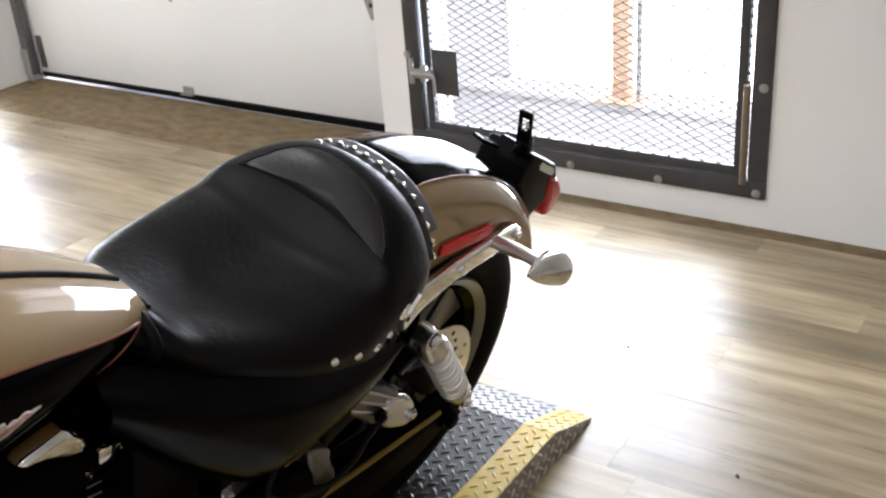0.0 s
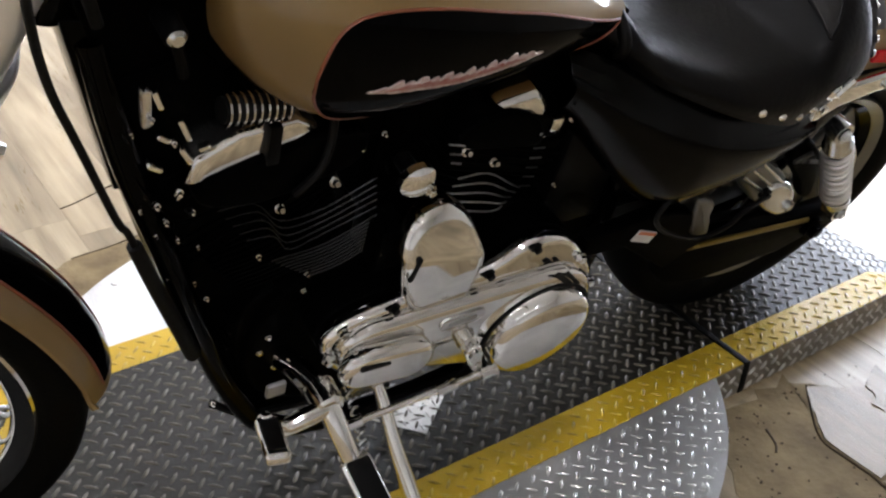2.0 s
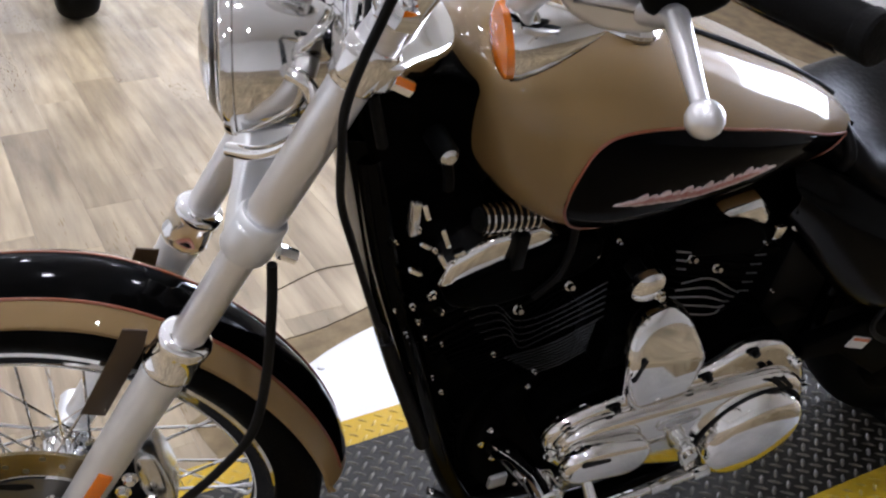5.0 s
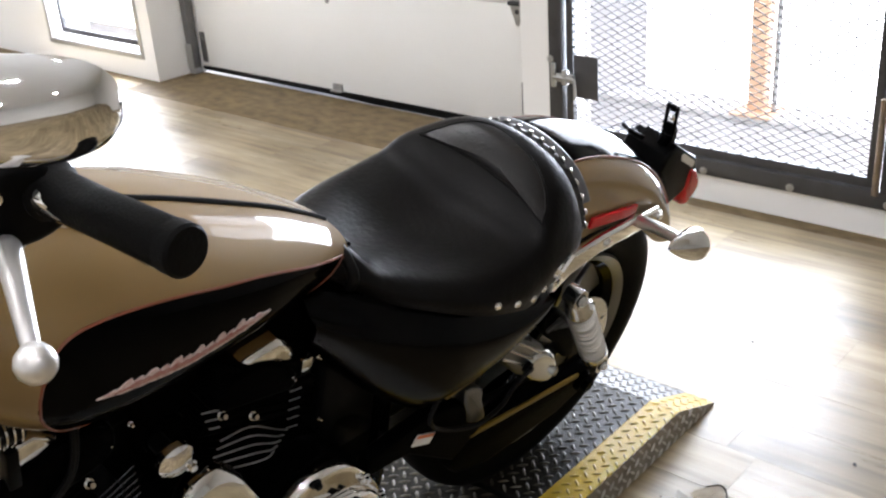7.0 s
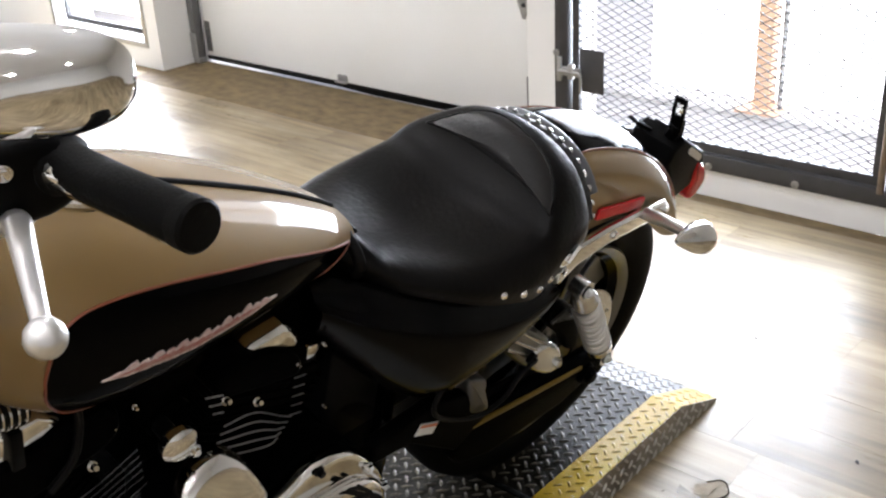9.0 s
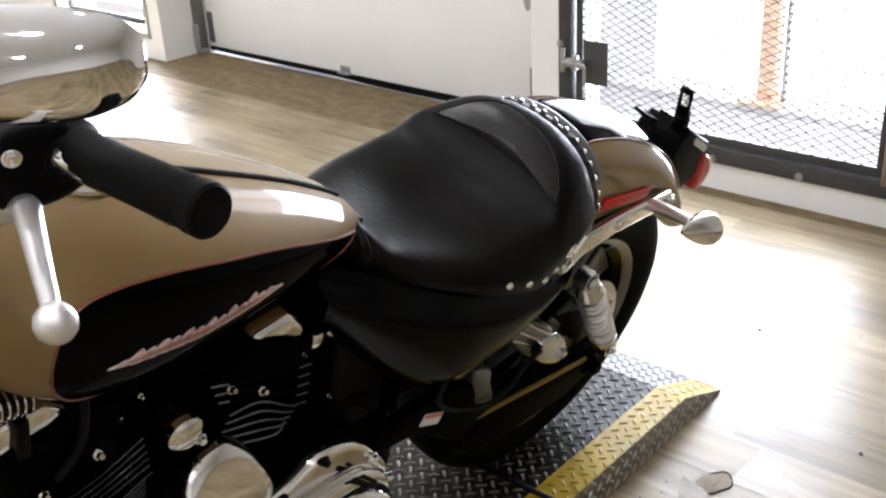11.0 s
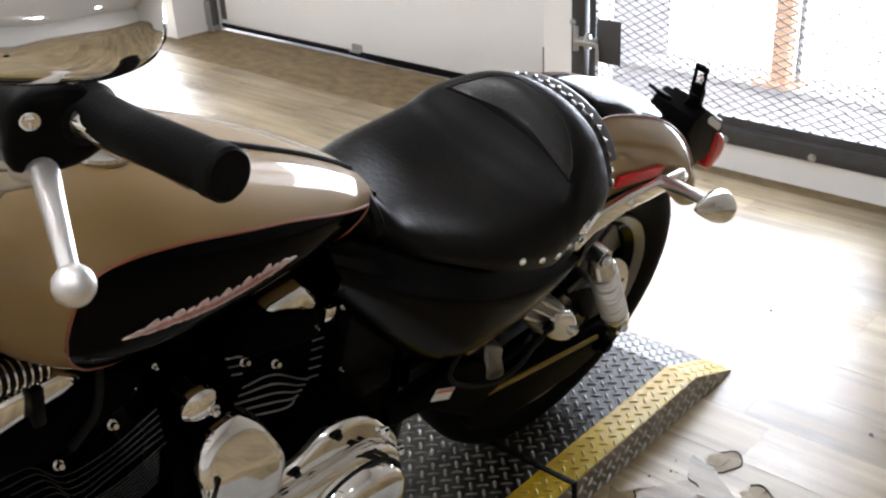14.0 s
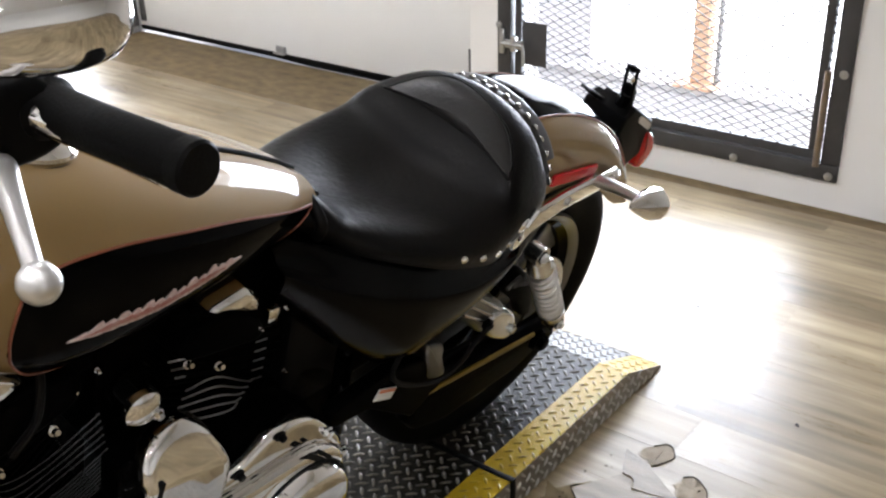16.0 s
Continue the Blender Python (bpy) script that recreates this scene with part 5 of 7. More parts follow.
def front_fender():
    line = [(-0.10, 0, 0.336), (-0.04, 0, 0.364), (0.04, 0, 0.374), (0.13, 0, 0.360), (0.21, 0, 0.317), (0.28, 0, 0.252), (0.335, 0, 0.165), (0.365, 0, 0.085), (0.376, 0, 0.018)]
    rows = fender_rows(line, 0.060, 0.039, 0.022, [(0, 0.010), (0.03, 0.016), (0.08, 0.024), (0.3, 0.028), (0.7, 0.028), (0.93, 0.025), (1, 0.015)], 5, (0, 0, 0))
    f = fpart("front_fender", loft(rows, 1, 4, thick=0.0028), TAN, "black and tan front fender with an orange pinstripe")
    up = [Vector((r[5] - (r[0] + r[10]) / 2)).normalized() * 0.0016 for r in rows]
    lo, hi = 4, len(rows) - 1
    mid = [[r[3] * 0.85 + r[4] * 0.15 + u, r[3] * 0.6 + r[4] * 0.4 + u, r[4] + u, r[5] + u, r[6] + u, r[7] * 0.6 + r[6] * 0.4 + u, r[7] * 0.85 + r[6] * 0.15 + u] for r, u in zip(rows[lo:hi], up[lo:hi])]
    # round off the front end of the stripe
    head = [[(p - mid[0][3]) * k + mid[0][3] + Vector((-0.022 * (1 - k), 0, -0.007 * (1 - k))) for p in mid[0]] for k in (0.15, 0.55, 0.82)]
    part("centre_panel", loft(head + mid, 1, 2), BLACK_PAINT, f, "glossy black centre panel")
    for k in (0, 6):
        part("pinstripe", tube([h[k] for h in head] + [r[k] for r in mid], 0.0017, 6, 1), PINSTRIPE, f)
    for s in (-1, 1):
        part("fender_bracket", prism([(0.080, 0.205), (0.108, 0.200), (0.168, 0.308), (0.178, 0.338), (0.152, 0.342), (0.140, 0.316)], *sorted((s * 0.061, s * 0.064)), 0.001), mat("fender_bracket_paint", (0.045, 0.026, 0.010), 0.4, 0.3, scale=10), f)


front_fender()


def front_brake():
    c = fpart("front_caliper", joined(prism(smooth_outline([(0.132, 0.125), (0.138, 0.165), (0.160, 0.160), (0.172, 0.10), (0.168, 0.05), (0.150, 0.030), (0.140, 0.07)], 4), -0.102, -0.05, 0.008),
                                      box(0.100, 0.150, -0.098, -0.06, 0.025, 0.055, 0.006)), ALU, "polished front brake caliper")
    part("caliper_bracket", prism([(0.085, 0.055), (0.140, 0.045), (0.145, 0.125), (0.110, 0.145)], -0.094, -0.075, 0.004), PLASTIC, c, "black caliper bracket")
    part("piston_cover", lathe([(-0.133, 0.0), (-0.132, 0.020), (-0.126, 0.028), (-0.10, 0.030)], Matrix.Translation((0.130, 0, 0.050)), 28), ALU, c, "round chrome caliper cover")
    part("cover_ring", lathe([(-0.1245, 0.0285), (-0.1265, 0.0275), (-0.1245, 0.0305), (-0.118, 0.0305)], Matrix.Translation((0.130, 0, 0.050)), 28), CHROME, c)
    part("bleed_screw", tube([(0.152, -0.120, 0.070), (0.166, -0.122, 0.088)], 0.005, 8), CHROME, c)
    for p in ((0.118, -0.108, 0.115), (0.148, -0.108, 0.095), (0.130, -0.108, 0.140)):
        part("bolt", bolt(p, (0, -1, 0), 0.007, 0.008), CHROME, c)
    fpart("brake_hose", tube([(0.322, -0.125, 0.485), (0.317, -0.13, 0.43), (0.302, -0.13, 0.326), (0.278, -0.13, 0.236), (0.232, -0.13, 0.168), (0.19, -0.128, 0.118), (0.158, -0.120, 0.075)], 0.0054, 10), RUBBER, "black rubber front brake hose")


front_brake()


def headlight():
    m = along((0.342, 0, 0.638), (0.342 - 0.2, 0, 0.638 + 0.012)) @ Matrix.Scale(0.87, 4)
    b = fpart("headlight", lathe([(-0.105, 0.0), (-0.103, 0.014), (-0.088, 0.036), (-0.055, 0.062), (-0.012, 0.081), (0.025, 0.088), (0.032, 0.0895), (0.045, 0.0895), (0.048, 0.086)], m, 40, "z"), CHROME, "round chrome headlight")
    part("lens", lathe([(0.044, 0.0858), (0.060, 0.081), (0.076, 0.058), (0.084, 0.03), (0.086, 0.0)], m, 36, "z"), GLASS, b, "clear glass lens")
    part("reflector_bowl", lathe([(0.043, 0.084), (0.02, 0.06), (0.005, 0.02), (0.004, 0.0)], m, 36, "z"), CHROME, b)
    part("mount_bracket", tube([(0.325, 0, 0.72), (0.355, 0, 0.735), (0.39, 0, 0.72)], 0.012, 10), CHROME, b)
    part("mount_block", prism(smooth_outline([(0.372, 0.585), (0.366, 0.625), (0.380, 0.672), (0.405, 0.690), (0.425, 0.660), (0.415, 0.610), (0.395, 0.580)], 3), -0.050, 0.030, 0.008), BLACK_PAINT, b, "black headlight mount")
    part("support_arm", tube([(0.350, -0.070, 0.660), (0.366, -0.078, 0.650), (0.370, -0.078, 0.625), (0.352, -0.074, 0.590), (0.318, -0.056, 0.562), (0.285, -0.03, 0.548)], 0.0075, 12), CHROME, b, "chrome arm under the headlight")
    part("rim", lathe([(0.046, 0.0865), (0.047, 0.0915), (0.052, 0.0925), (0.058, 0.0905), (0.060, 0.0865)], m, 48, "z"), CHROME, b, "chrome lens rim")


headlight()


def handlebar():
    half = [(0.512, 0.0, 0.772), (0.513, 0.06, 0.773), (0.530, 0.12, 0.786), (0.578, 0.185, 0.816), (0.63, 0.225, 0.836), (0.668, 0.285, 0.841), (0.69, 0.335, 0.848)]
    line = [(x, -y, z) for x, y, z in half[::-1]] + half[1:]
    fpart("handlebar", tube(line, 0.0140, 16), CHROME, "chrome handlebar")
    for s in (-1, 1):
        fpart("riser", joined(tube([(0.436, s * 0.05, 0.672), (0.458, s * 0.05, 0.712), (0.482, s * 0.05, 0.742), (0.508, s * 0.05, 0.764)], 0.0185, 18, taper=0.0165), box(0.490, 0.532, s * 0.05 - 0.02, s * 0.05 + 0.02, 0.756, 0.790, 0.007, 3)), CHROME, "curved chrome handlebar riser")
        p, q = Vector((0.645, s * 0.236, 0.838)), Vector((0.698, s * 0.352, 0.854))
        m, ln = along(p, q), (q - p).length
        fpart("grip", lathe([(0.0, 0.0127), (0.0, 0.0195), (0.006, 0.0200), (0.012, 0.0160), (0.05, 0.0152), (ln - 0.014, 0.0156), (ln - 0.013, 0.0150), (ln - 0.011, 0.0150), (ln - 0.010, 0.0164), (ln, 0.0164), (ln + 0.002, 0.0145), (ln + 0.003, 0.0)], m, 28, "z"), GRIP, "black rubber handlebar grip")
        hs = fpart("switch_housing", prism(smooth_outline([(0.594, 0.816), (0.602, 0.854), (0.634, 0.864), (0.656, 0.848), (0.656, 0.820), (0.634, 0.806), (0.608, 0.806)], 3), *sorted((s * 0.188, s * 0.248)), 0.008), PLASTIC, "black switch housing")
        part("switch_button", box(0.622, 0.644, *sorted((s * 0.200, s * 0.224)), 0.858, 0.868, 0.003), GRIP, hs)
        part("switch_button", box(0.590, 0.599, *sorted((s * 0.205, s * 0.226)), 0.815, 0.836, 0.003), STEEL_DARK, hs)
        part("housing_screw", bolt((0.612, s * 0.2485, 0.846), (0, s, 0), 0.0045, 0.003), CHROME, hs)
        cb = fpart("lever_clamp", prism(smooth_outline([(0.542, 0.812), (0.540, 0.834), (0.560, 0.846), (0.594, 0.836), (0.598, 0.808), (0.570, 0.798)], 3), *sorted((s * 0.160, s * 0.204)), 0.006), PLASTIC, "black clamp on the handlebar")
        part("clamp_screw", bolt((0.572, s * 0.188, 0.843), (0.3, 0, 1), 0.006, 0.004), CHROME, cb)
        pc = fpart("lever_perch", prism(smooth_outline([(0.545, 0.815), (0.575, 0.815), (0.622, 0.802), (0.630, 0.790), (0.610, 0.780), (0.578, 0.783), (0.552, 0.797)], 3), *sorted((s * 0.196, s * 0.224)), 0.008), LEVER_ALU, "polished lever perch")
        part("hand_lever", joined(tube([(0.602, s * 0.212, 0.794), (0.609, s * 0.236, 0.805), (0.614, s * 0.254, 0.813)], 0.0105, 12, taper=0.0088), ball(0.614, s * 0.255, 0.813, 0.0089, 14), tube([(0.614, s * 0.255, 0.813), (0.612, s * 0.295, 0.807), (0.610, s * 0.338, 0.7995)], 0.0088, 12, taper=0.0056), ball(0.610, s * 0.345, 0.798, 0.0125, 16)), LEVER_ALU, pc, "polished ball-ended hand lever")
        part("pivot_screw", bolt((0.604, s * 0.212, 0.806), (0, 0, 1), 0.006), CHROME, pc)
        signal(bike, (0.531, s * 0.15, 0.736), (-1, s * 0.05, -0.06), [(0.53, s * 0.15, 0.765), (0.54, s * 0.165, 0.785), (0.55, s * 0.18, 0.80)], False, 0.0335, 0.086, STEER)
        mr = fpart("mirror", loft(mirror_rows(s), 1, 4), CHROME, "chrome mirror on a short stem")
        part("stem", tube([(0.578, s * 0.192, 0.850), (0.584, s * 0.208, 0.872), (0.596, s * 0.24, 0.895), (0.606, s * 0.262, 0.912)], 0.0065, 10), CHROME, mr)
        g = bmesh.new()
        g.faces.new([g.verts.new(mirror_point(s, a * 0.93, b * 0.93, 0.012)) for a, b in MIRROR_SHAPE])
        part("glass", g, CHROME, mr, "mirror glass")
    fpart("riser_base", joined(*(lathe([(0, 0.020), (0.016, 0.022), (0.026, 0.020)], along((0.428, s * 0.05, 0.655), (0.440, s * 0.05, 0.682)), 20, "z") for s in (-1, 1))), CHROME, "chrome riser base")
    sp = fpart("speedometer", lathe([(-0.05, 0.0), (-0.048, 0.03), (-0.03, 0.044), (0.0, 0.048), (0.006, 0.044), (0.006, 0.0)], along((0.43, 0, 0.815), (0.47, 0, 0.90)), 32, "z"), CHROME, "chrome speedometer housing")
    part("dial", lathe([(0.0062, 0.0), (0.0062, 0.042), (0.007, 0.042), (0.007, 0.0)], along((0.43, 0, 0.815), (0.47, 0, 0.90)), 32, "z"), BLACK_PAINT, sp)


MIRROR_SHAPE = [(math.copysign(abs(math.cos(t)) ** 0.62, math.cos(t)), math.copysign(abs(math.sin(t)) ** 0.7, math.sin(t))) for t in (2 * math.pi * k / 28 for k in range(28))]


def mirror_point(s, a, b, d):
    """A place on the mirror: a along its length, b up, d inwards from its rim."""
    return (0.612 + 0.947 * 0.075 * a + 0.32 * d, s * (0.282 + 0.32 * 0.075 * a - 0.947 * d), 0.920 + 0.031 * b)


def mirror_rows(s):
    """Rings of a domed shell whose open rim faces the rider."""
    rows = []
    for k, d in ((0.02, -0.026), (0.35, -0.024), (0.65, -0.018), (0.85, -0.010), (0.96, 0.0), (1.0, 0.012), (0.97, 0.014), (0.93, 0.012)):
        ring = [mirror_point(s, a * k, b * k, d) for a, b in MIRROR_SHAPE]
        rows.append(ring + [ring[0]])
    return rows


handlebar()


def cables():
    back = STEER.inverted()
    fpart("clutch_cable", tube([(0.56, -0.19, 0.81), (0.50, -0.18, 0.825), (0.449, -0.17, 0.804), (0.423, -0.16, 0.752), (0.398, -0.15, 0.68), (0.392, -0.14, 0.623)] + [back @ Vector(p) for p in ((0.285, -0.10, 0.91), (0.308, -0.09, 0.828), (0.342, -0.085, 0.709), (0.358, -0.08, 0.669), (0.40, -0.088, 0.52))], 0.0042, 10), RUBBER, "black clutch cable")
    part("cable_boot", tube([(0.360, -0.081, 0.660), (0.385, -0.085, 0.575), (0.412, -0.088, 0.49), (0.43, -0.085, 0.43)], 0.0085, 12, taper=0.0105), RUBBER, bike, "black rubber cable boot")
    for d in (0.0, 0.011):
        fpart("brake_line", tube([(0.34 - d, 0.085, 0.60), (0.346 - d, 0.062, 0.658), (0.363 - d, 0.062, 0.682), (0.395 - d, 0.062, 0.706), (0.45, 0.09, 0.76)], 0.0036, 8), RUBBER, "thin black line behind the headlight")
    fpart("throttle_cable", tube([(0.56, 0.19, 0.81), (0.49, 0.15, 0.85), (0.41, 0.10, 0.83), (0.37, 0.07, 0.74), (0.40, 0.05, 0.62)], 0.0055, 10), RUBBER, "black throttle cable")
    fpart("wiring_loom", tube([(0.55, -0.185, 0.80), (0.48, -0.14, 0.795), (0.43, -0.09, 0.76), (0.42, -0.06, 0.66), (0.43, -0.05, 0.56)], 0.006, 10), RUBBER, "black wiring loom")


cables()


# ---------------------------------------------------------------- engine
def cylinder_unit(name, foot, tilt, label):
    """One cylinder: barrel, fins, head and rocker cover, built upright and tilted."""
    m = Matrix.Translation(foot) @ Matrix.Rotation(radians(tilt), 4, "Y")
    c = part(name, lathe([(0.08, 0.058), (0.30, 0.058)], None, 32, "z"), BLACK_WRINKLE, bike, label, m)
    for i in range(11):
        z = 0.118 + i * 0.0118
        h = 0.072 + 0.012 * min(1, i / 7)
        out = smooth_outline([(-h, -h * 0.75), (-h * 0.8, -h * 0.95), (0, -h * 1.06), (h * 0.8, -h * 0.95), (h, -h * 0.75), (h, h * 0.75), (h * 0.8, h * 0.95), (0, h * 1.06), (-h * 0.8, h * 0.95), (-h, h * 0.75)], 3)
        part("fin", prism(out, z, z + 0.0034, 0.0012, 1, "z"), BLACK_WRINKLE, c)
    head = part("head", prism(smooth_outline([(-0.088, -0.07), (-0.07, -0.088), (0.07, -0.088), (0.088, -0.07), (0.088, 0.07), (0.07, 0.088), (-0.07, 0.088), (-0.088, 0.07)], 3), 0.252, 0.318, 0.006, axis="z"), BLACK_WRINKLE, c)
    for i in range(4):
        part("fin", prism([(-0.093, -0.093), (0.093, -0.093), (0.093, 0.08), (-0.093, 0.08)], 0.256 + i * 0.014, 0.2595 + i * 0.014, 0.001, 1, "z"), BLACK_WRINKLE, c)
    part("rocker_box", prism(smooth_outline([(-0.082, -0.078), (0.0, -0.088), (0.082, -0.078), (0.088, 0), (0.082, 0.078), (0, 0.086), (-0.082, 0.078), (-0.088, 0)], 4), 0.318, 0.352, 0.004, axis="z"), BLACK_WRINKLE, c)
    for x, y in ((-0.06, -0.086), (0.06, -0.086), (-0.088, -0.05), (0.088, -0.05)):
        part("bolt", bolt((x, y, 0.335), (0, -1, 0) if abs(y) > 0.06 else (math.copysign(1, x), 0, 0), 0.0035, 0.006), PLASTIC, c)
    return c


front_cylinder = cylinder_unit("front_cylinder", (0.612, 0, 0.425), -25, "black finned front cylinder with a chrome rocker cover")
rear_cylinder = cylinder_unit("rear_cylinder", (0.715, 0, 0.400), 22, "black finned rear cylinder with a chrome rocker cover")


def cylinder_dress():
    """Rocker covers, head bolts and the machined edges of the fins, in the motorcycle's own axes."""
    def own(name, bm, material, cyl, label=""):
        bm.transform(cyl.matrix_basis.inverted())
        return part(name, bm, material, cyl, label)

    own("rocker_cover", prism([(0.412, 0.738), (0.422, 0.770), (0.465, 0.796), (0.530, 0.802), (0.556, 0.780), (0.520, 0.757), (0.430, 0.732)], -0.088, 0.08, 0.009), CHROME, front_cylinder, "chrome rocker cover")
    own("rocker_base", prism(smooth_outline([(0.420, 0.722), (0.432, 0.742), (0.520, 0.768), (0.600, 0.772), (0.618, 0.745), (0.600, 0.715), (0.500, 0.690), (0.440, 0.700)], 3), -0.094, 0.08, 0.008), BLACK_WRINKLE, front_cylinder, "black rocker base")
    own("rocker_cover", prism([(0.772, 0.738), (0.800, 0.752), (0.848, 0.758), (0.872, 0.738), (0.882, 0.704), (0.866, 0.698), (0.838, 0.722)], -0.086, 0.08, 0.012), CHROME, rear_cylinder, "chrome rocker cover")
    own("rocker_nut", box(0.880, 0.898, -0.095, -0.080, 0.690, 0.712, 0.003), CHROME, rear_cylinder)
    own("rocker_base", prism(smooth_outline([(0.742, 0.715), (0.765, 0.738), (0.810, 0.744), (0.850, 0.724), (0.876, 0.690), (0.868, 0.668), (0.810, 0.680), (0.755, 0.694)], 3), -0.094, 0.08, 0.008), BLACK_WRINKLE, rear_cylinder, "black rocker base")
    for cyl, spots in ((front_cylinder, ((0.517, 0.676), (0.581, 0.697))), (rear_cylinder, ((0.805, 0.660), (0.756, 0.692)))):
        for x, z in spots:
            own("head_bolt", bolt((x, -0.092, z), (0, -1, 0.55), 0.0044, 0.011), CHROME, cyl)
    edges = []
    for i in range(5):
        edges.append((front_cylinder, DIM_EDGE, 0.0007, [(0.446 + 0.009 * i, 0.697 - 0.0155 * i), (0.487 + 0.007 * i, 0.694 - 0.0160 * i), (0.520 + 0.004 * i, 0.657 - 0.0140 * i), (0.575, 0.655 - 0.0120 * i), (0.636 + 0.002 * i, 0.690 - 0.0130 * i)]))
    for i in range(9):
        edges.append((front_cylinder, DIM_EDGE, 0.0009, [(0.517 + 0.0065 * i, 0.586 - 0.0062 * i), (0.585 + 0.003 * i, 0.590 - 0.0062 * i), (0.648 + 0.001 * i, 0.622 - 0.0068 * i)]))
    for i in range(3):
        edges.append((rear_cylinder, FIN_EDGE, 0.0012, [(0.727 + 0.006 * i, 0.714 - 0.0170 * i), (0.753 + 0.001 * i, 0.704 - 0.0155 * i)]))
    for i in range(5):
        edges.append((rear_cylinder, FIN_EDGE, 0.0011, [(0.864, 0.668 - 0.0170 * i), (0.884, 0.663 - 0.0175 * i)]))
        edges.append((rear_cylinder, FIN_EDGE, 0.0013, [(0.757 - 0.005 * i, 0.647 - 0.0118 * i), (0.803 + 0.003 * i, 0.642 - 0.0190 * i), (0.845 - 0.002 * i, 0.612 - 0.0120 * i), (0.868 - 0.005 * i, 0.593 - 0.0070 * i)]))
        edges.append((rear_cylinder, FIN_EDGE, 0.0010, [(0.866 + 0.009 * i, 0.452 - 0.0065 * i), (0.880 + 0.008 * i, 0.480 - 0.0005 * i)]))
    for cyl, material, r, line in edges:
        own("fin_edge", tube([(x, -0.094 + 0.002 * math.sin(9 * k), z) for k, (x, z) in enumerate(line)], r, 5, 4), material, cyl, "machined fin edge")


cylinder_dress()

case = part("crankcase", prism(smooth_outline([(0.50, 0.36), (0.52, 0.47), (0.60, 0.535), (0.72, 0.55), (0.85, 0.56), (0.98, 0.52), (1.06, 0.42), (1.06, 0.31), (0.97, 0.235), (0.80, 0.20), (0.64, 0.215), (0.54, 0.27)], 4), -0.088, 0.10, 0.012), BLACK_WRINKLE, bike, "black engine crankcase")
for x, z in ((0.53, 0.42), (0.57, 0.50), (0.545, 0.345), (0.60, 0.25), (0.52, 0.39)):
    part("bolt", bolt((x, -0.088, z), (0, -1, 0), 0.0035), CHROME, case)
part("front_finned_cover", prism(smooth_outline([(0.49, 0.45), (0.54, 0.50), (0.58, 0.44), (0.58, 0.33), (0.55, 0.28), (0.50, 0.33)], 3), -0.075, 0.06, 0.008), BLACK_WRINKLE, bike, "black finned voltage regulator")
for k in range(7):
    part("regulator_fin", box(0.482, 0.495, -0.07, 0.055, 0.335 + k * 0.018, 0.340 + k * 0.018, 0.001), BLACK_WRINKLE, bike)


def primary():
    outline = [(0.572, 0.445), (0.592, 0.492), (0.660, 0.511), (0.795, 0.519), (0.858, 0.550), (0.918, 0.543), (0.972, 0.490), (1.012, 0.42), (1.008, 0.335), (0.94, 0.285), (0.86, 0.305), (0.74, 0.360), (0.622, 0.372)]
    p = part("primary_cover", prism(smooth_outline(outline, 4), -0.158, -0.131, 0.011, 3), CHROME, bike, "chrome primary cover")
    part("raised_face", prism(hull((0.638, 0.447), 0.050, (0.907, 0.390), 0.098, 16), -0.176, -0.150, 0.014, 4), CHROME, p)
    part("inner_case", prism(smooth_outline(outline, 3), -0.129, -0.080, 0.004), BLACK_WRINKLE, p, "black inner primary case")
    d = part("derby_cover", lathe([(-0.2065, 0.0), (-0.2055, 0.035), (-0.203, 0.070), (-0.199, 0.079), (-0.190, 0.085), (-0.174, 0.087)], Matrix.Translation((0.910, 0, 0.375)), 48), CHROME, p, "round chrome clutch cover")
    part("derby_seal", lathe([(-0.1785, 0.0868), (-0.1785, 0.0905), (-0.174, 0.0905), (-0.174, 0.0868)], Matrix.Translation((0.910, 0, 0.375)), 48, "y", True), RUBBER, p)
    part("front_cover", prism(hull((0.614, 0.446), 0.035, (0.680, 0.434), 0.036, 12), -0.203, -0.174, 0.012, 4), CHROME, p, "oval chrome inspection cover")
    part("cover_slot", prism(hull((0.604, 0.466), 0.0055, (0.640, 0.460), 0.0030, 6), -0.2045, -0.2025), RUBBER, p)
    part("name_plate", prism(hull((0.742, 0.460), 0.013, (0.787, 0.460), 0.013, 8), -0.179, -0.175, 0.001), ALU, p)
    part("face_slot", prism(hull((0.912, 0.490), 0.0050, (0.944, 0.458), 0.0040, 6), -0.1768, -0.1745), RUBBER, p)
    part("face_slot", prism(hull((0.930, 0.486), 0.0035, (0.960, 0.452), 0.0030, 6), -0.1768, -0.1745), RUBBER, p)
    part("plate_mark", prism(hull((0.748, 0.460), 0.006, (0.780, 0.460), 0.006, 8), -0.1798, -0.1788), GALV, p)
    for x, z in ((0.592, 0.494), (0.660, 0.511), (0.800, 0.520), (0.866, 0.548), (0.962, 0.49), (1.004, 0.42), (0.998, 0.345), (0.935, 0.292), (0.625, 0.378), (0.578, 0.44)):
        part("bolt", bolt((x, -0.158, z), (0, -1, 0), 0.0062, 0.009), PLASTIC if z > 0.5 else CHROME, p)
    part("shift_shaft", joined(prism(hull((0.782, 0.408), 0.013, (0.800, 0.362), 0.009, 8), -0.204, -0.184, 0.004), lathe([(-0.210, 0.010), (-0.17, 0.011)], Matrix.Translation((0.782, 0, 0.408)), 16)), CHROME, p, "chrome shift arm")


primary()


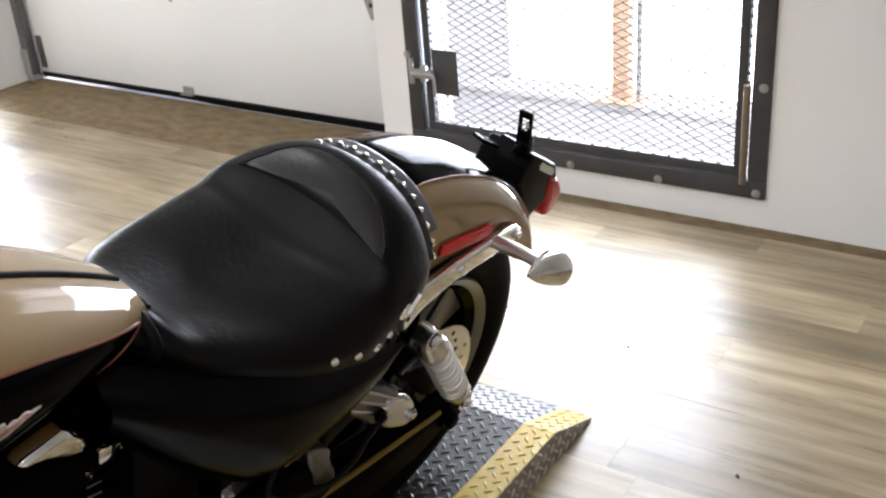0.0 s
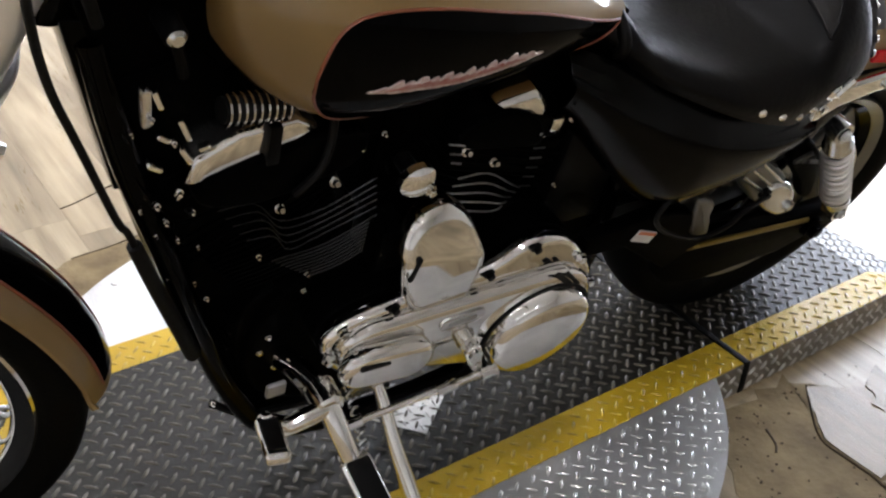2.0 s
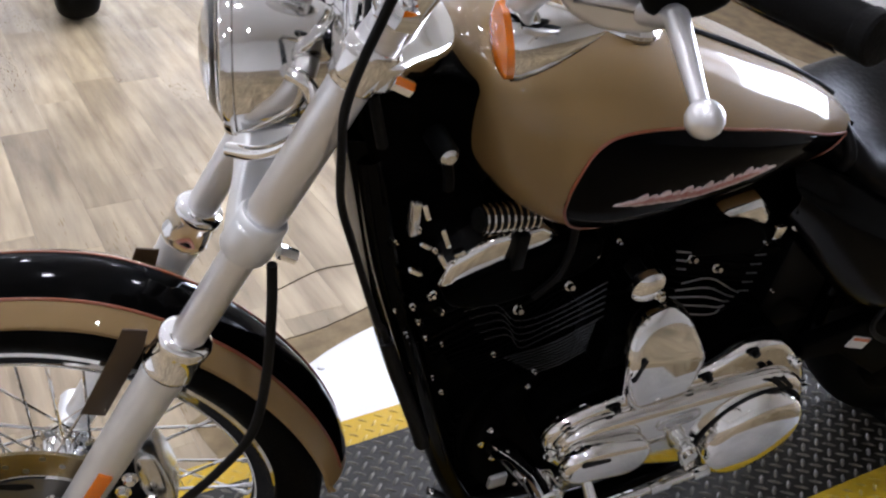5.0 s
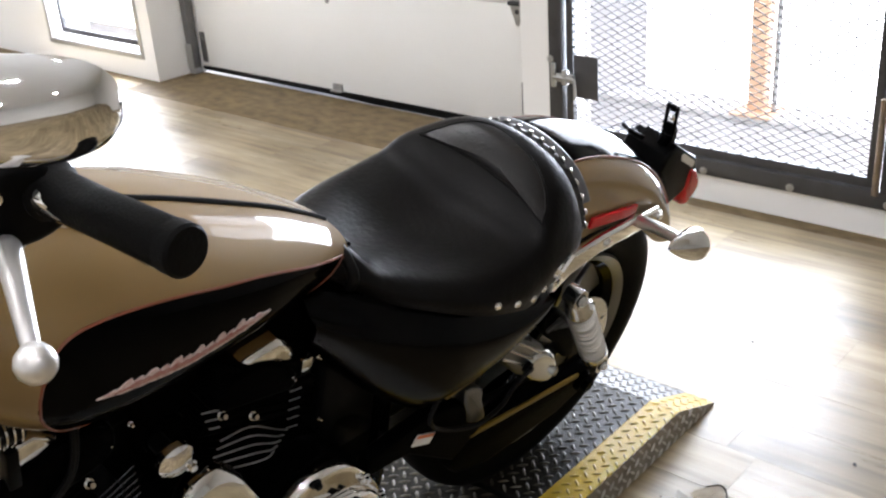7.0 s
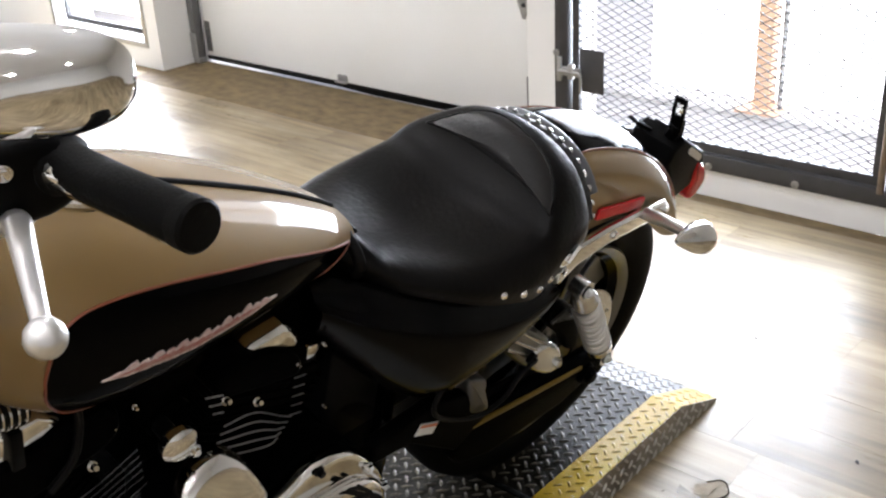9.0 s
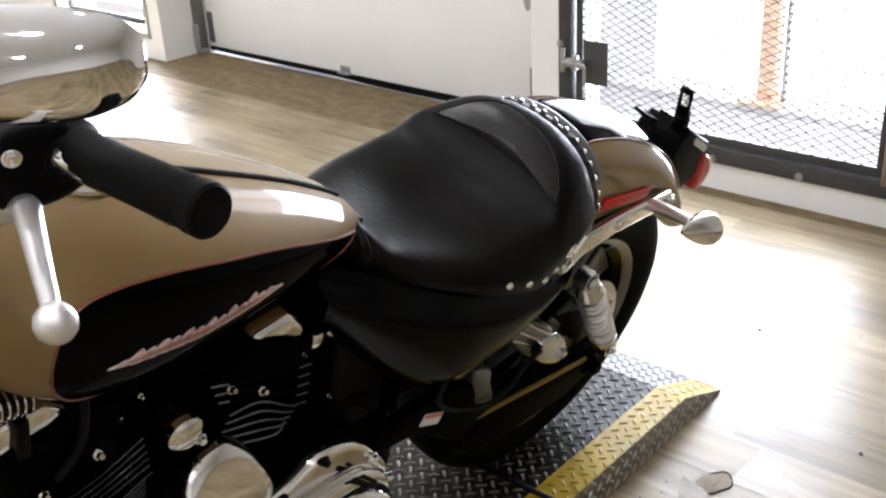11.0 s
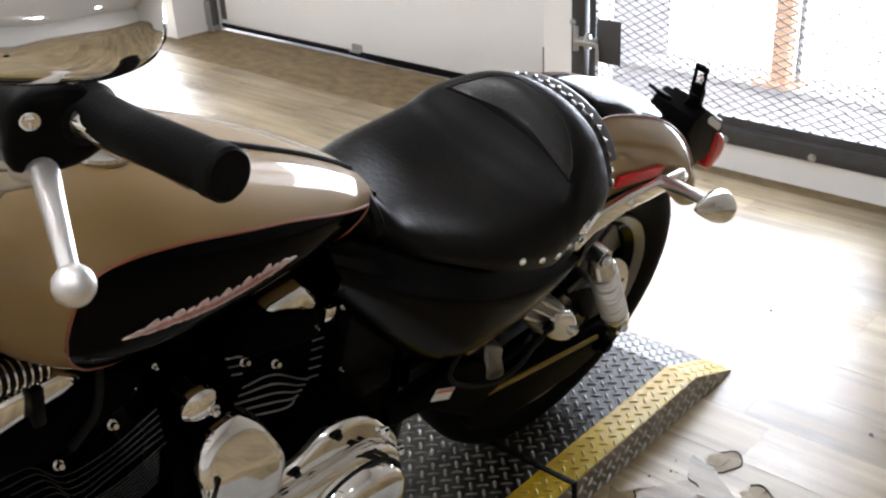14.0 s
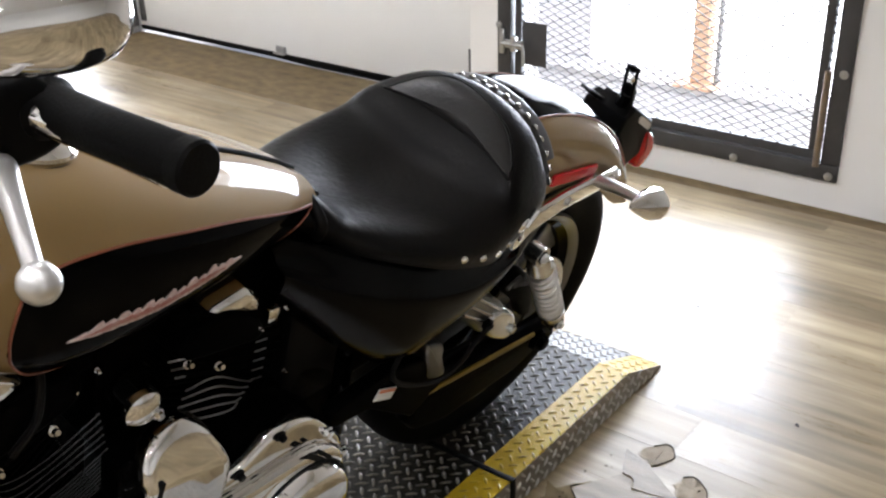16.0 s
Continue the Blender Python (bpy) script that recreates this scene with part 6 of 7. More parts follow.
def horn():
    bm = prism(smooth_outline([(0.658, 0.575), (0.662, 0.626), (0.690, 0.650), (0.738, 0.644), (0.770, 0.600), (0.783, 0.545), (0.765, 0.476), (0.690, 0.490)], 4), -0.166, -0.128, 0.014, 4)
    bmesh.ops.bisect_plane(bm, geom=bm.verts[:] + bm.edges[:] + bm.faces[:], plane_co=(0.72, 0, 0.585), plane_no=(0.25, 0, 1))
    for v in bm.verts:
        up = v.co.z - 0.585 + 0.25 * (v.co.x - 0.72)
        if up > 0 and v.co.y < -0.135:
            v.co.y += 0.42 * up
    h = part("horn_cover", bm, CHROME, bike, "creased chrome horn cover between the cylinders")
    part("slot", prism(hull((0.668, 0.570), 0.0035, (0.674, 0.605), 0.0035, 6), -0.1665, -0.15), RUBBER, h)
    part("bracket", box(0.64, 0.72, -0.127, -0.06, 0.55, 0.62, 0.004), BLACK_WRINKLE, h)


horn()


def small_engine_parts():
    c = part("choke_knob", lathe([(-0.140, 0.0), (-0.138, 0.015), (-0.131, 0.023), (-0.122, 0.0235), (-0.118, 0.020)], Matrix.Translation((0.668, 0, 0.706)), 24), CHROME, bike, "round chrome knob")
    part("knob_stem", lathe([(-0.1185, 0.019), (-0.112, 0.011), (-0.09, 0.011)], Matrix.Translation((0.668, 0, 0.706)), 20), PLASTIC, c, "black stem")
    part("cap_bolt", bolt((0.684, -0.134, 0.693), (0, -1, 0), 0.0055, 0.008), CHROME, c)
    # ribbed chrome sleeve above the front head
    sleeve = along((0.444, -0.086, 0.834), (0.516, -0.084, 0.822))
    rc = part("ribbed_cover", tube([sleeve @ Vector((0, 0, 0)), sleeve @ Vector((0, 0, 0.074))], 0.0135, 20), RUBBER, bike, "black sleeve with chrome ribs")
    for k in range(9):
        part("rib", lathe([(k * 0.0081 + 0.002, 0.0135), (k * 0.0081 + 0.0026, 0.0172), (k * 0.0081 + 0.0046, 0.0172), (k * 0.0081 + 0.0052, 0.0135)], sleeve, 20, "z"), CHROME, rc)
    part("plug_lead", tube([(0.545, -0.07, 0.812), (0.57, -0.085, 0.80), (0.56, -0.10, 0.74), (0.53, -0.10, 0.70)], 0.005, 8), RUBBER, bike, "black spark plug lead")
    ib = part("engine_bracket", box(0.366, 0.376, -0.090, -0.076, 0.832, 0.878, 0.003, m=None), ALU, bike, "cluster of chrome engine mount brackets")
    for p, q, w in (((0.378, -0.086, 0.876), (0.387, -0.088, 0.848), 0.0055), ((0.403, -0.086, 0.836), (0.416, -0.089, 0.800), 0.0065), ((0.372, -0.086, 0.784), (0.390, -0.089, 0.772), 0.0060), ((0.405, -0.086, 0.796), (0.419, -0.089, 0.768), 0.0050), ((0.384, -0.080, 0.812), (0.400, -0.082, 0.800), 0.0040), ((0.424, -0.084, 0.786), (0.440, -0.086, 0.792), 0.0040)):
        mm = along(p, q)
        part("bracket_arm", box(-w * 1.1, w * 1.1, -0.003, 0.003, 0.0, 0.75 * (Vector(q) - Vector(p)).length, 0.002, 2, mm), CHROME, ib)
    ig = part("ignition_switch", lathe([(-0.083, 0.0), (-0.083, 0.010), (-0.079, 0.012), (-0.04, 0.012)], Matrix.Translation((0.400, 0, 0.926)), 20), PLASTIC, bike, "round black ignition switch")
    part("switch_face", lathe([(-0.0865, 0.0), (-0.0865, 0.006), (-0.0832, 0.0095)], Matrix.Translation((0.400, 0, 0.926)), 20), ALU, ig, "bare metal switch face")
    part("switch_stem", tube([(0.402, -0.07, 0.918), (0.408, -0.072, 0.895), (0.412, -0.07, 0.872)], 0.006, 8), GRIP, ig)
    part("hose_clip", box(0.494, 0.508, -0.098, -0.078, 0.752, 0.806, 0.002), PLASTIC, bike, "black clip across the rocker cover")
    for x, z, r in ((0.375, 0.842, 0.006), (0.398, 0.805, 0.005), (0.405, 0.735, 0.007), (0.382, 0.722, 0.006), (0.392, 0.693, 0.005), (0.42, 0.70, 0.005), (0.405, 0.66, 0.004), (0.428, 0.64, 0.004)):
        part("fitting", joined(bolt((x, -0.088, z), (-0.3, -1, 0.4), r * 0.42, r * 1.4), tube([(x, -0.085, z), (x + 0.004, -0.07, z - 0.008)], r * 0.5, 8)), CHROME, bike, "small chrome fitting")
    rng = random.Random(9)
    for x, y, z in ((0.37, -0.07, 0.70), (0.385, -0.075, 0.66), (0.405, -0.078, 0.72), (0.42, -0.075, 0.62), (0.40, -0.07, 0.58), (0.43, -0.078, 0.565), (0.445, -0.08, 0.53), (0.565, -0.095, 0.545), (0.50, -0.092, 0.60), (0.365, -0.06, 0.80), (0.61, -0.09, 0.74), (0.635, -0.09, 0.755), (0.86, -0.1, 0.70), (0.90, -0.1, 0.715), (0.91, -0.105, 0.60), (0.47, -0.07, 0.27), (0.515, -0.07, 0.235)):
        part("frame_bolt", bolt((x, y, z), (rng.uniform(-0.3, 0.1), -1, rng.uniform(0, 0.5)), rng.uniform(0.0012, 0.0026), 0.006), CHROME, bike)
    part("carburettor", joined(lathe([(-0.06, 0.03), (0.03, 0.03)], Matrix.Translation((0.705, 0, 0.66)), 20), box(0.67, 0.74, -0.03, 0.09, 0.60, 0.70, 0.008)), BLACK_WRINKLE, bike, "black carburettor between the cylinders")
    for y in (-0.02, 0.02):
        part("pushrod_cover", tube([(0.64, 0.09 + y, 0.45), (0.56, 0.1 + y, 0.70)], 0.011, 12), CHROME, bike)
    part("oil_filter", lathe([(0.0, 0.0), (0.0, 0.034), (0.004, 0.038), (0.07, 0.038), (0.074, 0.03)], along((0.52, -0.0, 0.255), (0.60, 0, 0.27)), 28, "z"), BLACK_PAINT, bike, "black oil filter")
    part("oil_line", tube([(0.47, -0.06, 0.255), (0.52, -0.085, 0.235), (0.60, -0.09, 0.225), (0.75, -0.09, 0.19)], 0.006, 8), RUBBER, bike)



small_engine_parts()


def frame_tubes():
    # Two added black fillers keep the gaps behind the tubes dark.
    part("frame_gap_filler", prism([(0.355, 0.86), (0.44, 0.88), (0.50, 0.80), (0.50, 0.62), (0.56, 0.48), (0.56, 0.30), (0.51, 0.27), (0.455, 0.43), (0.41, 0.62)], -0.05, 0.05, 0.006), BLACK_WRINKLE, bike, "black filler behind the frame tubes")
    part("lower_gap_filler", prism([(0.47, 0.33), (0.60, 0.40), (0.70, 0.30), (0.70, 0.17), (0.56, 0.18), (0.49, 0.27)], -0.07, 0.07, 0.008), BLACK_WRINKLE, bike, "black filler low in front of the engine")
    for s in (-1, 1):
        part("frame_tube", tube([(0.338, s * 0.032, 0.90), (0.362, s * 0.05, 0.76), (0.402, s * 0.062, 0.61), (0.440, s * 0.07, 0.46), (0.487, s * 0.078, 0.31), (0.545, s * 0.085, 0.195), (0.64, s * 0.088, 0.150), (0.82, s * 0.09, 0.145), (1.00, s * 0.09, 0.20), (1.06, s * 0.09, 0.34), (1.05, s * 0.09, 0.55), (1.06, s * 0.09, 0.70)], 0.0165, 14), BLACK_PAINT, bike, "black frame tube")
        part("frame_rail", tube([(1.04, s * 0.085, 0.66), (1.20, s * 0.092, 0.635), (1.36, s * 0.098, 0.63), (1.45, s * 0.098, 0.64)], 0.014, 12), BLACK_PAINT, bike, "black rear frame rail")
    part("backbone", tube([(0.36, 0, 0.875), (0.55, 0, 0.84), (0.80, 0, 0.80), (1.05, 0, 0.70)], 0.026, 16), BLACK_PAINT, bike, "black frame backbone")
    part("neck_cover", prism([(0.315, 0.985), (0.36, 1.005), (0.42, 0.99), (0.455, 0.968), (0.475, 0.93), (0.48, 0.85), (0.40, 0.79), (0.345, 0.86)], -0.045, 0.045, 0.01), BLACK_WRINKLE, bike, "black cover over the steering neck")
    part("neck_gusset", prism([(0.31, 0.93), (0.36, 0.92), (0.45, 0.85), (0.40, 0.70), (0.355, 0.70)], -0.038, 0.038, 0.006), BLACK_PAINT, bike, "black steering neck gusset")
    # Two more added fillers block the bright floor between tank and engine.
    part("engine_gap_filler", box(0.66, 0.99, -0.052, 0.052, 0.56, 0.79, 0.012), BLACK_WRINKLE, bike, "black filler between tank and engine")
    part("tank_gap_filler", box(0.47, 0.68, -0.045, 0.06, 0.70, 0.83, 0.01), BLACK_WRINKLE, bike, "black filler under the fuel tank")
    part("battery_box", box(0.93, 1.20, -0.09, 0.09, 0.47, 0.70, 0.012), PLASTIC, bike, "black battery box")
    part("oil_tank", box(1.0, 1.16, 0.05, 0.14, 0.48, 0.68, 0.02), BLACK_PAINT, bike, "black oil tank")
    part("inner_fender", loft([[(1.22, -0.075, 0.44), (1.20, 0, 0.44), (1.22, 0.075, 0.44)], [(1.225, -0.075, 0.55), (1.21, 0, 0.55), (1.225, 0.075, 0.55)], [(1.27, -0.075, 0.66), (1.26, 0, 0.665), (1.27, 0.075, 0.66)], [(1.36, -0.08, 0.74), (1.35, 0, 0.75), (1.36, 0.08, 0.74)]], 4, 3, thick=0.003), PLASTIC, bike, "black inner fender")
    part("gearbox", prism(smooth_outline([(0.93, 0.30), (1.00, 0.30), (1.02, 0.40), (1.05, 0.50), (0.95, 0.55)], 4), -0.09, 0.1, 0.01), BLACK_WRINKLE, bike, "black gearbox housing")
    for s in (1,):
        part("exhaust_pipe", tube([(0.52, 0.06, 0.66), (0.50, 0.11, 0.60), (0.52, 0.16, 0.42), (0.58, 0.19, 0.30), (0.85, 0.19, 0.27), (1.25, 0.18, 0.30), (1.75, 0.18, 0.36)], 0.026, 16), CHROME, bike, "chrome exhaust pipe")


frame_tubes()


def controls():
    b = part("control_bracket", joined(lathe([(-0.206, 0.0), (-0.206, 0.018), (-0.202, 0.0215), (-0.168, 0.0215), (-0.165, 0.017)], Matrix.Translation((0.566, 0, 0.400)), 24),
                                       tube([(0.548, -0.085, 0.372), (0.556, -0.13, 0.390), (0.565, -0.18, 0.401)], 0.018, 14)), CHROME, bike, "chrome forward control bracket")
    part("foot_peg_arm", joined(tube([(0.566, -0.190, 0.402), (0.571, -0.222, 0.378), (0.580, -0.252, 0.346)], 0.0165, 14, taper=0.0130), tube([(0.569, -0.25, 0.349), (0.600, -0.25, 0.334)], 0.008, 12)), CHROME, b)
    m = along((0.585, -0.250, 0.340), (0.592, -0.335, 0.312))
    pg = part("foot_peg", box(-0.0225, 0.0225, -0.011, 0.011, 0.0, 0.090, 0.009, 3, m), CHROME, b, "chrome foot peg with a black rubber pad")
    for lo, hi in ((0.004, 0.0135), (-0.0135, -0.004)):
        part("peg_rubber", box(-0.0175, 0.0175, lo, hi, 0.006, 0.083, 0.004, 2, m), GRIP, pg)
    part("bracket_plate", box(0.505, 0.532, -0.150, -0.142, 0.375, 0.400, 0.003), GALV, b)
    lv = part("shift_lever", joined(tube([(0.566, -0.198, 0.398), (0.536, -0.203, 0.397), (0.507, -0.204, 0.393), (0.490, -0.205, 0.406), (0.476, -0.206, 0.430)], 0.0140, 14, taper=0.0100), ball(0.475, -0.206, 0.432, 0.0105, 12)), CHROME, bike, "curved chrome shift lever with a rubber toe peg")
    m = along((0.476, -0.206, 0.430), (0.458, -0.282, 0.462))
    part("toe_peg", box(-0.0155, 0.0155, -0.009, 0.009, 0.0, 0.078, 0.007, 3, m), CHROME, lv)
    for lo, hi in ((-0.0115, -0.003), (0.003, 0.0115)):
        part("toe_rubber", box(-0.0115, 0.0115, lo, hi, 0.010, 0.068, 0.004, 2, m), GRIP, lv, "black rubber toe pad")
    part("shift_rod", joined(tube([(0.600, -0.205, 0.338), (0.822, -0.208, 0.352)], 0.0050, 10), tube([(0.595, -0.205, 0.3376), (0.620, -0.205, 0.3392)], 0.0080, 8), tube([(0.735, -0.207, 0.3465), (0.765, -0.2072, 0.3484)], 0.0082, 8), tube([(0.805, -0.208, 0.351), (0.83, -0.208, 0.3525)], 0.0085, 8)), CHROME, bike, "chrome shift linkage rod")
    st = part("side_stand", joined(tube([(0.712, -0.105, 0.240), (0.715, -0.13, 0.216), (0.718, -0.18, 0.168), (0.730, -0.255, 0.0945)], 0.0085, 12, taper=0.0150)), CHROME, bike, "chrome side stand leg")
    part("stand_foot", box(0.700, 0.762, -0.276, -0.248, 0.0855, 0.0945, 0.003, m=Matrix.Translation((0.731, -0.262, 0.090)) @ Matrix.Rotation(radians(-18), 4, "X") @ Matrix.Translation((-0.731, 0.262, -0.090))), CHROME, st)
    part("stand_spring", tube([Vector((0.66 + 0.006 * math.cos(a * 0.9), -0.105 - a * 0.0014, 0.262 - a * 0.0011 + 0.006 * math.sin(a * 0.9))) for a in range(0, 60)], 0.0022, 6, 1), ALU, st)
    part("stand_bracket", box(0.66, 0.725, -0.115, -0.075, 0.225, 0.285, 0.006), ALU, st)


controls()


# ---------------------------------------------------------------- another motorcycle parked further back
def parked_motorcycle():
    b = thing("parked_motorcycle", pose(0.47, 3.92, 0, 0, 0, 86), "front wheel and fork of a parked black motorcycle", "motorcycle")
    m = Matrix.Translation((0, 0, 0.335))
    w = part("front_wheel", lathe([(-0.05, 0.20), (-0.055, 0.215), (-0.03, 0.2), (0.03, 0.2), (0.055, 0.215), (0.05, 0.20), (0.02, 0.18), (-0.02, 0.18)], None, 48, "y", True), CHROME, b, "", m)
    tyre(0.335, 0.18, 0.21, "tyre", w, None)
    part("hub", lathe([(-0.07, 0.0), (-0.07, 0.05), (0.07, 0.05), (0.07, 0.0)], None, 24), ALU, w)
    for k in range(9):
        a = 2 * math.pi * k / 9
        part("spoke", tube([(0.04 * math.cos(a), 0, 0.04 * math.sin(a)), (0.19 * math.cos(a), 0, 0.19 * math.sin(a))], 0.012, 8), ALU, w)
    for s in (-1, 1):
        part("fork_leg", tube([(0, s * 0.12, 0.335), (0.26, s * 0.12, 0.85)], 0.026, 16), BLACK_PAINT, b)
    part("fender", loft(fender_rows([(-0.2, 0, 0.66), (0, 0, 0.71), (0.2, 0, 0.66), (0.33, 0, 0.52)], 0.1, 0.08, 0.04, [(0, 0.05), (0.5, 0.08), (1, 0.05)], 4, (0, 0, 0.335)), 1, 3, thick=0.003), BLACK_PAINT, b)
    part("headlight", lathe([(-0.1, 0.0), (-0.09, 0.05), (-0.03, 0.085), (0.03, 0.09), (0.035, 0.0)], along((0.24, 0, 0.93), (0, 0, 0.9)), 28, "z"), CHROME, b)
    part("frame", tube([(0.28, 0, 0.85), (0.40, 0, 0.5), (0.55, 0, 0.25), (1.1, 0, 0.22), (1.5, 0, 0.34)], 0.05, 12), BLACK_PAINT, b)
    part("tank", loft([[(0.35, -0.05, 0.85), (0.35, 0, 0.9), (0.35, 0.05, 0.85)], [(0.6, -0.14, 0.8), (0.6, 0, 0.95), (0.6, 0.14, 0.8)], [(0.95, -0.08, 0.76), (0.95, 0, 0.82), (0.95, 0.08, 0.76)]], 5, 5, thick=0.01), BLACK_PAINT, b)
    part("rear_tyre", lathe([(-0.08, 0.2), (-0.09, 0.27), (-0.05, 0.325), (0, 0.335), (0.05, 0.325), (0.09, 0.27), (0.08, 0.2)], None, 48, "y", True), TYRE, b, "", Matrix.Translation((1.55, 0, 0.335)))


parked_motorcycle()


# ---------------------------------------------------------------- floor
def sheet(outline, z, lift, rng, curl=0.0, rough=0.006):
    """A thin torn piece lying on the floor, ragged at its rim; curl raises the rim on one side."""
    ring = []
    n = len(outline)
    for i in range(n):
        a, b = Vector(outline[i]), Vector(outline[(i + 1) % n])
        for k in range(7):
            p = a.lerp(b, k / 7)
            ring.append(p + Vector((rng.uniform(-rough, rough), rng.uniform(-rough, rough))))
    c = sum(ring, Vector((0, 0))) / len(ring)
    bm = bmesh.new()
    rows = []
    for f in (1.0, 0.97, 0.8, 0.5):
        rows.append([bm.verts.new((c.x + (p.x - c.x) * f, c.y + (p.y - c.y) * f, z + lift + (curl * max(0.0, (p - c).y / 0.1) ** 2 * f ** 4 if curl else 0.0))) for p in ring])
    low = [bm.verts.new((v.co.x, v.co.y, max(z, v.co.z - 0.0022))) for v in rows[0]]
    for u, v in zip([low] + rows, rows):
        for j in range(len(u)):
            bm.faces.new((u[j], u[(j + 1) % len(u)], v[(j + 1) % len(v)], v[j]))
    bm.faces.new(rows[-1])
    return bm


def damage():
    rng = random.Random(12)
    solid("bare_patch", sheet([(1.06, -0.30), (1.20, -0.03), (1.42, -0.02), (1.48, -0.08), (1.50, -0.16), (1.50, -0.27), (1.44, -0.36), (1.24, -0.52)], 0.0003, 0.0009, rng, rough=0.012), CONCRETE,
          "bare brown subfloor where the vinyl is torn away", "floor patch", "structure")
    flap = thing("vinyl_flap", pose(0, 0, 0), "cracked flap of torn wood-look vinyl beside the ramp", "floor scrap")
    for out, lift, curl in (([(1.434, -0.062), (1.534, -0.122), (1.528, -0.150), (1.510, -0.142), (1.500, -0.160), (1.512, -0.215), (1.490, -0.288), (1.352, -0.291), (1.350, -0.173)], 0.0030, 0.0008),
                            ([(1.614, -0.090), (1.592, -0.149), (1.524, -0.257), (1.514, -0.212), (1.504, -0.160), (1.534, -0.150), (1.540, -0.120)], 0.0036, 0.001),
                            ([(1.353, -0.297), (1.480, -0.296), (1.450, -0.36), (1.405, -0.426), (1.346, -0.405), (1.336, -0.341)], 0.0024, 0.0)):
        part("torn_piece", sheet(out, 0.0012, lift, rng, curl, 0.0022), TORN, flap)
    solid("vinyl_strip", sheet([(1.17, -0.33), (1.24, -0.27), (1.26, -0.42), (1.19, -0.47)], 0.0012, 0.0022, rng, 0.001, 0.003), TORN, "torn corner of vinyl floor", "floor scrap")
    for x, y, r in ((1.636, -0.148, 0.030), (1.566, -0.258, 0.034)):
        solid("worn_hole", sheet([(x + r * 1.25 * math.cos(a) * (1 + 0.22 * math.sin(3 * a + x * 40)), y + r * math.sin(a) * (1 + 0.25 * math.cos(2 * a + y * 30))) for a in (2 * math.pi * k / 9 for k in range(9))], 0.0003, 0.0006, rng, rough=0.005), WORN_THROUGH,
              "round hole worn through the vinyl floor", "floor patch", "structure")
        rim = [(x + r * 1.28 * math.cos(a) * (1 + 0.2 * math.sin(3 * a + x * 40)), y + r * 1.04 * math.sin(a) * (1 + 0.22 * math.cos(2 * a + y * 30)), 0.0012) for a in (3.5 + 3.6 * k / 9 for k in range(10))]
        solid("torn_edge", tube(rim, 0.0015, 6, 3), DIRT, "dark torn rim of a hole in the vinyl", "floor scrap", group="torn edges")
    for line in ([(1.444, -0.058), (1.392, -0.112), (1.346, -0.172), (1.345, -0.235), (1.346, -0.292), (1.330, -0.345)], [(1.28, -0.10), (1.265, -0.135), (1.248, -0.15)]):
        solid("torn_edge", tube([(x, y, 0.0012) for x, y in line], 0.0021, 6, 5), DIRT, "dark crack along a tear in the vinyl", "floor scrap", group="torn edges")
    grit = []
    for k in range(150):
        x, y = rng.uniform(1.12, 1.58), rng.uniform(-0.46, -0.05)
        r = rng.uniform(0.0008, 0.0024)
        grit.append(sheet([(x + r * 1.4, y), (x, y + r), (x - r, y), (x, y - r)], 0.0012, 0.0012, rng, rough=0.0006))
    solid("grit", joined(*grit), DIRT, "dark grit scattered over the torn floor", "debris", "stuff")
    for x, y in ((2.256, 0.05), (2.3, 0.42), (1.9, -0.35)):
        solid("chip", sheet([(x, y), (x + 0.009, y + 0.003), (x + 0.011, y + 0.009), (x + 0.002, y + 0.008)], 0.0002, 0.0014, rng, rough=0.001), RUBBER, "tiny dark chip on the vinyl floor", "debris", group="floor chips")


damage()


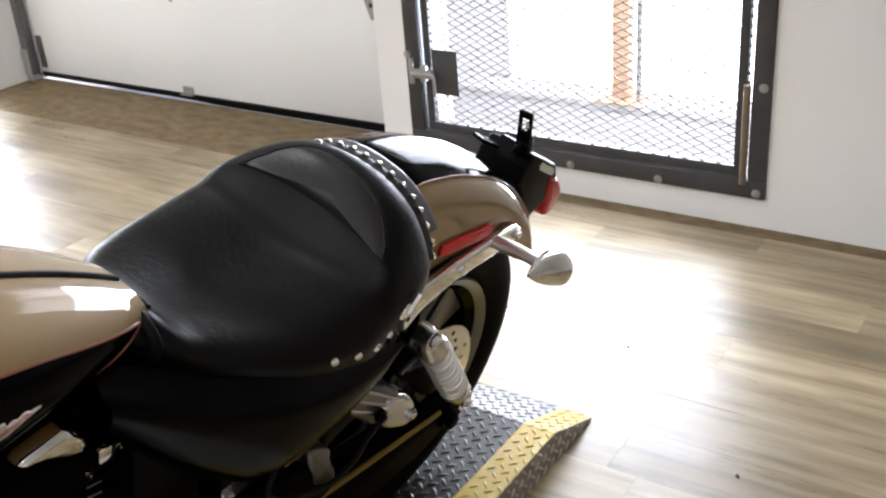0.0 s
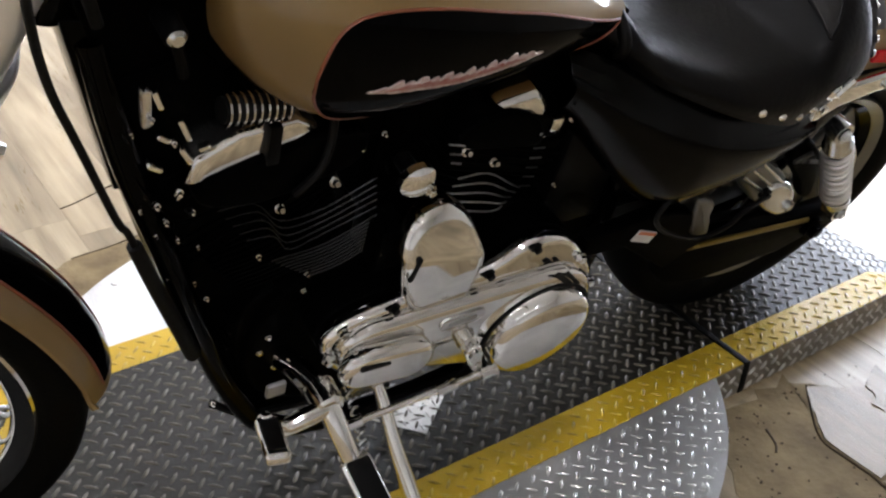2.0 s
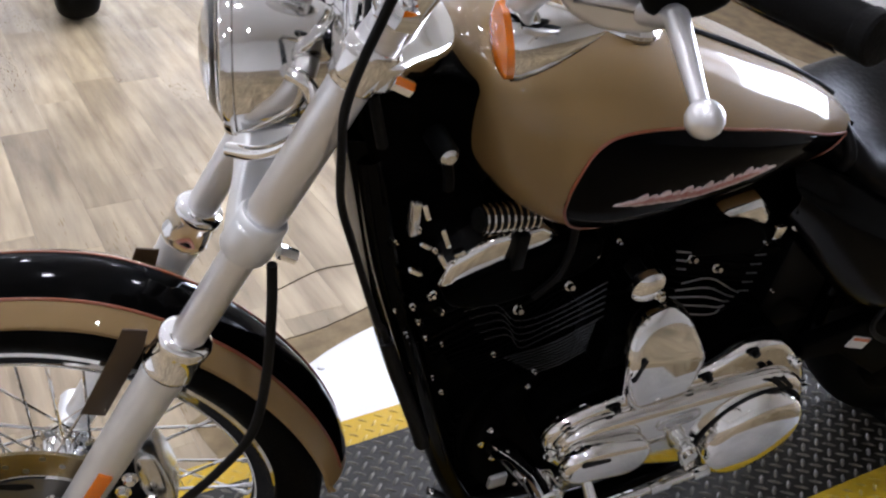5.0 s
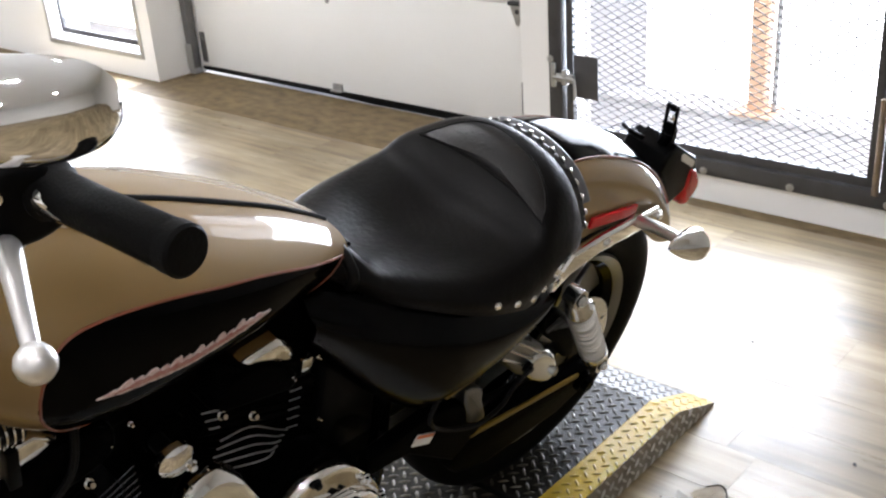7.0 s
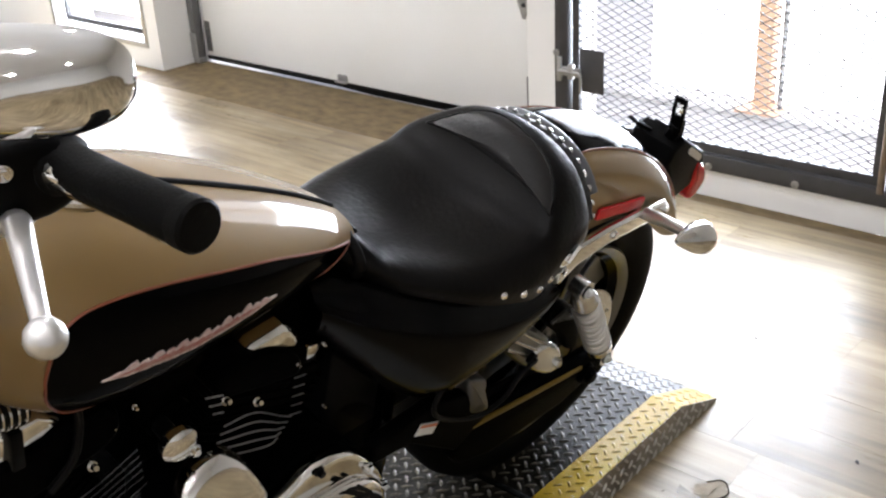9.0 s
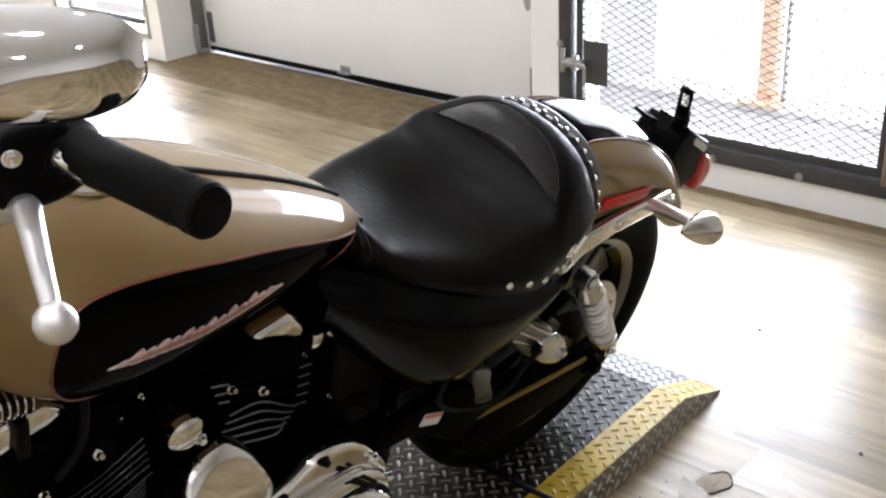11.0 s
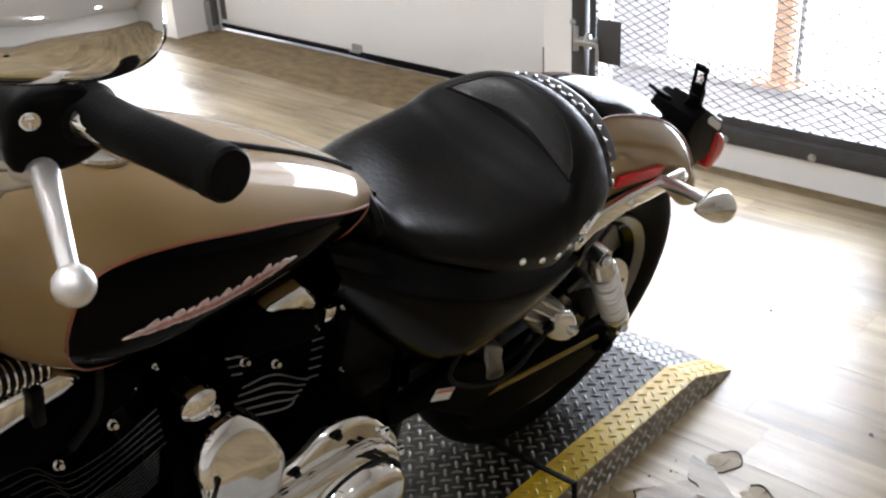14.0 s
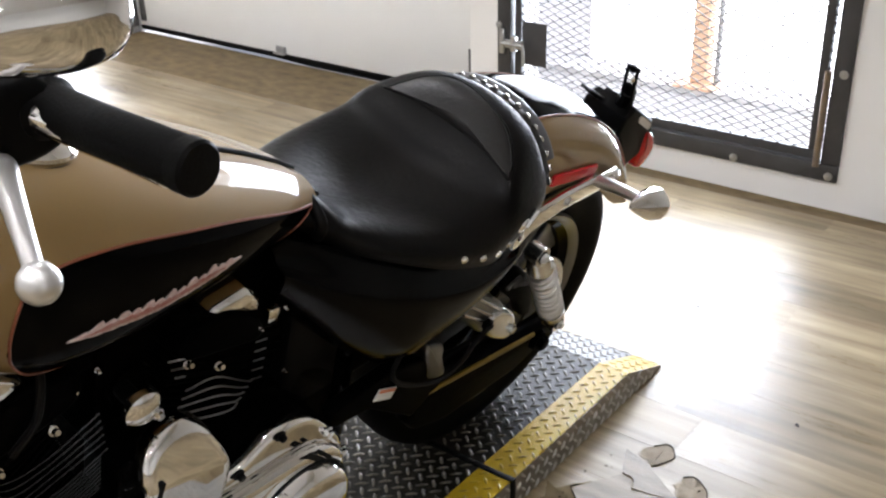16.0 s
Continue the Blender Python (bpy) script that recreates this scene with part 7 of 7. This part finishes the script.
def worn_rim():
    """Dirty worn floor along the far rim of the turntable, with the torn lip of the vinyl round it."""
    rng = random.Random(31)
    cx, cy, r = DISC
    ring = [(cx + (r - 0.03) * math.cos(a), cy + (r - 0.03) * math.sin(a)) for a in (radians(158 - 12 * k) for k in range(8))]
    lip = [(1.02, 1.06), (0.90, 1.12), (0.78, 1.14), (0.695, 1.12), (0.607, 1.091), (0.512, 1.066), (0.40, 1.06), (0.27, 0.99), (0.15, 0.86)]
    solid("bare_patch", sheet(ring + lip, 0.0003, 0.0007, rng, rough=0.006), CONCRETE, "dirty worn floor beside the round turntable", "floor patch", "structure")
    for line in (lip[1:7], [(0.44, 1.27), (0.48, 1.28), (0.598, 1.325), (0.70, 1.315), (0.768, 1.372), (0.85, 1.38)]):
        solid("torn_edge", tube([(x + rng.uniform(-0.006, 0.006), y + rng.uniform(-0.004, 0.004), 0.001) for x, y in line], 0.0016, 6, 5), DIRT, "dark crack along a tear in the vinyl", "floor scrap", group="torn edges")


worn_rim()


def floor():
    x0, y0, y1, _ = ROOM
    f = solid("floor", box(x0, WX + 0.262, y0, y1, -0.12, -0.0045), CONCRETE, "wood-look vinyl plank floor with worn and torn spots", "floor", "structure", smooth=False)
    rng = random.Random(4)
    shared = {}

    def plank(la, wa, material):
        key = (round(la, 2), round(wa, 3), material.name)
        if key not in shared:
            b = box(0.0001, wa - 0.0001, 0.0001, round(la, 2) - 0.0001, -0.0045, 0.0, 0.0002, 1)
            me = bpy.data.meshes.new("plank")
            b.to_mesh(me)
            b.free()
            me.materials.append(material)
            shared[key] = me
        return shared[key]

    def course(x, pw, pl, ya, yb, material):
        y = ya - round(rng.uniform(0, pl), 2)
        while y < yb - 0.03:
            a, b = max(y, ya), min(y + pl, yb)
            if b - a > 0.03:
                ob = new("plank", plank(b - a, pw, material))
                ob.location, ob.parent = (x, a, rng.uniform(-0.0002, 0.0002)), f
            y += pl
    course(2.9925, 0.0615, 2.4, y0, 1.37, OLD_BOARD)
    course(2.8745, 0.215, 2.4, 1.372, 3.81, OLD_BOARD)
    course(3.090, 0.219, 2.4, 1.372, 3.748, OLD_BOARD)
    course(2.9925, 0.0615, 2.4, 3.812, y1, OLD_BOARD)
    course(2.8745, 0.1175, 0.91, y0, 1.371, PLANK)
    course(2.8745, 0.1175, 0.91, 3.811, y1, PLANK)
    pw, x = 0.152, 2.874
    while x > x0:
        x -= pw
        if x < -2.5:
            pw = 0.6
        course(max(x, x0), pw if x > x0 else x + pw - x0, 0.91 if pw < 0.5 else 3.0, y0, y1, PLANK)


floor()
